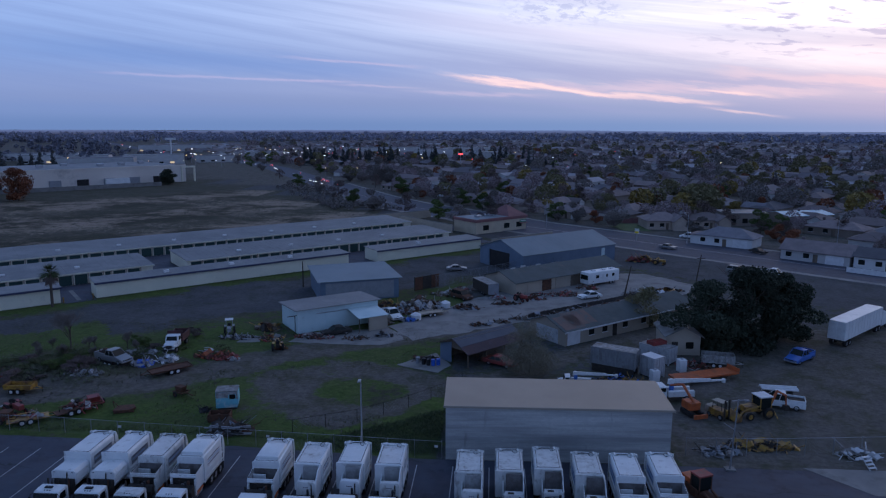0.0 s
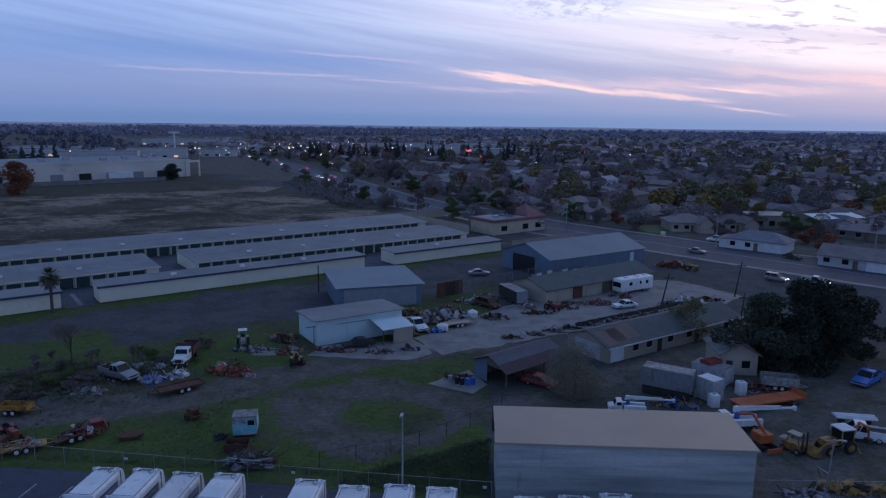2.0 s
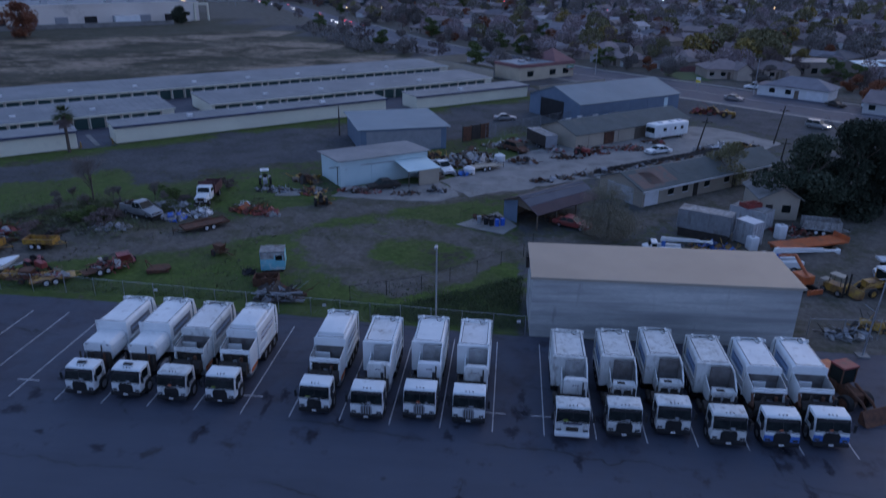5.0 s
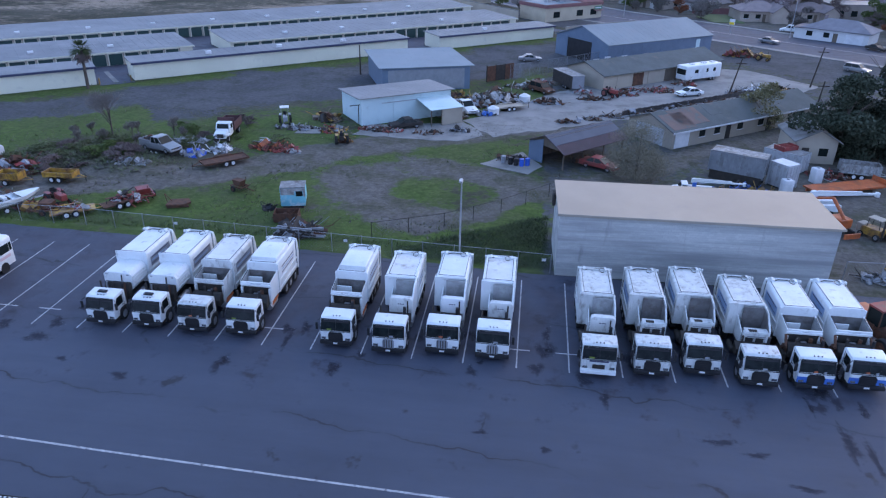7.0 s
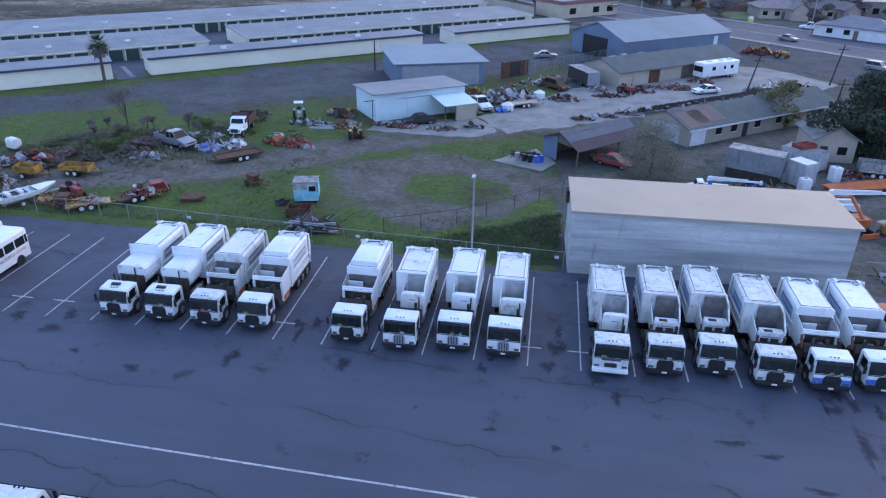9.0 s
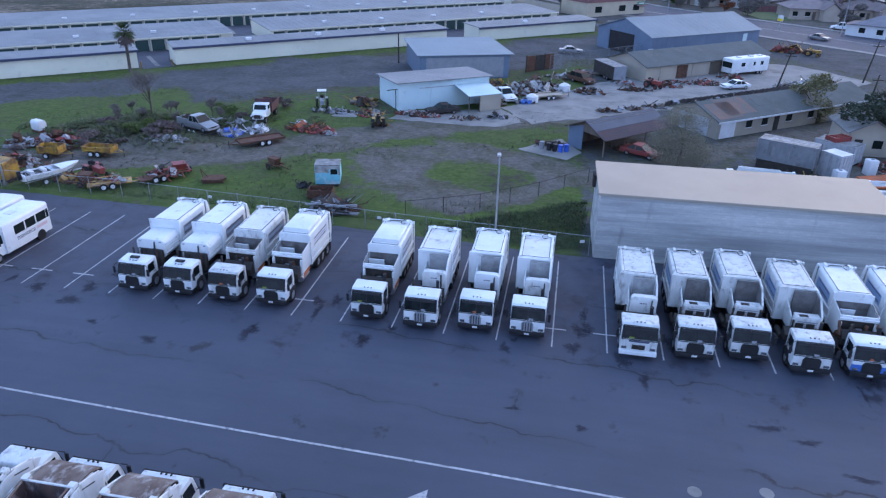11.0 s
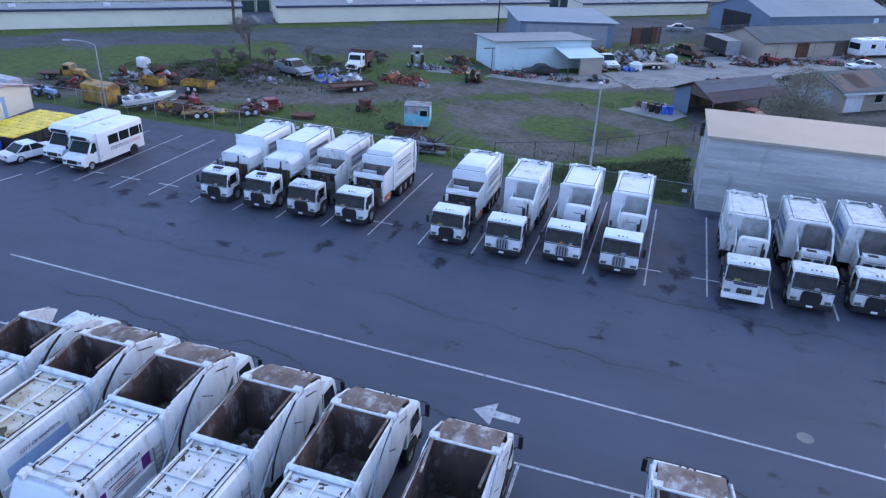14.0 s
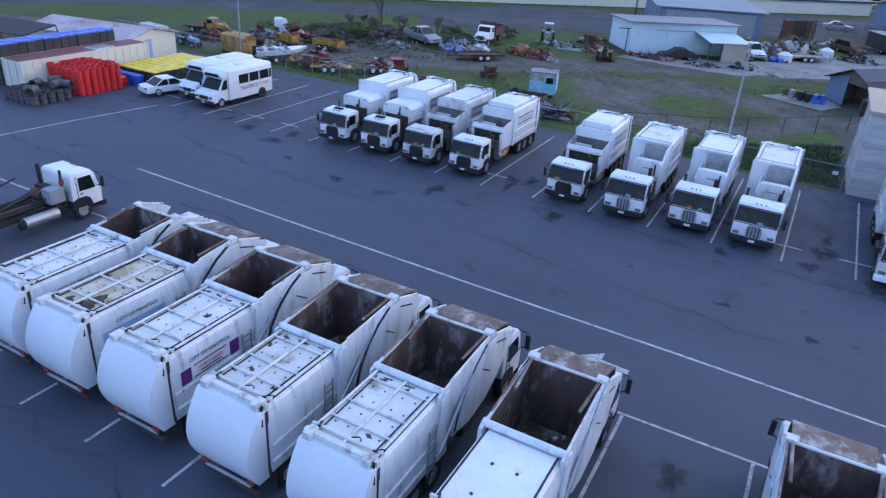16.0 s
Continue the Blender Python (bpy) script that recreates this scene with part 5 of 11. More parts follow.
def lorry_cab(t, paint, style=0, low=None):
    """Cab-over cab; its front bumper is at y = 0 and it faces -y."""
    prof = [(0.04, 0.68), (0.0, 1.46), (0.06, 1.58), (0.30, 2.42), (0.46, 2.60), (1.58, 2.64), (1.72, 2.50), (1.75, 0.68)]
    cabin = part("cab", Geo().prism(prof, -1.18, 1.18, "x"), paint, t, bevel=0.07, smooth=True)
    g = Geo().add([(-1.10, 0.030, 1.58), (1.10, 0.030, 1.58), (1.07, 0.265, 2.40), (-1.07, 0.265, 2.40), (-1.10, 0.085, 1.57), (1.10, 0.085, 1.57), (1.07, 0.32, 2.39), (-1.07, 0.32, 2.39)],
                  [(0, 1, 2, 3), (7, 6, 5, 4), (0, 4, 5, 1), (1, 5, 6, 2), (2, 6, 7, 3), (3, 7, 4, 0)])
    part("windscreen", g, CAB_GLASS, cabin, "dark reflective windscreen")
    frame_line = [(-1.13, 0.012, 1.53), (1.13, 0.012, 1.53), (1.09, 0.278, 2.45), (-1.09, 0.278, 2.45)]
    for k in range(4):
        part("screen_seal", Geo().rod(frame_line[k], frame_line[(k + 1) % 4], 0.032, 5), BLACK, cabin)
    part("centre_bar", Geo().rod((0, 0.022, 1.55), (0, 0.262, 2.42), 0.014, 4), BLACK, cabin)
    part("sun_visor", Geo().add([(-1.02, 0.205, 2.22), (1.02, 0.205, 2.22), (1.0, 0.258, 2.40), (-1.0, 0.258, 2.40)], [(0, 1, 2, 3)]), BLACK, cabin)
    DASH.append(len(DASH))
    for x, w, mat in (((-0.5, 0.34, HI_VIS),), ((0.2, 0.30, GREY_PAINT),), ((-0.1, 0.26, ORANGE), (0.5, 0.2, GREY_PAINT)))[len(DASH) % 3]:
        part("dash_item", Geo().add([(x - w / 2, 0.020, 1.61), (x + w / 2, 0.020, 1.61), (x + w / 2, 0.055, 1.73), (x - w / 2, 0.055, 1.73)], [(0, 1, 2, 3)]), mat, cabin)
    for s in (-1, 1):
        xa, xb = sorted((s * 1.175, s * 1.20))
        part("side_window", Geo().prism([(0.36, 1.60), (1.30, 1.60), (1.30, 2.34), (0.54, 2.34)], xa, xb, "x"), CAB_GLASS, cabin)
        part("door_handle", Geo().box(*sorted((s * 1.19, s * 1.215)), 1.12, 1.30, 1.42, 1.47), BLACK, cabin)
        part("door_seam", Geo().box(xa, xb - 0.008 * (s > 0) + 0.0, 1.40, 1.43, 0.85, 2.45), CHASSIS, cabin)
        part("headlight", Geo().box(s * 0.92 - 0.17, s * 0.92 + 0.17, -0.03, 0.03, 0.80, 0.98), CHROME, cabin)
        m = part("mirror", Geo().box(s * 1.42 - 0.09, s * 1.42 + 0.09, 0.02, 0.12, 1.60, 2.2), BLACK, cabin, bevel=0.02)
        part("mirror_arm", Geo().rod((s * 1.18, 0.25, 2.45), (s * 1.42, 0.1, 2.3), 0.025), BLACK, m)
        part("mirror_arm", Geo().rod((s * 1.18, 0.25, 1.65), (s * 1.42, 0.1, 1.75), 0.025), BLACK, m)
        part("step", Geo().box(s * 1.0 - 0.18, s * 1.0 + 0.18, 0.35, 1.0, 0.40, 0.50), CHASSIS, t)
    if style == 2:   # low pale grille with slats
        for k in range(4):
            part("grille_slat", Geo().box(-0.42, 0.42, -0.035, 0.02, 0.82 + k * 0.09, 0.87 + k * 0.09), CHASSIS, cabin)
        part("badge_bar", Geo().box(-0.65, 0.65, -0.02, 0.03, 1.36, 1.48), SIGN_DARK, cabin)
    else:
        w = 0.40 if style == 1 else 0.54
        gr = part("grille", Geo().prism([(-w, 0.70), (w, 0.70), (w + 0.02, 1.28), (w - 0.10, 1.47), (0.10 - w, 1.47), (-w - 0.02, 1.28)], -0.06, 0.02, "y"), BLACK if style != 1 else GREY_PAINT, cabin)
        for k in range(4):
            if style == 1:
                part("grille_bar", Geo().box(-0.32 + k * 0.18, -0.25 + k * 0.18, -0.075, -0.06, 0.76, 1.40), CHASSIS, gr)
            else:
                part("grille_bar", Geo().box(-0.40, 0.40, -0.072, -0.06, 0.86 + k * 0.15, 0.875 + k * 0.15), CHASSIS, gr)
    if low is not None:
        part("cab_stripe", Geo().box(-1.19, 1.19, -0.012, 0.02, 0.76, 1.22), low, cabin, "blue painted lower cab band")
    b = part("bumper", Geo().box(-1.2, 1.2, -0.16, 0.22, 0.42, 0.72), BLACK if style != 2 else WHITE, t, bevel=0.04)
    part("number_plate", Geo().box(-0.17, 0.17, -0.175, -0.163, 0.50, 0.64), WHITE_TRIM, b)
    for x in (-0.25, 0, 0.25):
        part("marker_lamp", Geo().box(x - 0.04, x + 0.04, 0.50, 0.58, 2.60, 2.66), CHASSIS, cabin)
    for x in (-0.35, 0.3):
        part("wiper", Geo().rod((x, 0.02, 1.60), (x + 0.42, 0.10, 1.90), 0.012, 4), BLACK, cabin)
    part("wheel_arch", Geo().prism([(0.62, 0.72), (0.75, 1.12), (1.0, 1.25), (1.5, 1.25), (1.75, 1.12), (1.85, 0.72)], -1.21, 1.21, "x"), BLACK, t)
    part("rear_engine", Geo().box(-0.8, 0.8, 1.82, 2.5, 0.8, 1.7), CHASSIS, t, "greasy engine and hoses behind the cab")
    st = part("exhaust_pipe", Geo().rod((-0.95, 2.05, 1.0), (-0.95, 2.05, 2.95), 0.075, 8), CHASSIS, t)
    part("air_intake", Geo().rod((0.8, 2.1, 1.6), (0.8, 2.1, 2.95), 0.11, 8), BLACK, t)
    return cabin


def shape_cab(t, kx, kz):
    """Narrows and lowers the cab of one make of lorry."""
    todo = list(t.children)
    while todo:
        ob = todo.pop()
        todo += list(ob.children)
        ob.data.transform(Matrix.Diagonal((kx, 1.0, kz, 1.0)))


def lorry_chassis(t, length, rears=(6.3, 7.3, 8.45)):
    for s in (-1, 1):
        part("frame_rail", Geo().box(s * 0.42 - 0.06, s * 0.42 + 0.06, 0.5, length - 0.4, 0.72, 1.02), CHASSIS, t)
        wheel(t, s * 1.03, 1.22, 0.52, 0.32)
        for y in rears:
            wheel(t, s * 0.94, y, 0.52, 0.5)
    for y in (1.22, *rears):
        part("axle", Geo().rod((-0.9, y, 0.52), (0.9, y, 0.52), 0.09, 8), CHASSIS, t)
    part("fuel_tank", Geo().rod((0.95, 3.2, 0.72), (0.95, 4.5, 0.72), 0.27, 12), STEEL, t, smooth=True)
    part("air_tank", Geo().rod((-0.95, 3.4, 0.7), (-0.95, 4.6, 0.7), 0.2, 10), CHASSIS, t, smooth=True)
    for s in (-1, 1):
        part("mud_flap", Geo().box(s * 0.94 - 0.28, s * 0.94 + 0.28, rears[-1] + 0.62, rears[-1] + 0.64, 0.2, 0.95), RUBBER, t)
    part("rear_bumper", Geo().box(-1.1, 1.1, length - 0.32, length - 0.2, 0.5, 0.72), CHASSIS, t)


def side_sign(t, s, y0, y1, z0, z1, mat, bars=3, seed=0):
    """A vinyl panel on the body's side with lines of unreadable lettering as bars."""
    r = random.Random(seed)
    xa, xb = sorted((s * 1.232, s * 1.240))
    p = part("side_sign", Geo().box(xa, xb, y0, y1, z0, z1), mat, t)
    for k in range(bars):
        z = z1 - (k + 0.7) * (z1 - z0) / (bars + 0.4)
        a, b = y0 + r.uniform(0.1, 0.3), y1 - r.uniform(0.1, 0.9)
        xa2, xb2 = sorted((s * 1.240, s * 1.246))
        part("lettering_bar", Geo().box(xa2, xb2, a, b, z, z + (z1 - z0) / (bars + 2) * 0.5), SIGN_DARK if k % 2 == 0 else SIGN_BLUE, p)


def lorry_body(t, y0, y1, top, paint, roof, rails=True, lid=0.0, r=0.16):
    """Closed body with side ribs, tailgate and roof."""
    b = part("body", Geo().prism(rounded(-1.22, 1.22, 1.08, top, r), y0, y1, "y"), paint, t, bevel=0.015, smooth=True)
    for s in (-1, 1):
        for k, z in enumerate((1.35, 2.0)):
            xa, xb = sorted((s * 1.22, s * 1.29))
            part("side_rail", Geo().box(xa, xb, y0 + 0.1, y1 - 0.1, z, z + 0.11), paint, b)
        part("corner_post", Geo().box(*sorted((s * 1.19, s * 1.28)), y0, y0 + 0.18, 1.08, top - 0.12), paint, b)
    part("roof_panel", Geo().box(-0.98, 0.98, y0 + 0.15, y1 - 0.25, top, top + 0.02), roof, b)
    if rails:
        for s in (-1, 1):
            part("roof_rail", Geo().box(s * 1.08 - 0.07, s * 1.08 + 0.07, y0, y1, top - 0.06, top + 0.10), paint, b)
        part("roof_beam", Geo().box(-1.12, 1.12, y1 - 0.22, y1 - 0.05, top, top + 0.13), paint, b)
    if lid:
        part("roof_lid", Geo().prism(rounded(-1.05, 1.05, top - 0.02, top + lid, 0.14), y0 + 0.35, y0 + 0.35 + (y1 - y0) * 0.62, "y"), paint, b, bevel=0.03, smooth=True)
    n = 7
    prof = [(y1, 1.0)] + [(y1 + 0.62 * math.sin(math.pi * (k + 0.6) / (n + 0.4)) ** 0.7, 1.0 + (top - 1.0) * k / (n - 1)) for k in range(n)] + [(y1, top + 0.02)]
    tg = part("tailgate", Geo().prism(prof, -1.2, 1.2, "x"), paint, t, bevel=0.02, smooth=True)
    part("hinge_bar", Geo().rod((-1.1, y1 + 0.05, top + 0.10), (1.1, y1 + 0.05, top + 0.10), 0.06, 8), paint, tg)
    for s in (-1, 1):
        part("hinge", Geo().box(s * 0.8 - 0.08, s * 0.8 + 0.08, y1 - 0.35, y1 + 0.12, top + 0.0, top + 0.18), paint, tg)
        part("tail_lamp", Geo().box(s * 1.0 - 0.1, s * 1.0 + 0.1, y1 + 0.55, y1 + 0.66, 1.1, 1.25), RED, tg)
    loop = [[(0.52 + (0.26 + 0.028 * math.cos(c)) * math.cos(a) * 0.8, y1 - 0.34 + (0.26 + 0.028 * math.cos(c)) * math.sin(a), top + 0.13 + 0.05 * math.sin(a) + 0.028 * math.sin(c)) for c in (0, 1.57, 3.14, 4.71)] for a in [0.2 + 0.36 * i for i in range(16)]]
    part("hose_loop", Geo().loft(loop), BLACK, b)
    part("hose_loop", Geo().rod((0.3, y1 - 0.12, top + 0.12), (-0.4, y1 - 0.10, top + 0.10), 0.03).rod((-0.4, y1 - 0.10, top + 0.10), (-0.75, y1 - 0.30, top + 0.06), 0.03), BLACK, b)
    for s in (-1, 1):
        part("roof_seam", Geo().box(s * 0.985 - 0.018, s * 0.985 + 0.018, y0 + 0.15, y1 - 0.25, top + 0.004, top + 0.024), CHASSIS, b)
        part("tail_frame", Geo().box(*sorted((s * 1.20, s * 1.30)), y1 - 0.12, y1 + 0.10, 1.05, top + 0.10), paint, b, bevel=0.02)
        part("tail_gap", Geo().box(*sorted((s * 1.20, s * 1.235)), y1 - 0.17, y1 - 0.12, 1.15, top - 0.05), CHASSIS, b)
        part("body_skirt", Geo().box(*sorted((s * 1.10, s * 1.24)), y0 + 0.1, y1 - 0.2, 0.98, 1.09), CHASSIS, b)
    part("roof_cross_seam", Geo().box(-0.98, 0.98, y0 + 0.14, y0 + 0.17, top + 0.004, top + 0.024), CHASSIS, b)
    return b


def tub(t, y0, y1, zf, zr, paint, inner):
    """Open hopper: side walls with dark top edges, a lettered front panel over the machinery, a pale lining."""
    for s in (-1, 1):
        part("hopper_side", Geo().prism([(y0, 1.15), (y1, 1.15), (y1, zr), (y1 - 0.25, zr - 0.05), (y0, zf)], *sorted((s * 1.11, s * 1.20)), "x"), paint, t, bevel=0.02)
        part("hopper_lining", Geo().prism([(y0 + 0.1, 1.2), (y1 - 0.02, 1.2), (y1 - 0.02, zr - 0.08), (y0 + 0.1, zf - 0.06)], *sorted((s * 1.09, s * 1.108)), "x"), inner, t)
        part("rim_seal", Geo().prism([(y0 + 0.05, zf - 0.02), (y1 - 0.25, zr - 0.07), (y1 - 0.25, zr - 0.03), (y0 + 0.05, zf + 0.025)], *sorted((s * 1.10, s * 1.15)), "x"), CHASSIS, t)
    f = part("hopper_front", Geo().box(-1.19, 1.19, y0 - 0.02, y0 + 0.08, zf - 0.40, zf - 0.02), paint, t, bevel=0.025)
    part("lettering_bar", Geo().box(-0.42, 0.42, y0 - 0.028, y0 - 0.02, zf - 0.25, zf - 0.17), SIGN_DARK, f)
    # Dark sheet stands in for the shade in the opening under the panel.
    part("hopper_back", Geo().box(-1.09, 1.09, y0 + 0.10, y0 + 0.14, 1.2, zf - 0.42), CHASSIS, t)
    part("front_bar", Geo().box(-1.2, 1.2, y0 - 0.10, y0 - 0.02, zf - 0.30, zf - 0.18), paint, t, bevel=0.02)
    part("arm_actuator", Geo().rod((1.05, y0 - 0.1, 0.75), (1.05, y0 + 1.4, 0.95), 0.16, 8), ORANGE, t, "orange bin arm tucked under the hopper")
    part("hopper_floor", Geo().prism([(y0 + 0.14, 1.15), (y1, 1.15), (y1, 1.7), (y0 + 0.14, 2.0)], -1.09, 1.09, "x"), inner, t)
    part("packer_plate", Geo().box(-1.08, 1.08, y1 - 0.07, y1 - 0.02, 1.4, zr - 0.12), TUB_GREY, t)
    part("packer_blade", Geo().box(-1.06, 0.1, y1 - 0.55, y1 - 0.45, 1.7, zr - 0.45), paint, t, bevel=0.02)
    part("packer_ram", Geo().rod((-0.35, y0 - 0.15, 1.25), (-0.35, y0 - 0.15, zf - 0.55), 0.10, 10), CHASSIS, t)
    part("packer_ram", Geo().rod((0.5, y0 - 0.12, 1.25), (0.5, y0 - 0.12, zf - 0.62), 0.13, 10), RUST, t)
    part("valve_block", Geo().box(-0.15, 0.25, y0 - 0.3, y0 - 0.05, 1.45, 1.9), STEEL, t)
    for s in (-1, 1):
        part("front_post", Geo().box(s * 1.1 - 0.08, s * 1.1 + 0.08, y0 - 0.12, y0 + 0.08, 1.0, zf - 0.5), paint, t)


def panel_hopper(t, y0, y1, top, paint, cover_mat, inner, tall=True):
    """Hopper closed by a plate on one side, a packer cover in front and an opening over it on the other."""
    part("hopper_plate", Geo().box(-1.24, -0.30, y1 - 0.16, y1, 1.1, top + 0.02), paint, t, bevel=0.02)
    part("hopper_side", Geo().prism([(y0, 1.15), (y1, 1.15), (y1, top - 0.02), (y1 - 1.0, top - 0.10), (y0, 2.75 if tall else 2.6)], 1.11, 1.22, "x"), paint, t, bevel=0.03)
    part("inner_side", Geo().prism([(y0 + 0.35, 1.2), (y1 - 0.12, 1.2), (y1 - 0.12, 2.75), (y0 + 0.35, 2.25)], -0.62, -0.55, "x"), paint, t)
    part("hopper_lining", Geo().prism([(y0 + 0.1, 1.2), (y1 - 0.02, 1.2), (y1 - 0.02, top - 0.2), (y1 - 1.0, top - 0.25), (y0 + 0.1, 2.55)], 1.09, 1.108, "x"), inner, t)
    part("packer_plate", Geo().box(-0.34, 1.09, y1 - 0.4, y1 - 0.34, 1.2, top - 0.12), inner, t)
    part("hopper_floor", Geo().prism([(y0 + 0.3, 1.2), (y1 - 0.35, 1.2), (y1 - 0.35, 1.75), (y0 + 0.3, 2.1)], -0.55, 1.09, "x"), TUB_GREY, t)
    part("hopper_lip", Geo().box(-0.34, 1.12, y1 - 0.12, y1 + 0.02, top - 0.12, top), paint, t)
    z1 = 2.95 if tall else 2.42
    p = part("packer_cover", Geo().prism(rounded(-0.52, 1.20, 1.2, z1, 0.26 if tall else 0.1), y0 - 0.05, y0 + 0.42, "y"), cover_mat, t, "rounded white packer cover", bevel=0.06, smooth=True)
    if tall:
        part("cover_stack", Geo().rod((0.86, y0 - 0.13, 1.5), (0.86, y0 - 0.13, z1 - 0.15), 0.05, 8), CHASSIS, p)
        for k in range(3):
            part("lettering_bar", Geo().box(0.10 + k * 0.17, 0.22 + k * 0.17, y0 - 0.063, y0 - 0.05, z1 - 0.52, z1 - 0.45), SIGN_DARK, p)
    else:
        for k in range(4):
            part("louvre", Geo().box(-0.3, 0.95, y0 - 0.075, y0 - 0.05, 1.62 + k * 0.17, 1.69 + k * 0.17), GREY_PAINT, p)
        part("cover_lid", Geo().box(-0.45, 1.14, y0 - 0.02, y0 + 0.6, z1, z1 + 0.07), paint, p, bevel=0.02)
        # Dark squares on the solid cover stand in for shaded openings.
        for x in (-0.15, 0.55):
            part("cover_opening", Geo().box(x - 0.26, x + 0.26, y0 - 0.082, y0 - 0.05, 1.66, 2.06), CHASSIS, p)
        part("cover_vent", Geo().box(-0.2, 0.35, y0 + 0.05, y0 + 0.35, z1 + 0.07, z1 + 0.10), CHASSIS, p)


def lift_arm(t, side, y, mat):
    g = Geo().rod((side * 1.0, y, 1.0), (side * 1.25, y - 0.3, 1.7), 0.11, 8).rod((side * 1.25, y - 0.3, 1.7), (side * 1.15, y + 0.35, 2.3), 0.10, 8).rod((side * 1.2, y + 0.5, 0.9), (side * 1.2, y + 0.1, 1.6), 0.16, 8)
    part("lift_arm", g, mat, t, "folded hydraulic bin arm")
    part("grabber", Geo().box(side * 1.28 - 0.12, side * 1.28 + 0.12, y - 0.55, y + 0.3, 0.75, 1.25), CHASSIS, t)


TUB_GREY = surface("scuffed_hopper_paint", (0.20, 0.19, 0.185), (0.09, 0.08, 0.075), 0.65, scale=1.3, dirt=(0.07, 0.05, 0.04), dirt_lo=0.5, dirt_hi=0.75, dirt_scale=1.2)
LORRIES = "parked refuse lorries"


def side_loader(at, turn, label, hopper="panel", paint=None, roof=None, lid=0.0, style=0, stripe=None, panel_mat=None, sign=None, sign_side=1, rails=True, r=0.16, beacon=False, arm=None, ext=0.0, cab=(0.99, 0.96), tall=True):
    paint, roof = paint or WHITE, roof or ROOF_GRIME
    t = thing("refuse_lorry", label, "garbage truck", (at[0], at[1] - ext, at[2]), turn, LORRIES)
    c = lorry_cab(t, paint, style, stripe)
    if beacon:
        rb = part("roof_beacon", Geo().box(-0.42, 0.30, 0.75, 1.05, 2.68, 2.80), BLACK, c, bevel=0.02)
        part("beacon_base", Geo().box(-0.55, 0.45, 0.7, 1.35, 2.62, 2.68), WHITE, c)
    bpy.context.view_layer.update()
    shape_cab(t, *cab)
    lorry_chassis(t, 9.7 + ext, (6.3 + ext, 7.3 + ext, 8.45 + ext))
    if hopper == "cover":
        # low ribbed hood before a taller plate
        part("hood", Geo().prism([(-1.12, 1.75), (-0.95, 1.5), (0.95, 1.5), (1.12, 1.75), (1.12, 2.72), (0.92, 3.04), (-0.92, 3.04), (-1.12, 2.72)], 3.0, 5.1, "y"), paint, t, bevel=0.05, smooth=True)
        for s in (-1, 1):
            for z in (1.85, 2.1, 2.35, 2.6):
                part("hood_rib", Geo().box(*sorted((s * 1.12, s * 1.17)), 3.1, 5.0, z, z + 0.09), paint, t)
        part("hood_face", Geo().prism([(-1.14, 2.2), (1.14, 2.2), (1.14, 2.85), (0.95, 3.02), (-0.95, 3.02), (-1.14, 2.85)], 2.9, 3.0, "y"), paint, t, bevel=0.03)
        for x in (-0.85, 0.85):
            part("work_lamp", Geo().box(x - 0.09, x + 0.09, 2.86, 2.9, 2.82, 2.90), GREY_PAINT, t)
        part("hood_stay", Geo().rod((0.35, 2.86, 2.85), (0.35, 2.70, 1.6), 0.05, 6), CHASSIS, t)
        part("front_plate", Geo().box(-1.3, 1.3, 5.1, 5.18, 1.3, 3.72), paint, t, bevel=0.02)
        lorry_body(t, 5.18, 9.05 + ext, 3.66, paint, paint, False, 0, 0.28)
        part("packer_machinery", Geo().prism([(2.45, 1.0), (2.95, 1.0), (2.95, 2.25), (2.7, 2.25), (2.45, 1.7)], -1.0, 1.0, "x"), CHASSIS, t, "dark hydraulic machinery")
        for x, m in ((-0.75, STEEL), (-0.3, CHASSIS), (0.7, RUST)):
            part("packer_ram", Geo().rod((x, 2.4, 1.2), (x, 2.55, 2.35), 0.07, 8), m, t)
    elif hopper == "tub":
        tub(t, 3.35, 5.0, 2.78, 3.05, paint, TUB_PALE)
        part("packer_machinery", Geo().prism([(2.45, 1.0), (3.1, 1.0), (3.1, 1.9), (2.8, 1.9), (2.45, 1.5)], -1.1, 1.1, "x"), CHASSIS, t, "dark hydraulic machinery")
        lorry_body(t, 5.0, 9.0 + ext, 3.6, paint, roof, rails, lid, r)
    else:
        panel_hopper(t, 3.15, 5.2, 3.62, paint, panel_mat or paint, TUB_PALE if tall else TUB_GREY, tall)
        part("packer_machinery", Geo().prism([(2.35, 1.0), (3.1, 1.0), (3.1, 1.75), (2.35, 1.5)], -1.1, 1.1, "x"), CHASSIS, t, "dark hydraulic machinery")
        lorry_body(t, 5.2, 9.05 + ext, 3.66, paint, roof, rails, lid, r)
    if sign:
        side_sign(t, sign_side, 5.7, 8.4 + ext, 2.25, 3.05, sign, 3, int(at[0] * 7) % 97)
    if arm is not None:
        lift_arm(t, 1, 3.0, arm)
        lift_arm(t, -1, 3.0, arm)
    return t


SMALL_CAB = (0.95, 0.915)
a1 = side_loader((-37.95, 52.9, 0), 0, "white side-loading refuse lorry with a closed ribbed hopper", "cover", sign=GREY_PAINT, beacon=True, ext=0.42, cab=SMALL_CAB)
copy_thing(a1, pose(-34.4, 53.05 - 0.42, 0))
side_loader((-30.8, 52.95, 0), 0, "white refuse lorry with an open hopper and stained roof", "tub", paint=WHITE_GRIMY, roof=ROOF_GRIME, sign=GREY_PAINT, rails=False, r=0.2, ext=0.42, cab=SMALL_CAB)
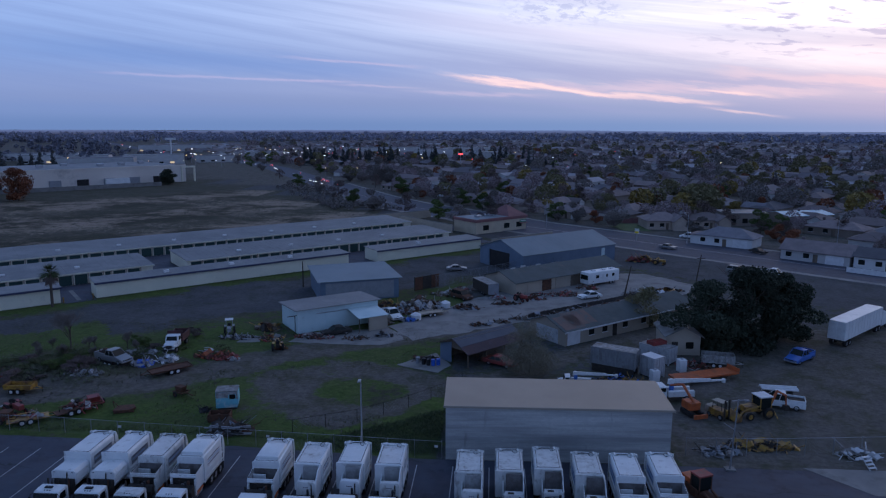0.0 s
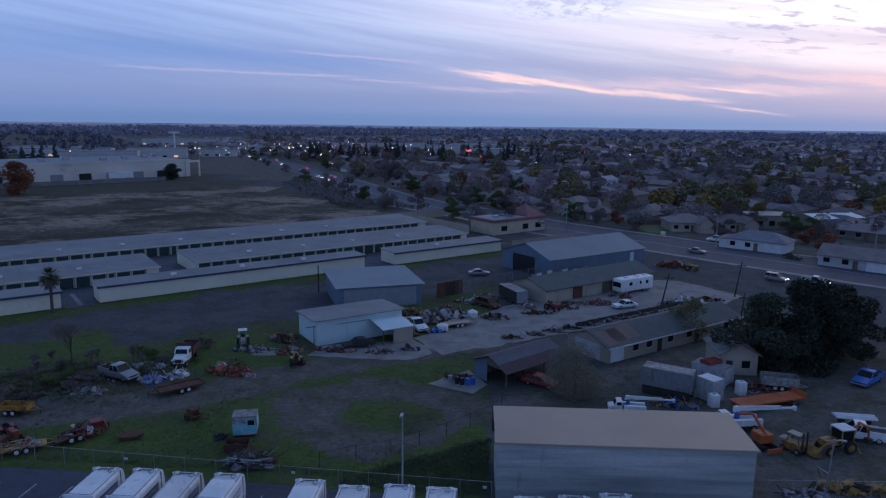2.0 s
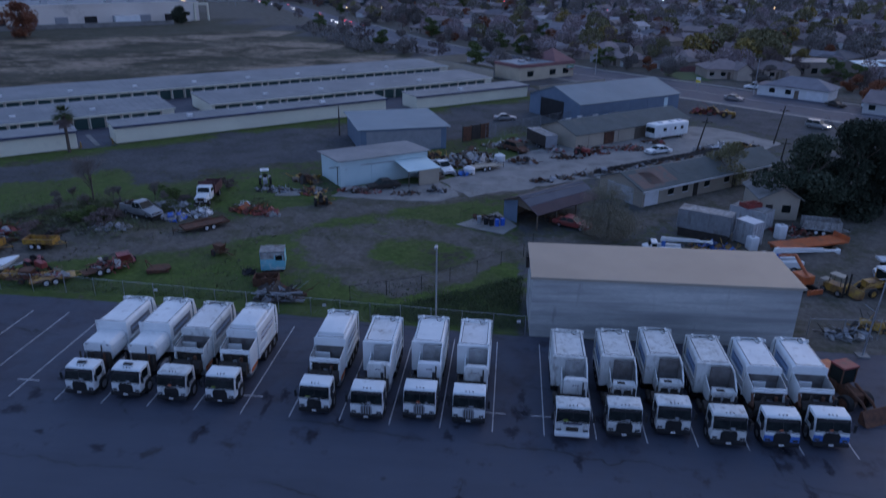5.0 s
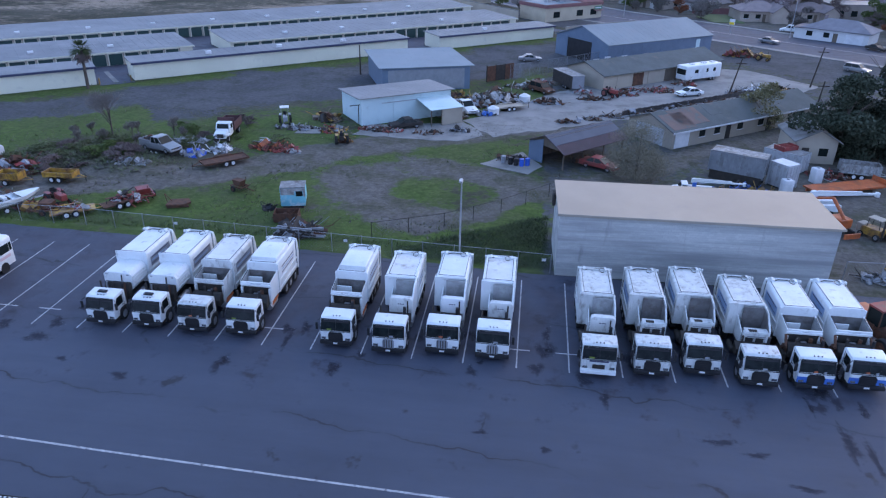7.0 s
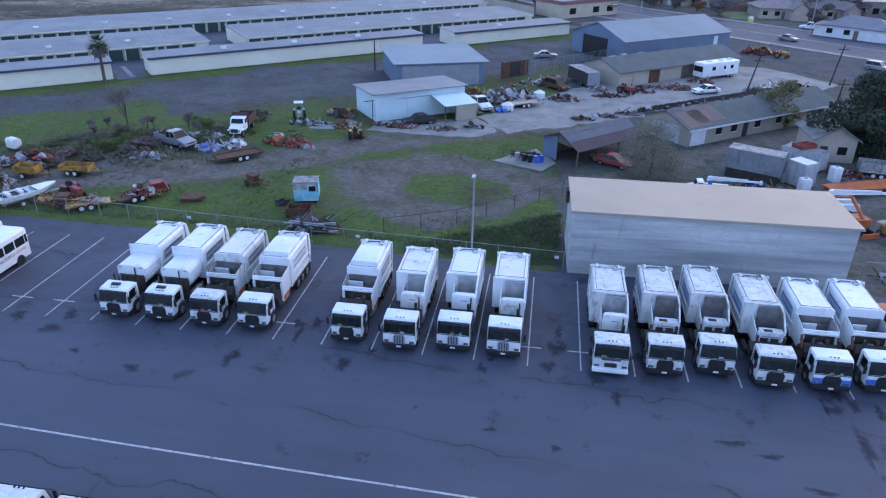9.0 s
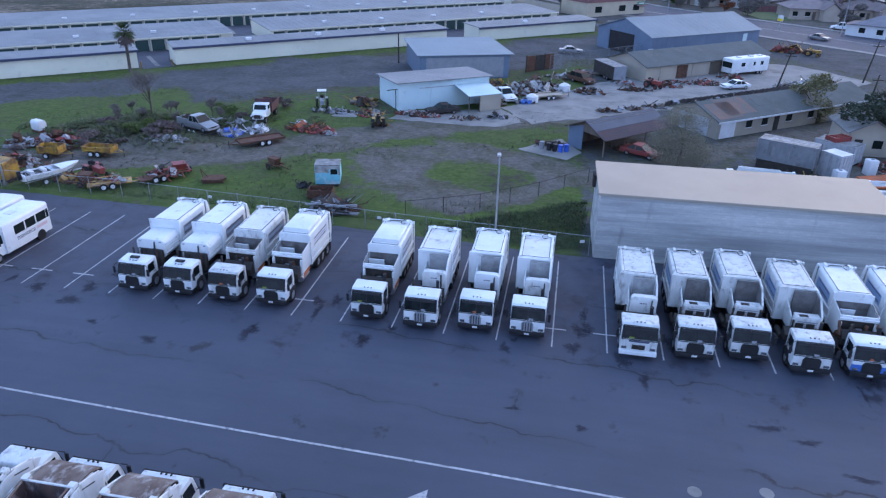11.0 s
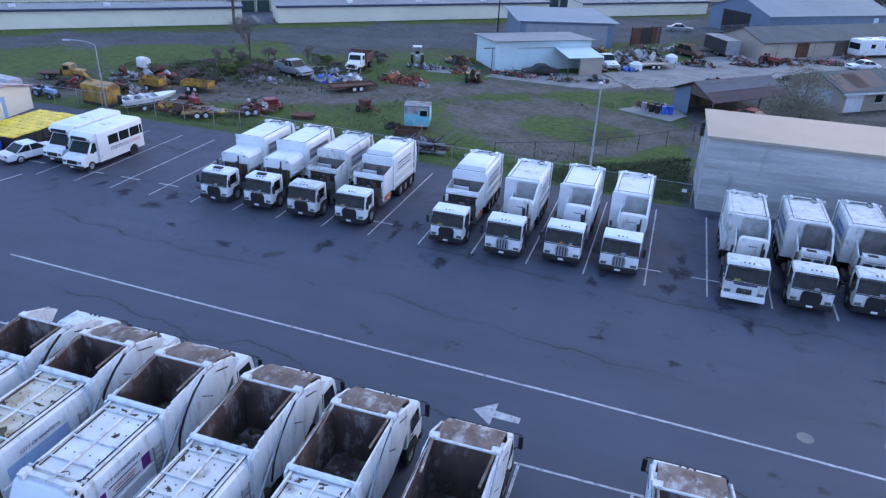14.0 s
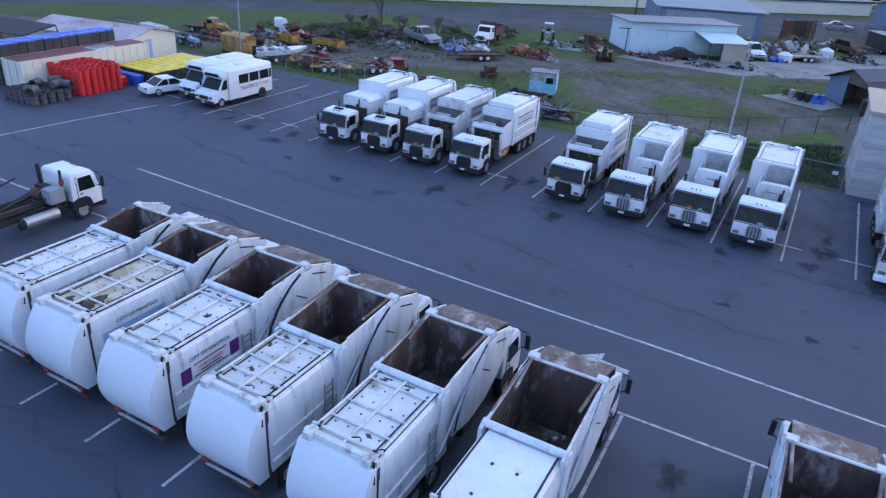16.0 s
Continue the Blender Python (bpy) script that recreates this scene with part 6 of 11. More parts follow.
a4 = side_loader((-27.15, 53.1, 0), 0, "white refuse lorry with an open hopper and raised roof lid", "tub", lid=0.32, sign=WHITE_TRIM, rails=False, ext=0.42, cab=SMALL_CAB)
copy_thing(a4, pose(-19.95, 52.65 - 0.3, 0))
b6 = side_loader((-16.05, 52.0, 0), 0, "white side-loading refuse lorry with a grimy roof between rails", "panel", style=1, panel_mat=WHITE_GRIMY, sign=WHITE_TRIM)
side_loader((-12.3, 52.5, 0), 0, "white refuse lorry with a round-edged roof and rust-stained cover", "panel", style=1, r=0.34, rails=False, roof=WHITE, panel_mat=surface("rust_stained_cover", (0.70, 0.72, 0.73), (0.62, 0.64, 0.65), 0.4, scale=0.5, dirt=(0.13, 0.045, 0.02), dirt_lo=0.60, dirt_hi=0.66, dirt_scale=0.8))
copy_thing(b6, pose(-8.75, 52.4, 0))
side_loader((-1.5, 51.6, 0), 0, "white refuse lorry with a low slatted grille and wide windscreen", "panel", style=2, paint=WHITE_GRIMY, roof=WHITE_GRIMY)
c10 = side_loader((2.1, 52.1, 0), 0, "grimy white refuse lorry with a black grille", "panel", paint=WHITE_GRIMY, roof=WHITE_GRIMY, sign=SIGN_BLUE, sign_side=-1, rails=False, tall=False)
copy_thing(c10, pose(5.55, 52.75, 0))
copy_thing(c10, pose(9.1, 52.0, 0))
c13 = side_loader((12.65, 52.2, 0), 0, "white refuse lorry with a blue cab band and brown lift arms", "tub", stripe=BLUE_PAINT, sign=SIGN_BLUE, sign_side=-1, arm=RUST, rails=False, roof=WHITE, r=0.26)
copy_thing(c13, pose(16.05, 52.6, 0))


def patch(parent, x, y, z, rx, ry, r):
    """A smear of leaves and grime with a ragged outline."""
    ph = r.uniform(0, 6.28)
    pts = []
    for i in range(20):
        a = 2 * math.pi * i / 20
        q = 0.8 + 0.3 * math.sin(2 * a + ph) + 0.2 * math.sin(5 * a + 2 * ph) + r.uniform(-0.15, 0.15)
        pts.append((x + rx * q * math.cos(a), y + ry * q * math.sin(a)))
    part("grime_patch", Geo().prism(pts, z - 0.01, z, "z"), GUNK, parent)


def front_loader(at, label, roof=None, lettering=True, sign="", bare_roof=False, dirt=0, hopper_top=3.86, guarded=True, hopper_end=6.35):
    """Front-loading lorry; faces -y in its own axes and is turned about to face away from the camera."""
    t = thing("refuse_lorry", label, "garbage truck", at, 180, LORRIES)
    r = random.Random(int(at[0] * 10))
    lorry_cab(t, LOADER_WHITE, 0)
    lorry_chassis(t, 10.4, (6.6, 7.7, 8.9))
    # guard curving back over the cab
    n = 7
    arc = [(3.2 - 1.95 * math.sin(math.pi / 2 * k / n), 2.85 + (hopper_top - 3.0) * math.cos(math.pi / 2 * k / n) ** 0.6) for k in range(n + 1)]
    if guarded:
        part("cab_guard", Geo().prism(arc + [(y + 0.04, z - 0.08) for y, z in reversed(arc)], -1.10, 1.10, "x"), BLADE, t, "brown worn cab guard", smooth=True)

    # hopper
    h0, h1 = 3.3, hopper_end
    for s in (-1, 1):
        wall = [(h0 - 0.1, 1.3), (h1 + 0.3, 1.3), (h1 + 0.3, 3.62), (h1 - 0.5, 3.70), (h0 + 0.6, hopper_top), (h0 - 0.1, hopper_top)]
        part("hopper_side", Geo().prism(wall, *sorted((s * 1.15, s * 1.23)), "x"), LOADER_WHITE, t, bevel=0.015)
        part("hopper_lining", Geo().prism([(h0, 1.4), (h1, 1.4), (h1, 3.55), (h1 - 0.5, 3.62), (h0 + 0.6, hopper_top - 0.08), (h0, hopper_top - 0.08)], *sorted((s * 1.12, s * 1.148)), "x"), HOPPER, t)
        # lifting arm folded back along the side: a broad plate that ends in a nose beside the cab
        back_edge = [(5.45, 1.5), (5.2, 2.25), (4.75, 2.85), (4.15, 3.35), (3.5, hopper_top - 0.16)]
        plate = back_edge + [(2.7, hopper_top - 0.12), (1.55, 3.28), (1.35, 3.12), (2.0, 2.5), (2.6, 1.95), (3.5, 1.5), (4.6, 1.35)]
        part("lift_arm", Geo().prism(plate, *sorted((s * 1.25, s * 1.33)), "x"), LOADER_WHITE, t, "white lifting arm plate folded along the side", bevel=0.02)
        part("arm_gap", Geo().prism(back_edge + [(y + 0.09, z + 0.06) for y, z in reversed(back_edge)], *sorted((s * 1.232, s * 1.262)), "x"), CHASSIS, t)
        part("arm_rib", Geo().prism([(y + 0.16, z + 0.10) for y, z in back_edge] + [(y + 0.30, z + 0.18) for y, z in reversed(back_edge)], *sorted((s * 1.232, s * 1.275)), "x"), LOADER_WHITE, t)
        part("side_slit", Geo().prism([(2.15, 3.18), (2.95, 3.46), (2.95, 3.52), (2.15, 3.24)], *sorted((s * 1.332, s * 1.340)), "x"), BLACK, t)
        part("side_slit", Geo().prism([(3.3, 2.55), (3.9, 2.95), (3.9, 3.0), (3.3, 2.60)], *sorted((s * 1.332, s * 1.340)), "x"), BLACK, t)
        part("arm_tube", Geo().rod((s * 1.29, 3.0, hopper_top - 0.02), (s * 1.27, 1.75, 3.42), 0.05, 8), WHITE_GRIMY, t)
        part("arm_cylinder", Geo().rod((s * 1.33, 6.6, 1.5), (s * 1.33, 5.3, 2.75), 0.075, 8).rod((s * 1.33, 5.3, 2.75), (s * 1.33, 4.7, 3.3), 0.04, 8), STEEL, t)
        part("arm_pivot", Geo().rod((s * 1.22, 5.9, 1.45), (s * 1.45, 5.9, 1.45), 0.17, 10), CHASSIS, t)
        part("rim_rail", Geo().rod((s * 1.19, h0, hopper_top + 0.03), (s * 1.19, h1 - 0.4, 3.74), 0.032, 6), BLADE if s > 0 else WHITE_GRIMY, t)
        part("hopper_hinge", Geo().box(s * 1.1 - 0.16, s * 1.1 + 0.16, h0 - 0.32, h0 - 0.02, hopper_top - 0.1, hopper_top + 0.1), WHITE_GRIMY, t)
        part("lid_link", Geo().rod((s * 1.08, h0 + 0.1, hopper_top + 0.08), (s * 0.98, h0 + 1.5, hopper_top - 0.08), 0.05, 6), BLADE, t)
    part("hopper_front", Geo().prism([(h0 - 0.1, 1.3), (h0 + 0.02, 1.3), (h0 + 0.02, hopper_top), (h0 - 0.1, hopper_top)], -1.15, 1.15, "x"), HOPPER, t)
    part("front_bar", Geo().rod((-1.2, h0 - 0.05, hopper_top + 0.05), (1.2, h0 - 0.05, hopper_top + 0.03), 0.05, 8), WHITE_GRIMY, t)
    part("hopper_floor", Geo().prism([(h0, 1.3), (h1, 1.3), (h1, 1.75), (h0, 1.6)], -1.12, 1.12, "x"), HOPPER, t)
    part("packer_face", Geo().box(-1.12, 1.12, h1, h1 + 0.08, 1.4, 3.1), HOPPER, t)
    part("cross_beam", Geo().rod((-1.22, h1 + 0.02, 3.62), (1.22, h1 + 0.02, 3.62), 0.12, 10), LOADER_WHITE, t, "stout white cross tube")
    for k in range(20):
        y, x = r.uniform(h0 + 0.1, h0 + 2.6), r.uniform(-1.0, 1.0)
        q = r.choice((0.03, 0.05, 0.08, 0.14))
        part("litter", Geo().prism([(x - q, y - q * 0.6), (x + q * 0.4, y - q), (x + q, y + q * 0.3), (x, y + q * 0.8)], 1.6, 1.70 + q * 0.5, "z"), WHITE_TRIM if k % 4 == 0 else PALE_JUNK if k % 3 == 0 else GUNK, t)
    # body, roof and tail
    b0, b1, top = h1 + 0.08, 9.75, 3.52
    body = part("body", Geo().prism([(-1.22, 1.1), (1.22, 1.1), (1.24, 2.9), (1.16, top - 0.12), (1.02, top), (-1.02, top), (-1.16, top - 0.12), (-1.24, 2.9)], b0, b1, "y"), LOADER_WHITE, t, bevel=0.02, smooth=True)
    part("roof_skin", Geo().box(-1.0, 1.0, b0 + 0.1, b1 - 0.15, top, top + 0.015), roof or ROOF_GRIME, body, "stained flat body roof")
    if not bare_roof:
        for x in (-1.02, 0.0, 1.02):
            part("roof_rail", Geo().rod((x, b0 + 0.1, top + 0.07), (x, b1 - 0.1, top + 0.07), 0.045, 8), WHITE_GRIMY, body)
        for y in (b0 + 0.48, (b0 + b1) / 2, b1 - 0.9):
            part("roof_rib", Geo().rod((-1.05, y, top + 0.05), (1.05, y, top + 0.05), 0.04, 8), WHITE_GRIMY, body)
        for ix in (-0.72, -0.30, 0.30, 0.72):
            for k in range(int((b1 - b0 - 0.9) / 0.6)):
                y = b0 + 0.75 + k * 0.6 + r.uniform(-0.03, 0.03)
                part("roof_bolt", Geo().rod((ix, y, top + 0.014), (ix, y, top + 0.035), 0.03, 6), BOLT, body)
        for k in range(5 + 3 * dirt):
            x, y = (r.uniform(-0.85, 0.85), b0 + r.uniform(0.14, 0.40)) if k < 4 else (r.choice((-0.8, -0.4, 0.4, 0.8)), r.uniform(b0 + 0.6, b1 - 0.3))
            patch(body, x, y, top + 0.017 + 0.002 * k, r.uniform(0.08, 0.24), r.uniform(0.04, 0.11), r)
        for x in (-0.9, 0.9):
            part("roof_hose", Geo().rod((x, b0 + 0.3, top + 0.05), (x * 0.96, b1 - 0.3, top + 0.04), 0.022, 6), BLACK, body)
        part("hose_loop", Geo().loft([[(-0.35 + (0.16 + 0.02 * math.cos(c)) * math.cos(a) + 0.06 * a, b1 - 0.40 + 0.10 * math.sin(a * 1.3), top + 0.06 + 0.03 * math.sin(2 * a) + 0.025 * math.sin(c)) for c in (0, 1.57, 3.14, 4.71)] for a in [0.5 + 0.32 * i for i in range(15)]]), BLACK, body)
    else:
        for x in (-0.35, 0.35):
            for y in (b0 + 1.2, b0 + 2.4):
                part("roof_bolt", Geo().rod((x, y, top + 0.014), (x, y, top + 0.04), 0.05, 6), BOLT, body)
    for x in (-1.03, 1.03):
        part("roof_gap", Geo().box(x - 0.03, x + 0.03, b0 + 0.05, b1 - 0.15, top - 0.01, top + 0.022), CHASSIS, body)
    part("end_rail", Geo().rod((-1.15, b1 - 0.30, top + 0.10), (1.15, b1 - 0.30, top + 0.10), 0.05, 8), WHITE_GRIMY, body)
    for x in (-1.05, 1.0):
        part("hose_tangle", Geo().rod((x, b1 - 0.5, top + 0.06), (x * 0.86, b1 - 0.2, top + 0.16), 0.04, 6).rod((x * 0.86, b1 - 0.2, top + 0.16), (x * 1.08, b1 + 0.12, top + 0.05), 0.04, 6).rod((x * 1.08, b1 + 0.12, top + 0.05), (x * 1.14, b1 + 0.2, top - 0.5), 0.035, 6), BLACK, body)
    if dirt == 2:
        patch(body, -0.35, b1 - 0.85, top + 0.03, 0.52, 0.42, r)
        patch(body, 0.5, b1 - 0.5, top + 0.032, 0.22, 0.2, r)
    part("roof_end_bar", Geo().box(-1.2, 1.2, b1 - 0.12, b1 + 0.06, top - 0.12, top + 0.12), WHITE_GRIMY, body, bevel=0.02)
    n = 9
    prof = [(b1, 1.0)] + [(b1 + 0.08 + 0.78 * math.sin(math.pi * (0.16 + 0.76 * k / (n - 1))), 1.0 + (top - 1.02) * k / (n - 1)) for k in range(n)] + [(b1, top - 0.02)]
    tail = part("tailgate", Geo().prism(prof, -1.2, 1.2, "x"), TAIL_WHITE, t, "smooth bulging white tailgate", bevel=0.03, smooth=True)
    for s in (-1, 1):
        part("tail_hinge", Geo().box(s * 0.95 - 0.12, s * 0.95 + 0.12, b1 - 0.15, b1 + 0.25, top - 0.02, top + 0.2), WHITE_GRIMY, tail)
        part("tail_lamp", Geo().box(s * 0.9 - 0.12, s * 0.9 + 0.12, b1 + 0.42, b1 + 0.56, 0.95, 1.1), RED, tail)
        part("tail_seam", Geo().box(s * 1.21 - 0.012, s * 1.21 + 0.012, b1 - 0.05, b1 + 0.06, 1.1, top - 0.1), CHASSIS, tail)
    part("tow_bar", Geo().rod((-0.9, b1 + 0.5, 0.85), (0.9, b1 + 0.5, 0.85), 0.06, 8), STEEL, t)
    for s in (-1, 1):
        for z in (1.45, 2.05):
            part("side_rail", Geo().box(*sorted((s * 1.22, s * 1.29)), b0 + 0.1, b1 - 0.1, z, z + 0.1), LOADER_WHITE, body)
        part("corner_brace", Geo().prism([(b0 - 0.35, 1.2), (b0 + 0.25, 1.2), (b0 + 0.12, 3.45), (b0 - 0.12, 3.62), (b0 - 0.3, 3.6)], *sorted((s * 1.23, s * 1.31)), "x"), LOADER_WHITE, t, bevel=0.015)
    # ladder on the side towards the lane
    lad = part("ladder", Geo().box(-1.33, -1.29, b0 + 0.42, b0 + 0.47, 1.1, 2.8).box(-1.33, -1.29, b0 + 0.82, b0 + 0.87, 1.1, 2.8), STEEL, t)
    for k in range(7):
        part("rung", Geo().box(-1.33, -1.29, b0 + 0.47, b0 + 0.82, 1.2 + k * 0.24, 1.24 + k * 0.24), STEEL, lad)
    if lettering:
        words(body, "CITY OF MANTECA", 0.20, -1.245, (b0 + b1) / 2 + 0.3, 2.93, SIGN_DARK)
    if sign:
        xa, xb = -1.250, -1.244
        p = part("side_sign", Geo().box(xa, xb, b0 + 0.95, b1 - 0.35, 2.2, 2.82), WHITE_TRIM, body, "white sign with purple ends and lettering")
        for y in (b0 + 0.98, b1 - 0.80):
            part("sign_square", Geo().box(xa - 0.006, xa, y, y + 0.42, 2.24, 2.78), SIGN_PURPLE, p)
        words(p, sign, 0.165, -1.262, (b0 + b1) / 2 + 0.3, 2.52, SIGN_RED)
        for z, w in ((2.28, 0.75), (2.39, 0.45), (2.73, 0.7)):
            part("lettering_bar", Geo().box(xa - 0.006, xa, (b0 + b1) / 2 + 0.3 - w, (b0 + b1) / 2 + 0.3 + w, z, z + 0.05), SIGN_DARK, p)
    elif lettering:
        part("side_sign", Geo().box(-1.250, -1.244, b0 + 1.3, b1 - 0.4, 2.25, 2.78), SIGN_BLUE, body, "faded pale blue side panel")
    return t


RUSTY_STAIN = surface("rust_stained_body_roof", (0.58, 0.54, 0.45), (0.48, 0.41, 0.28), 0.6, scale=0.8, dirt=(0.22, 0.11, 0.035), dirt_lo=0.47, dirt_hi=0.72, dirt_scale=0.8)
MOSSY_STAIN = surface("mossy_body_roof", (0.66, 0.65, 0.62), (0.52, 0.50, 0.46), 0.6, scale=0.8, dirt=(0.10, 0.09, 0.03), dirt_lo=0.55, dirt_hi=0.70, dirt_scale=0.8)
front_loader((-31.1, 34.4, 0), "white front-loading refuse lorry with a rusty open hopper", guarded=False, hopper_end=5.35)
front_loader((-27.7, 34.25, 0), "front-loading refuse lorry with a rust-stained roof", RUSTY_STAIN, dirt=2, hopper_end=5.35)
front_loader((-23.95, 34.2, 0), "front-loading refuse lorry with a lettered side sign", sign="OVERLOADED", hopper_end=5.8)
front_loader((-19.9, 34.1, 0), "front-loading refuse lorry with a moss-stained roof", MOSSY_STAIN, lettering=False, dirt=1)
front_loader((-16.05, 34.0, 0), "white front-loading refuse lorry with leaves on its roof", lettering=False)
front_loader((-12.05, 33.5, 0), "front-loading refuse lorry with a plain clean white roof", WHITE, lettering=False, bare_roof=True, hopper_top=3.95)
front_loader((-4.6, 34.0, 0), "front-loading refuse lorry with a brown open hopper", lettering=False)

# roll-off lorry with its bare frame
t = thing("roll_off_lorry", "white-cabbed roll-off lorry with a bare dark frame", "truck", (-41.6, 35.2, 0), 180)
lorry_cab(t, WHITE, 0)
lorry_chassis(t, 9.4, (6.4, 7.7))
for s in (-1, 1):
    part("hoist_rail", Geo().box(s * 0.55 - 0.09, s * 0.55 + 0.09, 2.4, 9.3, 1.25, 1.5), CHASSIS, t)
    part("tarp_arm", Geo().rod((s * 1.1, 7.5, 1.4), (s * 1.1, 3.2, 2.4), 0.05, 6), CHASSIS, t)
    part("fuel_drum", Geo().rod((s * 1.0, 2.6, 0.8), (s * 1.0, 4.4, 0.8), 0.3, 14), STEEL, t, "polished fuel tank", smooth=True)
for k in range(6):
    part("cross_member", Geo().box(-0.55, 0.55, 2.7 + k * 1.25, 2.85 + k * 1.25, 1.22, 1.4), CHASSIS, t)
part("winch_tower", Geo().box(-0.9, 0.9, 2.0, 2.4, 1.2, 1.9), CHASSIS, t)
part("oil_tank", Geo().box(-1.1, -0.45, 2.05, 2.9, 1.3, 2.1), GREY_PAINT, t, bevel=0.06)
part("exhaust_cap", Geo().rod((-0.95, 2.05, 2.2), (-0.95, 2.05, 2.45), 0.13, 8), RED, t)
for k in range(7):
    part("hydraulic_hose", Geo().rod((-0.8 + k * 0.26, 2.3, 1.8), (-0.7 + k * 0.22, 3.1 + 0.2 * (k % 3), 1.55), 0.035, 5).rod((-0.7 + k * 0.22, 3.1 + 0.2 * (k % 3), 1.55), (-0.5 + k * 0.16, 4.6, 1.35), 0.035, 5), RUBBER, t)
part("cable_drum", Geo().rod((-0.4, 2.8, 1.65), (0.4, 2.8, 1.65), 0.28, 12), RUST, t)
part("hoist_cylinder", Geo().rod((0.25, 3.0, 1.2), (0.25, 7.0, 1.35), 0.12, 10).rod((-0.25, 3.0, 1.2), (-0.25, 7.0, 1.35), 0.12, 10), CHASSIS, t)

# ---- vehicles ----
def facing(dx, dy):
    """The turn by which a thing that faces -y comes to face (dx, dy)."""
    return math.degrees(math.atan2(dx, -dy))


def car(name, label, at, turn, paint, kind="sedan", group="", lit=False, cat="car"):
    """A road car: body, glasshouse, roof, wheels, lamps. Its middle is at the origin, it faces -y."""
    t = thing(name, label, cat, at, turn, group)
    L, W, H = {"sedan": (4.8, 1.82, 1.42), "suv": (4.7, 1.85, 1.72), "pickup": (5.5, 1.95, 1.85), "van": (5.4, 2.0, 2.1)}[kind]
    h, w = L / 2, W / 2
    belt = {"sedan": 0.90, "suv": 1.02, "pickup": 1.12, "van": 1.15}[kind]
    hood = belt - 0.10
    prof = [(-h, 0.32), (-h, 0.62), (-h + 0.10, 0.74), (-h + 1.25, hood + 0.05), (-h + 1.4, belt), (h - 0.25, belt), (h, belt - 0.12), (h, 0.34)]
    body = part("body", Geo().prism(prof, -w, w, "x"), paint, t, bevel=0.09, smooth=True)
    if kind == "sedan":
        cab0, cab1, r0, r1 = -h + 1.35, h - 0.75, -h + 2.15, h - 1.55
    elif kind == "suv":
        cab0, cab1, r0, r1 = -h + 1.3, h - 0.05, -h + 2.0, h - 0.35
    elif kind == "pickup":
        cab0, cab1, r0, r1 = -h + 1.45, h - 2.1, -h + 2.15, h - 2.25
    else:
        cab0, cab1, r0, r1 = -h + 0.7, h - 0.05, -h + 1.4, h - 0.15
    ins = 0.16
    g = Geo().add([(-w + 0.04, cab0, belt), (w - 0.04, cab0, belt), (w - 0.04, cab1, belt), (-w + 0.04, cab1, belt),
                   (-w + ins, r0, H - 0.05), (w - ins, r0, H - 0.05), (w - ins, r1, H - 0.05), (-w + ins, r1, H - 0.05)],
                  [(3, 2, 1, 0), (4, 5, 6, 7), (0, 1, 5, 4), (1, 2, 6, 5), (2, 3, 7, 6), (3, 0, 4, 7)])
    part("glasshouse", g, GLASS, t, "dark windows")
    part("roof", Geo().box(-w + ins - 0.02, w - ins + 0.02, r0 - 0.03, r1 + 0.03, H - 0.06, H), paint, t, bevel=0.03, smooth=True)
    for s in (-1, 1):
        for y0, y1 in ((cab0 + 0.02, r0), (cab1 - 0.02, r1), ((cab0 + cab1) / 2 + 0.1, (r0 + r1) / 2 + 0.1)):
            part("pillar", Geo().rod((s * (w - 0.05), y0, belt - 0.02), (s * (w - ins), y1, H - 0.04), 0.04, 5), paint, t)
        for y in (-h + 0.9, h - 1.0):
            wheel(t, s * (w - 0.10), y, 0.34, 0.22)
        part("headlamp", Geo().box(s * (w - 0.35) - 0.2, s * (w - 0.35) + 0.2, -h - 0.02, -h + 0.05, 0.60, 0.74), LAMP_WHITE if lit else CHROME, body)
        part("tail_lamp", Geo().box(s * (w - 0.25) - 0.16, s * (w - 0.25) + 0.16, h - 0.03, h + 0.02, 0.68, 0.84), RED, body)
        part("door_mirror", Geo().box(s * (w + 0.08) - 0.09, s * (w + 0.08) + 0.09, cab0 + 0.35, cab0 + 0.45, belt, belt + 0.14), paint, body)
    part("bumper", Geo().box(-w + 0.05, w - 0.05, -h - 0.05, -h + 0.1, 0.34, 0.52), GREY_PAINT if kind == "pickup" else paint, t, bevel=0.03)
    part("grille", Geo().box(-0.4, 0.4, -h - 0.015, -h + 0.05, 0.56, 0.70), BLACK, body)
    if kind == "pickup":
        part("bed_floor", Geo().box(-w + 0.12, w - 0.12, h - 2.0, h - 0.1, belt - 0.02, belt + 0.006), CHASSIS, t)
        for s in (-1, 1):
            part("bed_side", Geo().box(*sorted((s * (w - 0.10), s * (w - 0.01))), h - 2.05, h - 0.02, belt - 0.1, belt + 0.22), paint, t, bevel=0.02)
        part("tailgate", Geo().box(-w + 0.1, w - 0.1, h - 0.10, h - 0.02, belt - 0.1, belt + 0.22), paint, t)
    return t


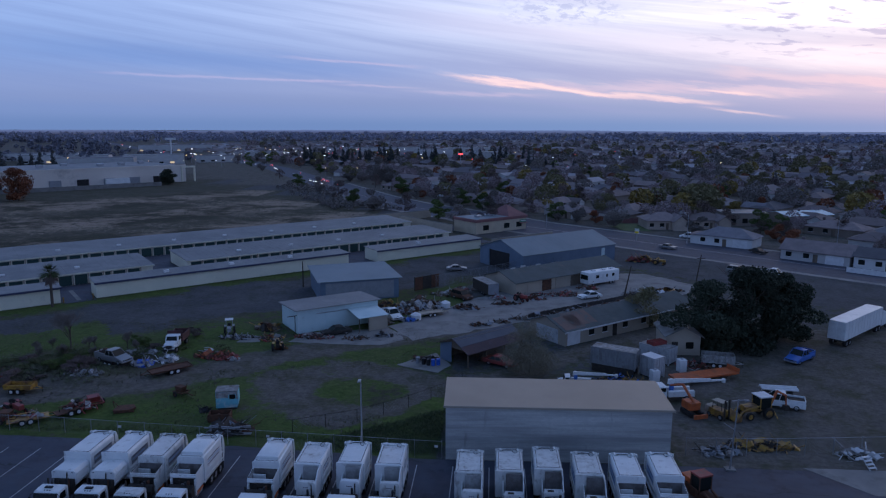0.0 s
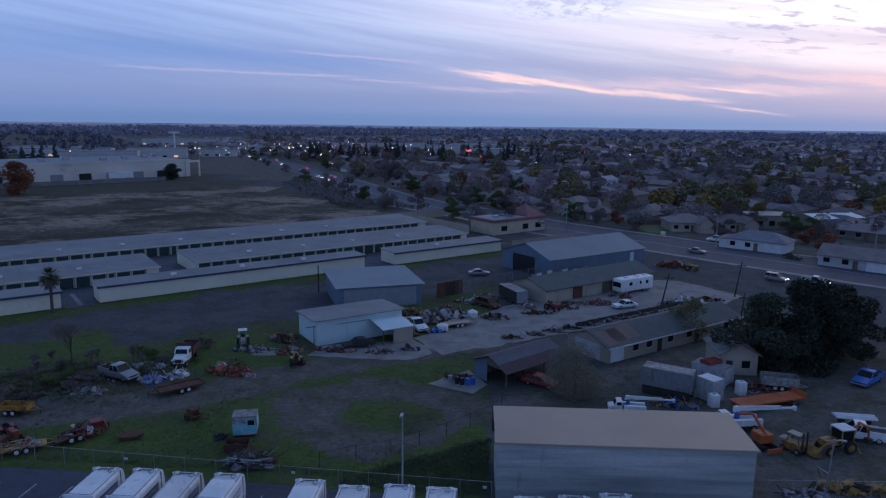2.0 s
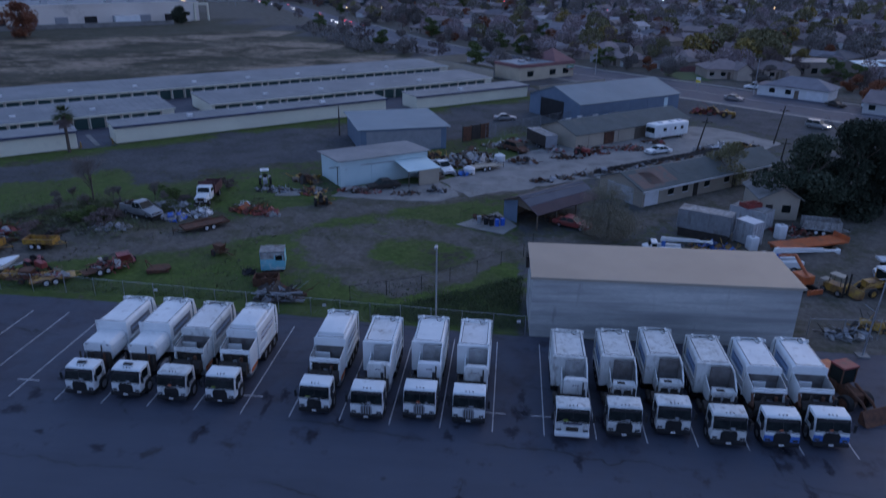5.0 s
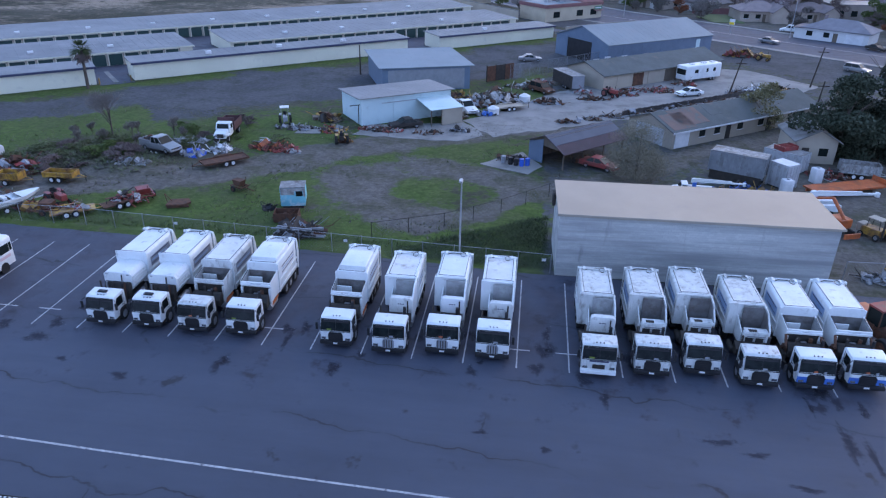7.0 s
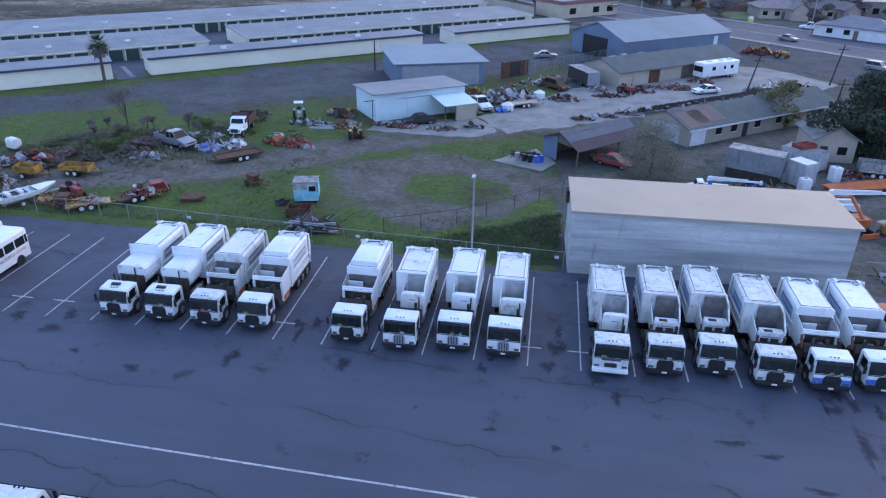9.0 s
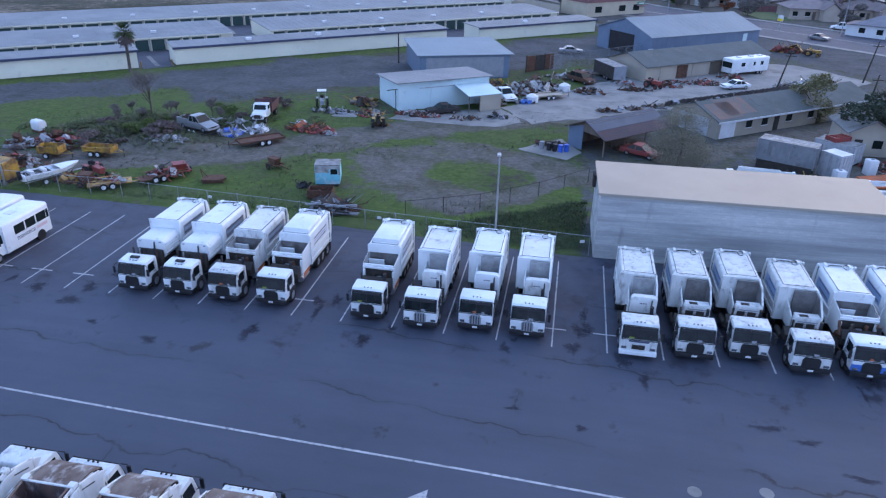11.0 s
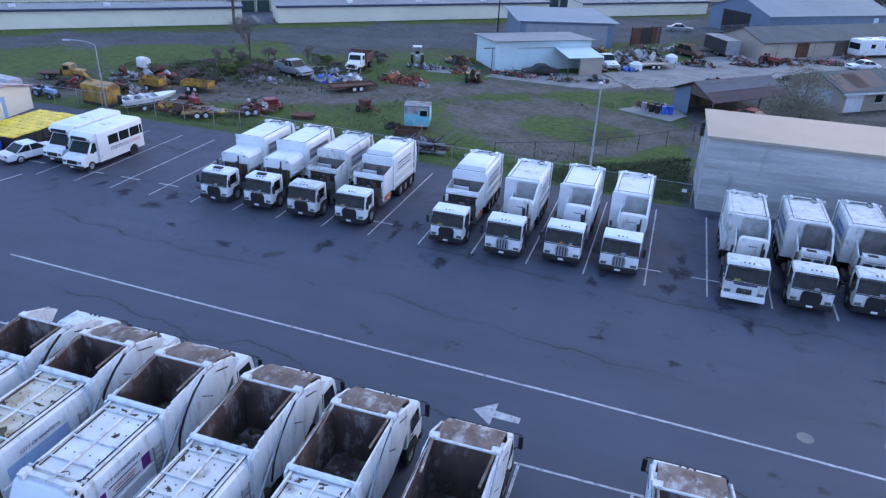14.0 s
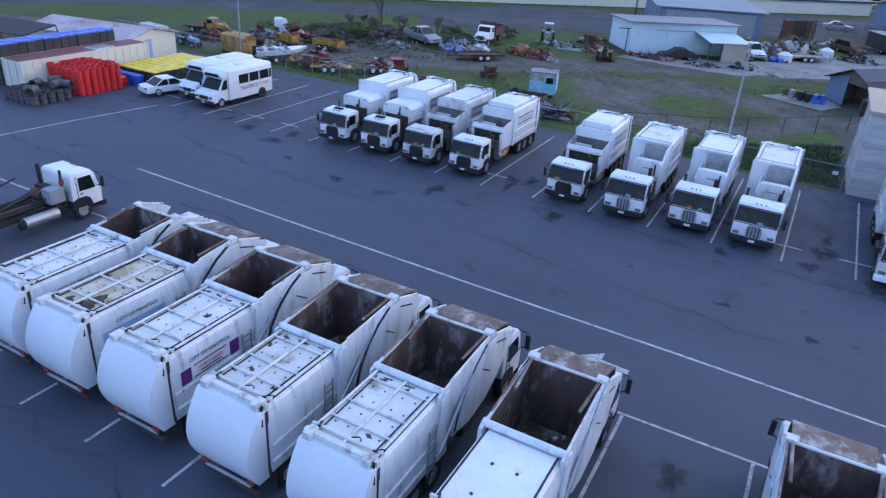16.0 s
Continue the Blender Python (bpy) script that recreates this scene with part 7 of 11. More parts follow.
def trailer(name, label, at, turn, L, W, mat, sides=0.0, axles=1, deck=0.65, cat="trailer"):
    t = thing(name, label, cat, at, turn)
    part("deck", Geo().box(-W / 2, W / 2, -L / 2, L / 2, deck - 0.1, deck), mat, t)
    if sides:
        for s in (-1, 1):
            part("side_board", Geo().box(*sorted((s * W / 2, s * (W / 2 - 0.06))), -L / 2, L / 2, deck, deck + sides), mat, t)
            for k in range(5):
                y = -L / 2 + L * (k + 0.5) / 5
                part("stake", Geo().box(*sorted((s * W / 2, s * (W / 2 + 0.06))), y - 0.04, y + 0.04, deck - 0.1, deck + sides), mat, t)
            part("end_board", Geo().box(-W / 2 + 0.06, W / 2 - 0.06, *sorted((s * L / 2, s * (L / 2 - 0.06))), deck, deck + sides), mat, t)
    for k in range(axles):
        y = (k - (axles - 1) / 2) * 0.85 + 0.2
        for s in (-1, 1):
            wheel(t, s * (W / 2 + 0.14), y, 0.36, 0.22, WHITE_TRIM)
        part("axle", Geo().rod((-W / 2, y, 0.36), (W / 2, y, 0.36), 0.05), CHASSIS, t)
    for s in (-1, 1):
        part("fender", Geo().box(*sorted((s * (W / 2 + 0.02), s * (W / 2 + 0.28))), -0.45 * axles, 0.5 * axles + 0.3, 0.74, 0.79), mat, t)
        part("drawbar", Geo().rod((s * W * 0.35, -L / 2, deck - 0.06), (0, -L / 2 - 1.2, deck - 0.12), 0.05), mat, t)
    part("jack", Geo().rod((0, -L / 2 - 1.1, 0), (0, -L / 2 - 1.1, deck + 0.3), 0.045), CHASSIS, t)
    return t


# ---- buses, car, carts and containers at the west end of the lot ----
def minibus(at, turn, label):
    t = thing("minibus", label, "bus", at, turn, "parked minibuses")
    part("nose", Geo().prism([(0, 0.45), (0, 1.0), (0.12, 1.25), (0.75, 1.42), (1.35, 2.25), (2.2, 2.3), (2.2, 0.45)], -1.0, 1.0, "x"), WHITE, t, bevel=0.08, smooth=True)
    body = part("body", Geo().prism(rounded(-1.18, 1.18, 0.45, 2.95, 0.24), 1.75, 6.95, "y"), WHITE, t, bevel=0.05, smooth=True)
    part("roof_brow", Geo().prism([(1.15, 2.32), (1.05, 2.6), (1.5, 2.95), (1.95, 2.95), (1.95, 2.3)], -1.1, 1.1, "x"), WHITE, t, bevel=0.06, smooth=True)
    part("destination_board", Geo().box(-0.75, 0.75, 1.02, 1.12, 2.42, 2.66), BLACK, t)
    part("windscreen", Geo().add([(-0.92, 0.72, 1.44), (0.92, 0.72, 1.44), (0.86, 1.3, 2.22), (-0.86, 1.3, 2.22), (-0.92, 0.78, 1.42), (0.92, 0.78, 1.42), (0.86, 1.36, 2.2), (-0.86, 1.36, 2.2)],
                                 [(0, 1, 2, 3), (7, 6, 5, 4), (0, 4, 5, 1), (1, 5, 6, 2), (2, 6, 7, 3), (3, 7, 4, 0)]), GLASS, t)
    for s in (-1, 1):
        part("cab_window", Geo().prism([(0.95, 1.42), (1.68, 1.42), (1.68, 2.15), (1.35, 2.15)], *sorted((s * 0.99, s * 1.012)), "x"), GLASS, t)
        for y in (2.9, 4.15, 5.4):
            part("window", Geo().box(*sorted((s * 1.17, s * 1.192)), y, y + 1.12, 1.65, 2.4), GLASS, body)
        part("window", Geo().box(*sorted((s * 1.17, s * 1.192)), 6.58, 6.85, 1.65, 2.4), GLASS, body)
        words(body, "manteca", 0.62, s * 1.188, 4.05 if s > 0 else 4.6, 1.12, SIGN_DARK)
        part("lettering_bar", Geo().box(*sorted((s * 1.175, s * 1.19)), 5.25, 6.55, 1.16, 1.42), LOGO_PINK, body, "faded orange-pink lettering band")
        wheel(t, s * 0.9, 0.95, 0.39, 0.26)
        wheel(t, s * 0.92, 5.6, 0.39, 0.42)
        part("wheel_well", Geo().rod((s * 1.19, 5.6, 0.42), (s * 1.0, 5.6, 0.42), 0.5, 14), BLACK, body)
        part("headlamp", Geo().box(s * 0.75 - 0.16, s * 0.75 + 0.16, -0.03, 0.03, 0.82, 1.0), CHROME, t)
        part("mirror", Geo().box(s * 1.3 - 0.1, s * 1.3 + 0.1, 0.95, 1.03, 1.5, 1.9), BLACK, t)
    part("grille", Geo().box(-0.5, 0.5, -0.035, 0.02, 0.72, 1.02), BLACK, t)
    part("bumper", Geo().box(-1.02, 1.02, -0.12, 0.1, 0.42, 0.64), CHASSIS, t, bevel=0.03)
    part("number_plate", Geo().box(-0.16, 0.16, -0.135, -0.122, 0.46, 0.6), WHITE_TRIM, t)
    part("roof_hatch", Geo().box(-0.35, 0.35, 3.8, 4.5, 2.95, 3.02), WHITE_TRIM, body)
    part("skirt_step", Geo().box(1.0, 1.21, 1.9, 2.7, 0.35, 0.5), BLACK, t)
    return t


m1 = minibus((-51.85, 53.4, 0), 0, "white cutaway minibus with dark windows")
copy_thing(m1, pose(-54.75, 54.3, 0))
car("sedan", "white saloon car parked tail out", (-57.7, 54.9, 0), 166, WHITE, "sedan")

# waste carts: nested stacks, one thing each
def cart_stack(name, label, at, w, d, h, body_mat, lid_mat, group, ring=0.14, turn=0.0):
    t = thing(name, label, "waste cart", at, turn, group)
    g = Geo()
    g.add([(-w * 0.40, -d * 0.40, 0), (w * 0.40, -d * 0.40, 0), (w * 0.40, d * 0.40, 0), (-w * 0.40, d * 0.40, 0),
           (-w / 2, -d / 2, h - 0.10), (w / 2, -d / 2, h - 0.10), (w / 2, d / 2, h - 0.10), (-w / 2, d / 2, h - 0.10)],
          [(3, 2, 1, 0), (4, 5, 6, 7), (0, 1, 5, 4), (1, 2, 6, 5), (2, 3, 7, 6), (3, 0, 4, 7)])
    part("cart_body", g, body_mat, t)
    k, z = 0, 0.35
    rims = Geo()
    while z < h - 0.2:
        rims.box(-w / 2, w / 2, -d / 2, d / 2, z, z + ring * 0.45)
        z += ring * 1.35
    part("nested_rims", rims, body_mat, t)
    part("lid", Geo().add([(-w / 2, -d / 2, h - 0.09), (w / 2, -d / 2, h - 0.09), (w / 2, d / 2, h - 0.09), (-w / 2, d / 2, h - 0.09),
                           (-w * 0.42, -d * 0.42, h), (w * 0.42, -d * 0.42, h), (w * 0.42, d * 0.42, h + 0.02), (-w * 0.42, d * 0.42, h + 0.02)],
                          [(3, 2, 1, 0), (4, 5, 6, 7), (0, 1, 5, 4), (1, 2, 6, 5), (2, 3, 7, 6), (3, 0, 4, 7)]), lid_mat, t)
    return t


def cart_block(label, group, x0, y0, nx, ny, w, d, h, body_mat, lid_mat, jitter=0.03, ring=0.14, rise=0.06):
    r = random.Random(int(abs(x0) * 10) + nx)
    base = cart_stack("waste_cart_stack", label, (x0, y0, 0), w, d, h, body_mat, lid_mat, group, ring)
    for i in range(nx):
        for j in range(ny):
            if i or j:
                copy_thing(base, pose(x0 + i * (w + 0.05) + r.uniform(-jitter, jitter), y0 + j * (d + 0.05) + r.uniform(-jitter, jitter), r.uniform(-rise, 0) - 0.0, 0, 0, r.uniform(-2, 2)))


def drum_stack(label, at, r, h, mat, group, pitch=0.16):
    """Nested round bins: a ridged, tapering wall with a rolled rim, open at the top."""
    t = thing("waste_bin_stack", label, "waste bin", at, 0, group)
    n, rings, z = 12, [], 0.0
    prof = [(r * 0.86, 0.0)]
    while z < h - pitch:
        prof += [(r * 0.90, z + 0.02), (r * 0.94, z + pitch * 0.55), (r, z + pitch * 0.60), (r, z + pitch * 0.92)]
        z += pitch
    prof += [(r * 1.02, h - 0.03), (r * 1.02, h), (r * 0.90, h), (r * 0.84, h - 0.35)]
    for q, zz_ in prof:
        rings.append([(q * math.cos(6.2832 * i / n), q * math.sin(6.2832 * i / n), zz_) for i in range(n)])
    part("bin_wall", Geo().loft(rings), mat, t)
    return t


def drum_block(label, group, x0, y0, nx, ny, r, h, mat, step_, rise, seed, pitch=0.16, tip=0):
    rd = random.Random(seed)
    base = drum_stack(label, (x0, y0, 0), r, h, mat, group, pitch)
    for i in range(nx):
        for j in range(ny):
            if i or j:
                c = copy_thing(base, pose(x0 + i * step_ + rd.uniform(-0.03, 0.03), y0 + j * step_ + rd.uniform(-0.03, 0.03), 0, rd.uniform(-1.5, 1.5), rd.uniform(-1.5, 1.5), rd.uniform(0, 30)))
                c.scale = (1, 1, 1 - rd.uniform(0, rise))
    for k in range(tip):
        copy_thing(base, pose(x0 + rd.uniform(0.3, nx * step_ - 0.6), y0 + rd.uniform(0.3, ny * step_ - 0.6), h + r * 0.75, 90, 0, rd.uniform(0, 360)))


cart_block("stack of charcoal waste carts with yellow lids", "yellow-lidded carts", -64.7, 55.75, 8, 10, 0.58, 0.72, 1.3, DARK_PLASTIC, YELLOW_PLASTIC)
drum_block("tall stack of nested red waste bins", "red bin stacks", -65.5, 49.4, 7, 7, 0.29, 2.25, RED_PLASTIC, 0.61, 0.10, 5)
cart_block("low stack of blue waste bins", "blue bin stacks", -64.2, 54.85, 4, 1, 0.8, 0.7, 0.95, BLUE_PLASTIC, BLUE_PLASTIC)
cart_block("low stack of red waste bins", "red bin stacks", -63.2, 53.9, 2, 1, 0.6, 0.65, 0.85, RED_PLASTIC, RED_PLASTIC)
drum_block("brown-grey waste bins standing in a huddle", "brown-grey bins", -65.3, 45.2, 6, 5, 0.33, 1.0, TAUPE_PLASTIC, 0.70, 0.12, 6, 0.32, 6)
cart_block("stack of charcoal carts with bright blue lids", "blue-lidded carts", -69.9, 47.4, 3, 14, 0.60, 0.74, 3.7, DARK_PLASTIC, BLUE_PLASTIC, 0.03, 0.3)


def container(at, turn, L, W, H, mat, roof_mat, label, z0=0.0):
    t = thing("shipping_container", label, "container", at, turn)
    g = Geo().box(-W / 2 + 0.04, W / 2 - 0.04, -L / 2 + 0.04, L / 2 - 0.04, 0.12 + z0, H - 0.03 + z0)
    part("shell", g, mat, t)
    y = -L / 2 + 0.2
    while y < L / 2 - 0.2:
        for s in (-1, 1):
            part("corrugation", Geo().box(*sorted((s * (W / 2 - 0.04), s * (W / 2))), y, y + 0.36, 0.2 + z0, H - 0.15 + z0), mat, t)
        y += 0.8
    part("roof_sheet", Geo().box(-W / 2, W / 2, -L / 2, L / 2, H - 0.03 + z0, H + z0), roof_mat, t)
    for s in (-1, 1):
        part("top_rail", Geo().box(*sorted((s * (W / 2 - 0.02), s * (W / 2 + 0.02))), -L / 2, L / 2, H - 0.14 + z0, H + 0.01 + z0), mat, t)
        for e in (-1, 1):
            part("corner_post", Geo().box(s * W / 2 - 0.08, s * W / 2 + 0.08, e * L / 2 - 0.08, e * L / 2 + 0.08, z0, H + 0.012 + z0), mat, t)
        part("door", Geo().box(*sorted((0.03 * s, s * (W / 2 - 0.1))), -L / 2 - 0.02, -L / 2 + 0.04, 0.16 + z0, H - 0.14 + z0), mat, t)
        part("lock_rod", Geo().rod((s * 0.5, -L / 2 - 0.05, 0.2 + z0), (s * 0.5, -L / 2 - 0.05, H - 0.2 + z0), 0.025), STEEL, t)
    part("floor_frame", Geo().box(-W / 2 + 0.05, W / 2 - 0.05, -L / 2 + 0.05, L / 2 - 0.05, z0, 0.12 + z0), CHASSIS, t)
    return t


ROOF_RED = surface("faded_red_roof", (0.22, 0.07, 0.06), (0.16, 0.055, 0.05), 0.7, scale=0.6, dirt=(0.30, 0.24, 0.22), dirt_lo=0.55, dirt_hi=0.8)
ROOF_PINK = surface("faded_pink_white_roof", (0.50, 0.45, 0.46), (0.36, 0.26, 0.28), 0.7, scale=0.35, dirt=(0.26, 0.10, 0.10), dirt_lo=0.54, dirt_hi=0.66, dirt_scale=0.5)
container((-67.0, 53.3, 0), 0, 12.6, 2.5, 2.6, STUCCO, ROOF_RED, "cream container with a faded red roof")
part_box = thing("roof_hatch_cover", "white square cover lying on the container roof", "cover", (-66.6, 55.1, 2.605), 4)
part("panel", Geo().box(-0.75, 0.75, -1.0, 1.0, 0, 0.05), WHITE_TRIM, part_box, bevel=0.01)
part("panel_lip", Geo().box(-0.6, 0.6, -0.85, 0.85, 0.05, 0.07), GREY_PAINT, part_box)
t = thing("depot_shed", "cream depot shed with a faded pink and white roof", "shed", (-80.8, 57.4, 0), 10)
gable(t, 12.5, 7.0, 2.3, 3.1, STUCCO, ROOF_PINK, 0.3, 0.9, label="faded pink and white sheet roof")
part("door", Geo().box(12.5, 12.56, 2.4, 3.3, 0, 2.1), SIGN_BLUE, t, "pale blue door")
t = thing("scrap_canopy", "dark torn canopy frame beside the depot shed", "canopy", (-79.5, 49.5, 0), 8)
for x in (0, 4, 8):
    part("frame_hoop", Geo().rod((x, 0, 0), (x, 0.4, 3.4), 0.06).rod((x, 0.4, 3.4), (x, 4.2, 3.9), 0.06).rod((x, 4.2, 3.9), (x, 5, 0), 0.06), CHASSIS, t)
part("torn_sheet", Geo().prism([(0.4, 3.42), (4.2, 3.92), (4.2, 3.97), (0.4, 3.47)], 0, 8, "x"), CHASSIS, t)

# ---- fences and lamp posts ----
def chain_fence(pts, h, label, post_mat, name="chain_link_fence", pitch=3.0, mesh=0.30):
    t = thing(name, label, "fence", (0, 0, 0))
    web = Geo()
    post = None
    for (x0, y0), (x1, y1) in zip(pts[:-1], pts[1:]):
        n = math.hypot(x1 - x0, y1 - y0)
        k = max(1, round(n / pitch))
        d = Vector(((x1 - x0) / n, (y1 - y0) / n, 0))
        for i in range(k + (1 if (x1, y1) == pts[-1] else 0)):
            p = Vector((x0, y0, 0)) + d * n * i / k
            if post is None:
                post = Geo().rod((0, 0, -0.05), (0, 0, h + 0.08), 0.035, 6).mesh("post", post_mat)
            part("post", post, post_mat, t).location = p
        part("top_rail", Geo().rod((x0, y0, h), (x1, y1, h), 0.022, 5), post_mat, t)
        s = 0.0
        while s < n:
            for lean in (-1, 1):
                e = s + lean * h
                z_end = h
                if e < 0:
                    z_end, e = s, 0.0
                elif e > n:
                    z_end, e = n - s, n
                a, b = Vector((x0, y0, 0.03)) + d * s, Vector((x0, y0, z_end)) + d * e
                web.add([a, a + Vector((0, 0, 0.014)), b + Vector((0, 0, 0.014)), b], [(0, 1, 2, 3)])
            s += mesh
    part("wire_mesh", web, FENCE_WIRE, t, kind="stuff")
    return t


chain_fence([(-82, 68.9), (-60, 69.0), (-49.8, 69.2), (-24.5, 67.5), (-4.6, 66.4)], 1.8, "galvanised chain-link fence along the lot", STEEL)
chain_fence([(-21.6, 71.1), (-15.0, 74.5), (-9.6, 79.1), (-4.6, 84.6), (-3.5, 88)], 1.5, "low wire fence on dark posts", CHASSIS, pitch=3.2, mesh=0.5)
chain_fence([(20.6, 69.0), (30, 69.6), (42, 71.0), (70, 72.5)], 1.9, "galvanised chain-link fence along the dirt yard", STEEL)
for x, y in ((-23.15, 67.42), (-5.2, 66.48), (-40.0, 68.5)):
    s = thing("fence_sign", "small white sign wired to the fence", "sign", (x, y - 0.05, 1.1), 0, "fence signs")
    part("plate", Geo().box(-0.18, 0.18, -0.01, 0.01, 0, 0.26), WHITE_TRIM, s)


def lamp_post(at, turn, h, label, reach=2.4):
    t = thing("lamp_post", label, "street lamp", at, turn, "lot lamp posts")
    part("base", Geo().rod((0, 0, 0), (0, 0, 0.35), 0.22, 12), CONCRETE, t)
    part("pole", Geo().rod((0, 0, 0.3), (0, 0, h - 0.3), 0.10, 10, 0.065), STEEL, t, smooth=True)
    g, prev = Geo(), (0, 0, h - 0.3)
    for k in range(1, 7):
        a = math.pi / 2 * k / 6
        p = (0, -reach * (1 - math.cos(a)) ** 1.0, h - 0.3 + 0.55 * math.sin(a))
        g.rod(prev, p, 0.045, 6)
        prev = p
    part("arm", g, STEEL, t)
    part("lamp_head", Geo().prism([(-0.16, 0), (0.16, 0), (0.12, 0.14), (-0.12, 0.14)], -reach - 0.55, -reach + 0.15, "y"), STEEL, t, bevel=0.03).location = (0, 0, h + 0.16)
    return t


lamp_post((-12.3, 63.4, 0), 2, 9.3, "grey steel lamp post with a short arm", 0.6)
lamp_post((-63.0, 69.3, 0), -72, 6.7, "grey steel lamp post with a long curved arm", 2.6)
t = thing("lamp_post", "thin weathered pole with small lamps", "street lamp", (24.2, 66.2, 0), 0)
part("base", Geo().box(-0.5, 0.5, -0.4, 0.4, 0, 0.12), CONCRETE, t)
part("pole", Geo().rod((0, 0, 0), (0.3, 0, 7.4), 0.09, 8, 0.06), STEEL, t)
part("crossarm", Geo().rod((-0.3, 0, 7.2), (1.1, 0, 7.35), 0.04), STEEL, t)
part("lamp_head", Geo().box(0.9, 1.3, -0.1, 0.1, 7.2, 7.35), STEEL, t)
part("strut", Geo().rod((0.15, 0, 4.2), (-0.9, 0, 4.9), 0.03), STEEL, t)

# rusty wheel loader beside the last lorry
t = thing("wheel_loader", "rusty orange wheel loader with a red cab roof", "loader", (19.6, 58.8, 0), 24)
part("rear_frame", Geo().box(-0.7, 0.7, 0.4, 2.6, 0.8, 1.7), RUST, t, bevel=0.08)
part("engine_cover", Geo().box(-0.6, 0.6, 1.2, 2.7, 1.7, 2.2), ORANGE, t, bevel=0.08)
part("front_frame", Geo().box(-0.5, 0.5, -1.2, 0.5, 0.7, 1.4), RUST, t, bevel=0.05)
c = part("cab", Geo().box(-0.65, 0.65, 0.1, 1.2, 1.6, 2.9), GLASS, t, bevel=0.05)
part("cab_roof", Geo().box(-0.75, 0.75, 0.0, 1.3, 2.9, 3.05), RED, c, bevel=0.04)
for s in (-1, 1):
    for x, y in ((0, 0.05), (0, 1.2)):
        part("cab_post", Geo().box(s * 0.65 - 0.04, s * 0.65 + 0.04, y - 0.0, y + 0.08, 1.6, 2.9), RUST, c)
    for y in (-0.9, 1.9):
        wheel(t, s * 0.95, y, 0.65, 0.5, RUST)
    part("boom", Geo().rod((s * 0.45, -0.2, 1.7), (s * 0.45, -1.9, 1.1), 0.12).rod((s * 0.45, -1.9, 1.1), (s * 0.45, -2.5, 0.5), 0.1), RUST, t)
part("bucket", Geo().prism([(-2.4, 0.1), (-2.4, 1.0), (-2.55, 1.05), (-3.1, 0.15), (-3.2, 0.05), (-2.6, 0.05)], -1.2, 1.2, "x"), RUST, t)

# ---- yard behind the fence ----
def scrap(at, rx, ry, n, mats, seed, label, height=0.8, name="scrap_heap", size=0.55):
    """A loose heap: bars, plates, tubes and boxes of several materials."""
    r = random.Random(seed)
    t = thing(name, label, "scrap heap", at, r.uniform(-10, 10))
    for mi, mat in enumerate(mats):
        g = Geo()
        for _ in range(max(9, int(n * 2.4) // len(mats))):
            a, q = r.uniform(0, 6.28), math.sqrt(r.random())
            x, y = rx * q * math.cos(a), ry * q * math.sin(a)
            z = max(0.03, height * (1 - q) * r.uniform(0.1, 1.0))
            m = pose(x, y, z, r.uniform(-50, 50), r.uniform(-50, 50), r.uniform(0, 360))
            kind, s = r.random(), size * r.choice((0.35, 0.5, 0.7, 1.0, 1.5)) * r.uniform(0.8, 1.15)
            if kind < 0.35:
                g.rod(m @ Vector((-s * 1.3, 0, 0)), m @ Vector((s * 1.3, 0, 0)), r.uniform(0.02, 0.06), 5)
            elif kind < 0.7:
                g.box(-s / 2, s / 2, -s * 0.35, s * 0.35, -0.03, 0.03, m)
            elif kind < 0.9:
                g.box(-s / 2, s / 2, -s * 0.3, s * 0.3, -s * 0.22, s * 0.22, m)
            else:
                g.rod(m @ Vector((0, 0, -0.1)), m @ Vector((0, 0, 0.1)), 0.3, 10)
        part("scrap_piece", g, mat, t, kind="stuff")
    return t


def tractor(at, turn, mat, label, cab=False, scale=1.0):
    t = thing("tractor", label, "tractor", at, turn)
    part("bonnet", Geo().box(-0.32, 0.32, -1.5, 0.1, 0.75, 1.35), mat, t, bevel=0.06)
    part("gearbox", Geo().box(-0.28, 0.28, 0.1, 1.0, 0.55, 1.05), CHASSIS, t)
    part("seat", Geo().box(-0.25, 0.25, 0.55, 0.95, 1.1, 1.25), BLACK, t, bevel=0.04)
    part("backrest", Geo().box(-0.25, 0.25, 0.92, 1.0, 1.25, 1.6), BLACK, t)
    part("steering_wheel", Geo().rod((0, 0.28, 1.5), (0, 0.33, 1.53), 0.2, 10), BLACK, t)
    part("exhaust", Geo().rod((0.15, -0.9, 1.3), (0.15, -0.9, 1.95), 0.04), CHASSIS, t)
    for s in (-1, 1):
        wheel(t, s * 0.75, 0.7, 0.62, 0.34, mat)
        wheel(t, s * 0.6, -1.15, 0.36, 0.2, mat)
        part("mudguard", Geo().box(s * 0.62 - 0.2, s * 0.62 + 0.2, 0.2, 1.2, 1.25, 1.31), mat, t)
    if cab:
        for s in (-1, 1):
            for y in (0.15, 1.1):
                part("roll_bar", Geo().rod((s * 0.5, y, 1.1), (s * 0.5, y, 2.3), 0.04), mat, t)
        part("canopy", Geo().box(-0.65, 0.65, 0.0, 1.25, 2.3, 2.38), WHITE_TRIM, t)
    return t


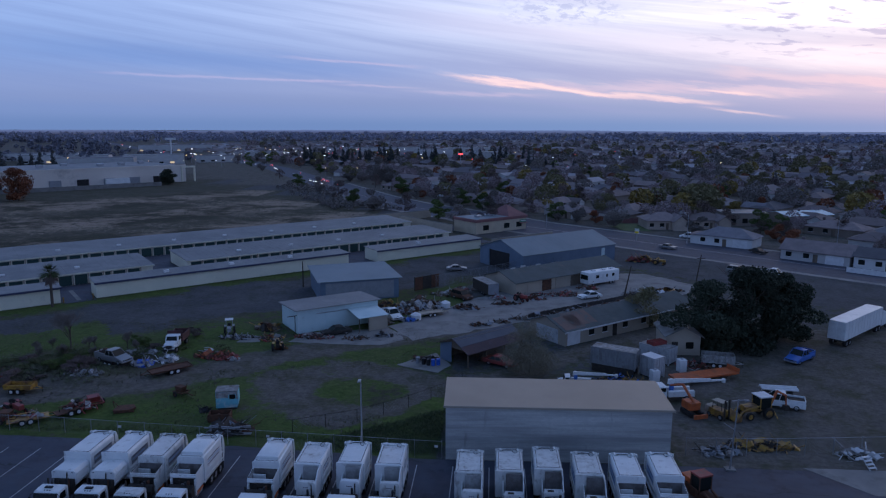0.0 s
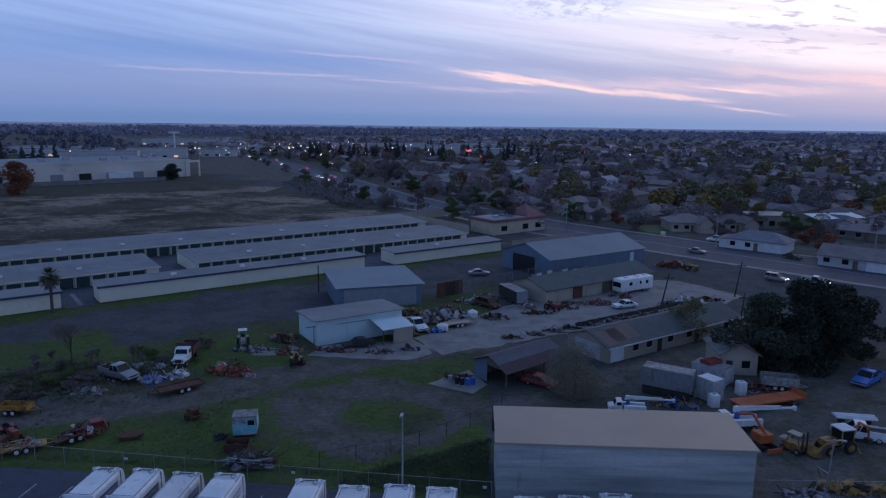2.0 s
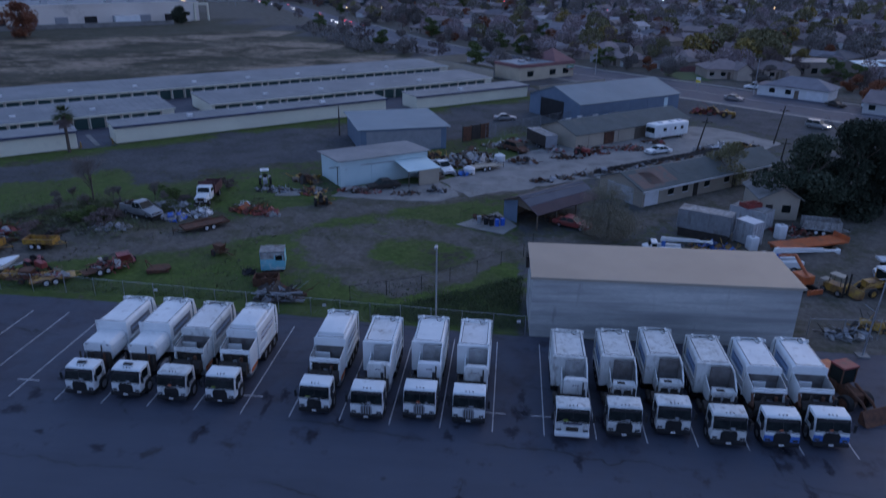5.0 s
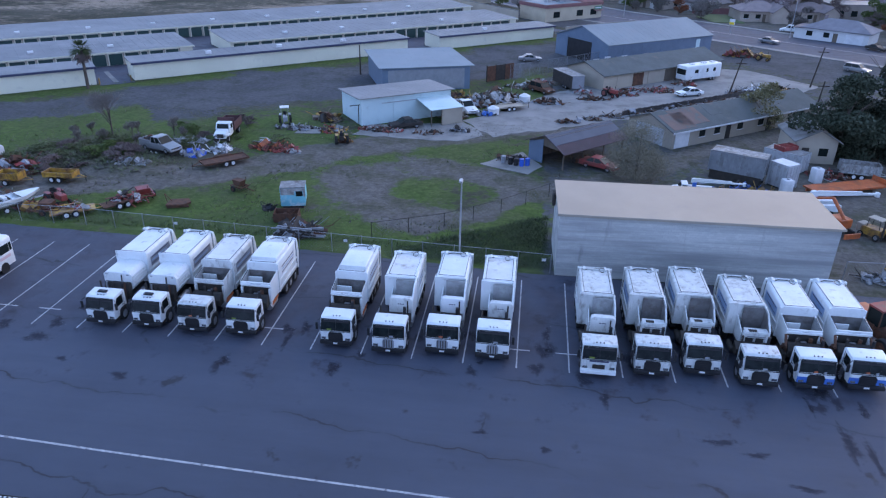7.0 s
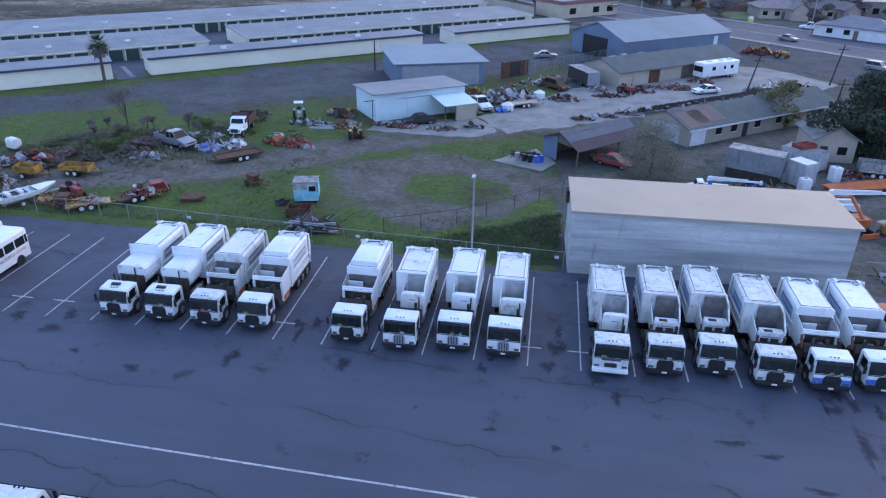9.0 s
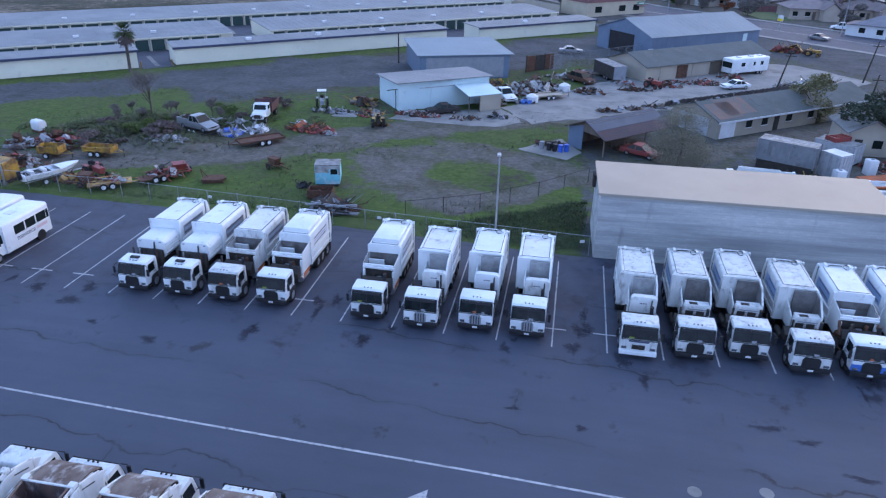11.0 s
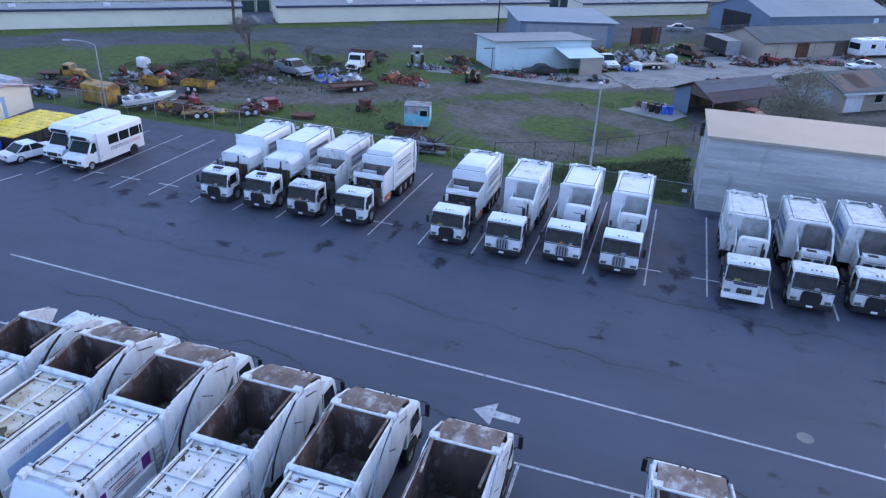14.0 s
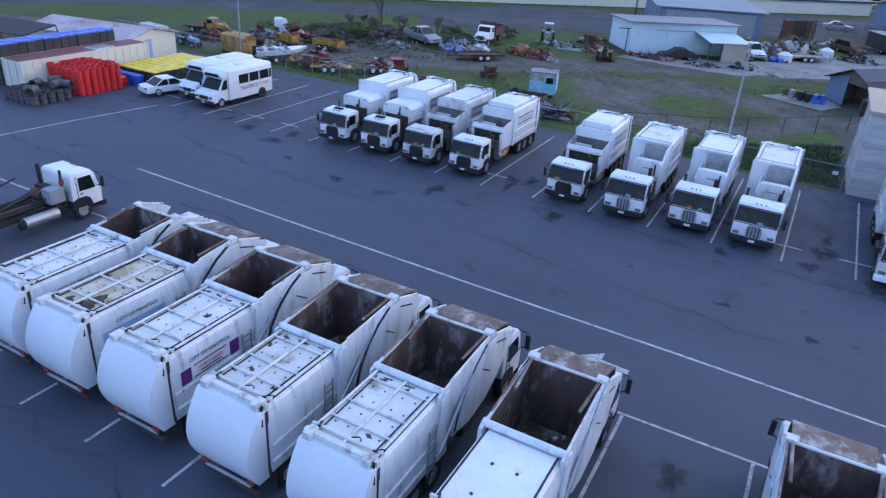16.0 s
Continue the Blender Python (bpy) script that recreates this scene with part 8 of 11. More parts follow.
def implement(at, turn, mat, label, L=2.6, W=1.8, seed=1, name="farm_implement"):
    """A towed implement: frame, drawbar, tines and two small wheels."""
    r = random.Random(seed)
    t = thing(name, label, "farm machine", at, turn)
    for s in (-1, 1):
        part("frame_bar", Geo().box(s * W / 2 - 0.06, s * W / 2 + 0.06, -L / 2, L / 2, 0.5, 0.62), mat, t)
        wheel(t, s * (W / 2 + 0.18), 0.2, 0.33, 0.18, mat)
    for k in range(4):
        y = -L / 2 + L * k / 3
        part("cross_bar", Geo().box(-W / 2, W / 2, y - 0.05, y + 0.05, 0.5, 0.6), mat, t)
        for j in range(4):
            x = -W / 2 + W * (j + 0.5) / 4
            part("tine", Geo().rod((x, y, 0.5), (x + 0.05, y + 0.25, 0.06), 0.03, 5), CHASSIS, t)
    part("hopper", Geo().prism([(-0.4, 0.65), (0.4, 0.65), (0.65, 1.25), (-0.65, 1.25)], -W * 0.35, W * 0.35, "x"), mat, t)
    part("drawbar", Geo().rod((0, -L / 2, 0.55), (0, -L / 2 - 1.4, 0.4), 0.06), mat, t)
    part("lever", Geo().rod((0.3, -0.4, 0.6), (0.45, -0.7, 1.6), 0.03), mat, t)
    return t


def old_truck(at, turn, cab_mat, bed_mat, label, dump=False):
    t = thing("old_truck", label, "truck", at, turn)
    part("bonnet", Geo().prism([(-3.3, 0.7), (-3.3, 1.35), (-3.1, 1.5), (-1.9, 1.6), (-1.9, 0.7)], -0.75, 0.75, "x"), cab_mat, t, bevel=0.08, smooth=True)
    part("cab", Geo().prism([(-1.95, 0.7), (-1.95, 1.6), (-1.6, 2.3), (-0.5, 2.35), (-0.4, 0.7)], -0.95, 0.95, "x"), cab_mat, t, bevel=0.08, smooth=True)
    part("windscreen", Geo().add([(-0.8, -1.93, 1.66), (0.8, -1.93, 1.66), (0.75, -1.66, 2.22), (-0.75, -1.66, 2.22), (-0.8, -1.88, 1.66), (0.8, -1.88, 1.66), (0.75, -1.61, 2.2), (-0.75, -1.61, 2.2)],
                                 [(0, 1, 2, 3), (7, 6, 5, 4), (0, 4, 5, 1), (1, 5, 6, 2), (2, 6, 7, 3), (3, 7, 4, 0)]), GLASS, t)
    for s in (-1, 1):
        part("side_window", Geo().box(*sorted((s * 0.94, s * 0.965)), -1.5, -0.7, 1.6, 2.15), GLASS, t)
        part("wing", Geo().box(s * 0.85 - 0.16, s * 0.85 + 0.16, -3.1, -2.1, 0.95, 1.12), cab_mat, t, bevel=0.05)
        part("headlamp", Geo().rod((s * 0.6, -3.36, 1.05), (s * 0.6, -3.3, 1.05), 0.13, 10), CHROME, t)
        wheel(t, s * 0.85, -2.6, 0.46, 0.26)
        wheel(t, s * 0.85, 1.9, 0.46, 0.42)
        part("frame_rail", Geo().box(s * 0.4 - 0.05, s * 0.4 + 0.05, -2.0, 3.1, 0.6, 0.85), CHASSIS, t)
    part("bumper", Geo().box(-1.0, 1.0, -3.5, -3.35, 0.5, 0.72), CHASSIS, t)
    part("grille", Geo().box(-0.45, 0.45, -3.34, -3.28, 0.8, 1.3), CHASSIS, t)
    if dump:
        part("bed_floor", Geo().box(-1.05, 1.05, -0.2, 3.2, 1.0, 1.12), bed_mat, t)
        for s in (-1, 1):
            part("bed_side", Geo().box(*sorted((s * 1.05, s * 1.12)), -0.2, 3.2, 1.0, 2.1), bed_mat, t)
        part("headboard", Geo().box(-1.12, 1.12, -0.3, -0.2, 1.0, 2.75), bed_mat, t)
        part("tailboard", Geo().box(-1.05, 1.05, 3.13, 3.2, 1.12, 2.1), bed_mat, t)
    else:
        part("flat_bed", Geo().box(-1.1, 1.1, -0.25, 3.3, 0.9, 1.05), bed_mat, t)
        part("headboard", Geo().box(-1.1, 1.1, -0.3, -0.22, 1.05, 1.7), bed_mat, t)
    return t


# west part of the yard
old_truck((-76.9, 77.7, 0), facing(0.93, 0.3), YELLOW, RUST, "derelict yellow flatbed truck in the grass").scale = (0.8, 0.8, 0.8)
t = thing("camper_shell", "cream rounded camper trailer beyond the fence", "camper", (-76.9, 69.8, 0), 82)
t.scale = (0.8, 0.8, 0.8)
part("shell", Geo().prism(rounded(-1.0, 1.0, 0.5, 2.3, 0.4), -2.4, 2.4, "y"), PALE_BOX, t, bevel=0.15, smooth=True)
for y in (-1.5, 0.0, 1.4):
    part("window", Geo().box(-1.02, -0.99, y - 0.35, y + 0.35, 1.5, 1.95), GLASS, t)
for s in (-1, 1):
    wheel(t, s * 0.95, 0.3, 0.34, 0.2)
# Flattened tractor shape stands in for a flat pale-blue trailer.
tractor((-72.2, 70.6, 0), 80, SIGN_BLUE, "flattened stand-in for a pale-blue flat trailer beyond the fence").scale = (0.8, 1.1, 0.7)
t = thing("yellow_machine", "yellow steel machine housing with an open side", "machine", (-64.9, 70.9, 0), 82)
part("shell", Geo().prism([(-0.9, 0.3), (0.9, 0.3), (0.9, 1.9), (0.5, 2.35), (-0.9, 2.1)], -1.9, 1.9, "y"), YELLOW, t, bevel=0.06)
# Black panel on the closed shell stands in for the opening's shade.
part("opening", Geo().box(0.86, 0.93, -1.2, 0.2, 0.9, 1.7), BLACK, t)
part("skid", Geo().box(-0.8, 0.8, -2.0, 2.0, 0, 0.3), CHASSIS, t)
part("boom", Geo().rod((0, 1.0, 2.2), (0.2, 2.6, 3.0), 0.16), YELLOW, t)
trailer("utility_trailer", "yellow box trailer with high sides", (-64.4, 78.3, 0), facing(0.98, 0.1), 2.5, 1.6, YELLOW, 0.75, 1)
trailer("utility_trailer", "orange-yellow tandem trailer with low sides", (-59.6, 80.1, 0), facing(1, 0.05), 3.5, 1.6, YELLOW, 0.5, 2)
# boat on its trailer
t = thing("motor_boat", "white open motor boat on a road trailer", "boat", (-59.6, 71.6, 0), facing(0.5, 0.86))
rings = []
for y, w, keel, top in ((-3.1, 0.05, 1.15, 1.45), (-2.4, 0.55, 0.85, 1.40), (-1.2, 0.95, 0.62, 1.28), (0.5, 1.05, 0.55, 1.18), (2.6, 1.0, 0.55, 1.15)):
    rings.append([(-w, y, top), (-w * 0.85, y, keel + 0.2), (0, y, keel), (w * 0.85, y, keel + 0.2), (w, y, top)])
part("hull", Geo().loft(rings), WHITE, t, smooth=True)
part("well", Geo().box(-0.75, 0.75, -0.9, 2.3, 1.16, 1.215), CHASSIS, t)
part("gunwale", Geo().box(-1.02, -0.88, -1.0, 2.6, 1.18, 1.3).box(0.88, 1.02, -1.0, 2.6, 1.18, 1.3), WHITE_TRIM, t)
part("windscreen", Geo().prism([(-1.0, 1.22), (-0.55, 1.6), (-0.5, 1.6), (-0.9, 1.22)], -0.8, 0.8, "x"), GLASS, t)
for y in (0.3, 1.5):
    part("seat", Geo().box(-0.6, 0.6, y, y + 0.4, 1.2, 1.5), WHITE_TRIM, t, bevel=0.04)
part("outboard", Geo().box(-0.2, 0.2, 2.6, 2.95, 0.8, 1.7), BLACK, t, bevel=0.05)
for s in (-1, 1):
    wheel(t, s * 1.05, 0.8, 0.32, 0.2, WHITE_TRIM)
    part("trailer_beam", Geo().rod((s * 0.6, 2.6, 0.5), (0, -4.0, 0.5), 0.05), STEEL, t)
scrap((-66.5, 75.6, 0), 2.2, 1.3, 40, [RUST, PALE_JUNK, CHASSIS, RED], 25, "rusty frames behind a yellow machine", 1.4, size=0.7)
scrap((-73.0, 75.2, 0), 2.0, 1.0, 40, [RED, RUST, CHASSIS], 26, "dull red implements before a flatbed truck", 1.0, size=0.7)
scrap((-57.0, 72.2, 0), 2.6, 1.0, 44, [RUST, CHASSIS, RED, YELLOW], 27, "rusty implements beside a boat", 1.0, size=0.7)
scrap((-62.6, 74.0, 0), 1.8, 1.3, 26, [PALE_JUNK, RUST, GREY_PAINT], 21, "pale and rusty machine parts beside a boat", 1.6)
implement((-55.2, 71.4, 0), 100, RUST, "rusty two-wheeled cultivator in the grass", seed=3)
tractor((-55.6, 73.6, 0), 60, RED, "stripped red tractor among implements")
trailer("machine_trailer", "yellow low trailer with a small machine on it", (-52.6, 71.4, 0), facing(0.75, 0.55), 4.2, 1.7, YELLOW, 0.0, 2, 0.55)
scrap((-52.3, 71.6, 0.55), 1.2, 0.7, 14, [PALE_JUNK, RED], 22, "machine parts lying on a trailer", 0.9)
trailer("machine_trailer", "rusty trailer loaded with red machinery", (-49.0, 74.4, 0), facing(0.6, 0.75), 4.2, 1.6, RUST, 0.0, 2, 0.5)
scrap((-48.6, 74.8, 0.5), 1.6, 0.9, 34, [RED, RED, CHASSIS, PALE_JUNK], 24, "red machinery heaped on a trailer", 1.2, size=0.6)
implement((-47.8, 76.6, 0), 40, RED, "dull red seed drill", 2.2, 1.9, 5)
t = thing("disc_harrow", "low rusty disc mower lying in the grass", "farm machine", (-43.3, 75.4, 0), 20)
part("deck", Geo().prism([(-1.2, -0.7), (0.6, -0.9), (1.3, -0.2), (1.0, 0.8), (-0.9, 0.9)], 0.2, 0.42, "z"), RUST, t, bevel=0.05)
part("mast", Geo().rod((-1.1, 0.2, 0.4), (-1.3, 0.5, 1.2), 0.05).rod((-0.6, 0.2, 0.4), (-1.3, 0.5, 1.2), 0.04), RUST, t)
part("skid", Geo().box(-1.1, 1.1, -0.7, -0.6, 0, 0.2).box(-1.0, 1.0, 0.6, 0.7, 0, 0.2), RUST, t)
scrap((-67.0, 82.5, 0), 3.2, 2.2, 60, [RUST, RUST, RED, GREY_PAINT], 31, "rusty heap of farm machinery", 2.0, size=0.9)
scrap((-70.8, 81.0, 0), 2.0, 1.4, 34, [RUST, PALE_JUNK, GREY_PAINT], 32, "pale and rusty scrap parts", 1.3, size=0.8)
t = thing("poly_tank", "white plastic tank on the scrap yard", "tank", (-72.4, 86.4, 0), 70)
t.scale = (0.62, 0.62, 0.75)
part("tank", Geo().prism(rounded(-0.9, 0.9, 0.4, 2.0, 0.5, 5), -1.3, 1.3, "y"), WHITE_TRIM, t, bevel=0.12, smooth=True)
part("cradle", Geo().box(-0.9, 0.9, -1.2, 1.2, 0, 0.4), RUST, t)
scrap((-60.5, 83.8, 0), 1.2, 0.8, 12, [CHASSIS, RUST], 33, "dark engine parts in the weeds", 0.9)
scrap((-54.4, 85.6, 0.5), 2.6, 1.2, 60, [PALE_JUNK, GREY_PAINT, CONCRETE], 34, "grey heap of broken concrete and branches", 0.8, size=0.45)
scrap((-51.8, 96.2, 0.1), 2.6, 1.0, 40, [PALE_JUNK, GREY_PAINT], 35, "pale heap of brush and rubble", 0.7, size=0.5)
# silver pickup on a car trailer
trailer("car_trailer", "low car trailer under a pickup", (-53.2, 91.0, 0), facing(0.92, -0.34), 5.2, 1.8, CHASSIS, 0.0, 2, 0.45)
p = car("pickup_truck", "silver pickup truck loaded with scrap, on a trailer", (-53.3, 91.05, 0.46), facing(0.92, -0.34), SILVER, "pickup")
scrap((-54.9, 91.7, 1.56), 0.8, 0.6, 16, [RUST, CHASSIS], 36, "rusty scrap in a pickup bed", 0.5)
old_truck((-48.0, 99.3, 0), facing(0.12, -1), WHITE, surface("maroon_dump_body", (0.10, 0.035, 0.035), (0.07, 0.03, 0.03), 0.7), "white tipper truck with a maroon dump body", True)
scrap((-46.6, 93.4, 0), 1.3, 1.6, 34, [PALE_JUNK, GREY_PAINT, WHITE_TRIM], 37, "pale machine parts before a tipper truck", 1.5, size=0.6)
scrap((-49.2, 91.2, 0), 1.5, 1.3, 30, [GREY_PAINT, PALE_JUNK, BLUE_PLASTIC], 38, "grey machine parts and a blue drum", 1.4, size=0.6)
trailer("flat_trailer", "rusty flat trailer on the edge of the track", (-43.9, 88.6, 0), facing(-0.72, -0.7), 5.6, 2.1, RUST, 0.12, 2, 0.6)
scrap((-40.0, 95.2, 0), 3.2, 1.2, 70, [RUST, ORANGE, RED, RUST], 39, "heap of rusty red implements", 1.1, size=0.85)
scrap((-41.6, 96.2, 0), 0.9, 0.8, 12, [WHITE_TRIM, GREY_PAINT], 40, "white bent sheet metal on the heap", 1.7, size=0.7)
scrap((-37.6, 94.2, 0), 1.4, 0.7, 18, [RED, PALE_JUNK], 41, "red and pale scrap strewn on the grass", 0.4)
tractor((-42.4, 106.6, 0), 20, GREY_PAINT, "small tractor with a white canopy", True)
scrap((-40.2, 104.8, 0), 3.0, 1.3, 50, [PALE_JUNK, CHASSIS, GREY_PAINT], 42, "scattered pale household scrap", 0.5, size=0.5)
tractor((-32.2, 99.6, 0), -160, YELLOW, "small rusty yellow tractor in the grass")
scrap((-31.9, 100.2, 0), 1.0, 0.8, 14, [YELLOW, RUST], 43, "yellow machine parts in the grass", 1.0)
implement((-38.7, 80.6, 0), 65, RUST, "small rusty hay rake beside the track", 1.6, 1.2, 8)
# turquoise cab box, open crate and a pile of dark metal beams
t = thing("cab_shell", "turquoise box-shaped vehicle body with a white roof", "vehicle body", (-31.4, 77.4, 0), 14)
part("shell", Geo().prism([(-1.25, 0.3), (1.25, 0.3), (1.35, 0.8), (1.3, 2.3), (-1.25, 2.35)], -0.95, 0.95, "y"), CYAN, t, bevel=0.08, smooth=True)
part("roof", Geo().box(-1.28, 1.33, -1.0, 1.0, 2.30, 2.42), PALE_JUNK, t, bevel=0.03)
part("window", Geo().box(0.35, 1.05, -0.98, -0.94, 1.4, 1.95), GLASS, t)
# Dark slab stands in for the shade inside an open door.
part("door_gap", Geo().box(-1.28, -1.24, -0.8, 0.7, 0.5, 2.15), CHASSIS, t)
part("upper_band", Geo().box(-1.2, 0.2, -0.965, -0.952, 1.55, 2.28).box(1.1, 1.31, -0.965, -0.952, 1.35, 2.28).box(0.2, 1.1, -0.965, -0.952, 1.98, 2.28), PALE_JUNK, t, "flaking white upper panels")
part("axle_frame", Geo().box(-1.1, 1.1, -0.8, 0.8, 0, 0.30), CHASSIS, t)
t = thing("steel_crate", "tan open steel crate in the grass", "crate", (-30.9, 73.7, 0), 10)
for s in (-1, 1):
    part("side", Geo().box(-1.25, 1.25, *sorted((s * 0.75, s * 0.68)), 0.1, 0.95), RUST, t)
    part("end", Geo().box(*sorted((s * 1.25, s * 1.18)), -0.68, 0.68, 0.1, 0.95), RUST, t)
part("base", Geo().box(-1.2, 1.2, -0.7, 0.7, 0, 0.14), RUST, t)
scrap((-30.9, 73.7, 0.2), 0.9, 0.5, 16, [RUST], 44, "rusty scrap inside a crate", 0.6)
scrap((-33.6, 76.0, 0), 0.8, 0.6, 10, [CHASSIS, BLACK], 45, "black drums beside a vehicle body", 0.7)
scrap((-28.6, 71.0, 0), 2.2, 1.2, 90, [CHASSIS, GREY_PAINT, CHASSIS, RUST], 46, "dark pipe and metal pile by the fence", 1.0, size=1.1)
r46 = random.Random(9)
for k in range(14):
    x, y = r46.uniform(-30, -27), 70.6 + r46.uniform(-0.9, 0.9)
    b = thing("timber_beam", "dark grey-blue metal beam lying on a pile", "beam", (x, y, 0.15 + 0.06 * k), r46.uniform(-25, 25), "beams on the pile")
    part("beam", Geo().box(-1.5, 1.5, -0.07, 0.07, 0, 0.12), GREY_PAINT if k % 3 else CHASSIS, b)

# drums and clutter before the open shed
for k, (x, y, m) in enumerate(((-9.3, 94.6, BLACK), (-8.6, 94.3, BLACK), (-7.9, 94.2, BLUE_PLASTIC), (-7.2, 94.5, BLUE_PLASTIC), (-9.0, 95.5, CHASSIS), (-10.2, 95.0, GREY_PAINT))):
    d = thing("oil_drum", "blue plastic drum on the slab" if m is BLUE_PLASTIC else "dark steel drum on the slab", "drum", (x, y, 0.04), k * 40, "drums on the slab")
    part("drum", Geo().rod((0, 0, 0), (0, 0, 0.88), 0.29, 14), m, d, smooth=True)
    for z in (0.28, 0.58, 0.86):
        part("hoop", Geo().rod((0, 0, z), (0, 0, z + 0.03), 0.305, 14), m, d)
scrap((-9.2, 96.6, 0.04), 1.8, 1.0, 30, [RUST, WOODEN, CHASSIS], 47, "rusty clutter on a slab", 0.6)
car("estate_car", "red car half under the open shed", (1.6, 95.2, 0), 60, RED, "sedan")
scrap((2.0, 97.5, 0), 4.0, 1.8, 40, [WOODEN, CHASSIS, RUST], 48, "dark clutter under the shed roof", 1.0)

# workshop yard
car("pickup_truck", "white pickup truck before the workshop", (-17.4, 118.4, 0), facing(0.55, -0.83), WHITE, "pickup")
car("sedan", "dark wrecked car by the workshop wall", (-25.0, 108.0, 0), facing(-0.85, -0.5), CHASSIS, "sedan")
scrap((-28.2, 105.9, 0.04), 3.2, 0.9, 60, [RED, CHASSIS, PALE_JUNK, RUST], 51, "red and dark machine parts along the wall", 0.7, size=0.5)
scrap((-21.5, 105.6, 0.04), 2.2, 0.8, 26, [CHASSIS, RUST, PALE_JUNK], 52, "dark parts before the lean-to", 0.6, size=0.5)
scrap((-17.0, 107.6, 0.04), 1.4, 0.8, 18, [GREY_PAINT, CHASSIS], 53, "grey bins and parts by a plywood wall", 1.0, size=0.6)
scrap((-34.8, 104.6, 0), 2.0, 1.4, 40, [CHASSIS, PALE_JUNK, RED, YELLOW], 54, "mixed scrap beside the workshop", 0.9, size=0.6)
scrap((-37.0, 110.0, 0), 2.2, 1.6, 40, [RUST, YELLOW, CHASSIS, WOODEN], 55, "rusty frames and timber behind the workshop", 1.2, size=0.9)
scrap((-14.2, 117.2, 0.03), 1.8, 1.2, 36, [CHASSIS, BLUE_PAINT, PALE_JUNK], 56, "dark engines and parts on the concrete", 0.8, size=0.6)
scrap((-13.0, 125.0, 0), 4.4, 3.4, 120, [RUST, CHASSIS, PALE_JUNK, GREY_PAINT, WOODEN], 57, "tall tangled scrap heap in the yard", 2.8, size=1.0)
scrap((-19.5, 126.5, 0), 2.6, 2.0, 40, [YELLOW, CHASSIS, RUST], 58, "yellow and dark machine parts behind the workshop", 1.6, size=0.8)
scrap((-8.0, 137.0, 0), 4.0, 2.2, 60, [RUST, CHASSIS, WOODEN, PALE_JUNK], 59, "rusty parts against the grey fence", 1.2, size=0.8)
trailer("flat_trailer", "tan flat trailer on the concrete yard", (-10.6, 120.8, 0), facing(0.85, 0.5), 4.6, 1.9, BEIGE, 0.1, 2, 0.6)
for x, y, z in ((-8.4, 126.6, 0.0), (-13.0, 117.8, 0.0)):
    d = thing("poly_tank", "white rounded plastic tank in the yard", "tank", (x, y, 0.02), 30)
    part("tank", Geo().rod((0, 0, 0), (0, 0, 0.9), 0.95, 14).rod((0, 0, 0.9), (0, 0, 1.25), 0.95, 14, 0.3), WHITE_TRIM, d, smooth=True)
car("van", "rusty van body with a white dome on its roof", (-5.6, 133.6, 0), facing(0.7, -0.7), RUST, "suv")
t = thing("stock_trailer", "dark box trailer with a pale striped roof", "trailer", (-1.0, 138.6, 0), facing(-0.45, 0.89))
part("box", Geo().box(-1.2, 1.2, -3.6, 3.6, 0.5, 2.6), CHASSIS, t)
part("roof", Geo().box(-1.25, 1.25, -3.65, 3.65, 2.6, 2.68), PALE_JUNK, t)
part("rear_panel", Geo().box(-1.18, 1.18, 3.6, 3.68, 0.5, 2.6), GREY_PAINT, t)
part("front_panel", Geo().box(-1.18, 1.18, -3.68, -3.6, 0.5, 2.6), GREY_PAINT, t)
for s in (-1, 1):
    wheel(t, s * 1.1, 0.5, 0.38, 0.24)
    wheel(t, s * 1.1, 1.4, 0.38, 0.24)
tractor((6.0, 132.6, 0), 40, RED, "old red tractor before the workshops")
scrap((12.5, 137.6, 0), 5.0, 1.0, 60, [CHASSIS, RUST, RED, PALE_JUNK], 61, "row of dark machine parts along the workshops", 0.8, size=0.6)
scrap((3.0, 130.0, 0), 3.0, 0.9, 30, [RUST, CHASSIS], 62, "rusty parts before the workshops", 0.6, size=0.6)
car("sedan", "white saloon car parked in the yard", (19.7, 136.0, 0), facing(-0.9, -0.42), WHITE, "sedan")
car("sedan", "pale blue car parked beyond the grey fence", (-8.1, 160.6, 0), facing(1, 0.15), SILVER, "sedan")
t = thing("motorhome", "white box motorhome with small dark windows", "motorhome", (23.6, 149.2, 0), facing(-0.8, -0.6))
part("body", Geo().prism(rounded(-1.25, 1.25, 0.55, 3.1, 0.25), -4.6, 4.6, "y"), WHITE, t, bevel=0.15, smooth=True)
for s in (-1, 1):
    for y, w in ((-2.4, 0.9), (0.6, 0.5), (2.4, 0.7)):
        part("window", Geo().box(*sorted((s * 1.24, s * 1.265)), y, y + w, 1.7, 2.35), GLASS, t)
    part("door", Geo().box(*sorted((s * 1.24, s * 1.26)), -0.7, 0.0, 0.7, 2.5), WHITE_TRIM, t)
    for y in (-3.0, 2.2, 3.0):
        wheel(t, s * 1.08, y, 0.4, 0.28)
part("windscreen", Geo().box(-1.05, 1.05, -4.64, -4.58, 1.5, 2.5), GLASS, t)
for y in (-2.5, 0.5, 2.8):
    part("roof_unit", Geo().box(-0.4, 0.4, y, y + 0.8, 3.1, 3.3), WHITE_TRIM, t)
scrap((32.4, 141.6, 0), 3.0, 1.4, 50, [WHITE_TRIM, PALE_JUNK, CHASSIS], 63, "white appliances and scrap by the fence", 1.2, size=0.8)
scrap((37.0, 143.5, 0), 3.0, 1.2, 34, [YELLOW, RUST, CHASSIS], 64, "rusty and yellow scrap by the fence", 0.8, size=0.8)
r9 = random.Random(91)
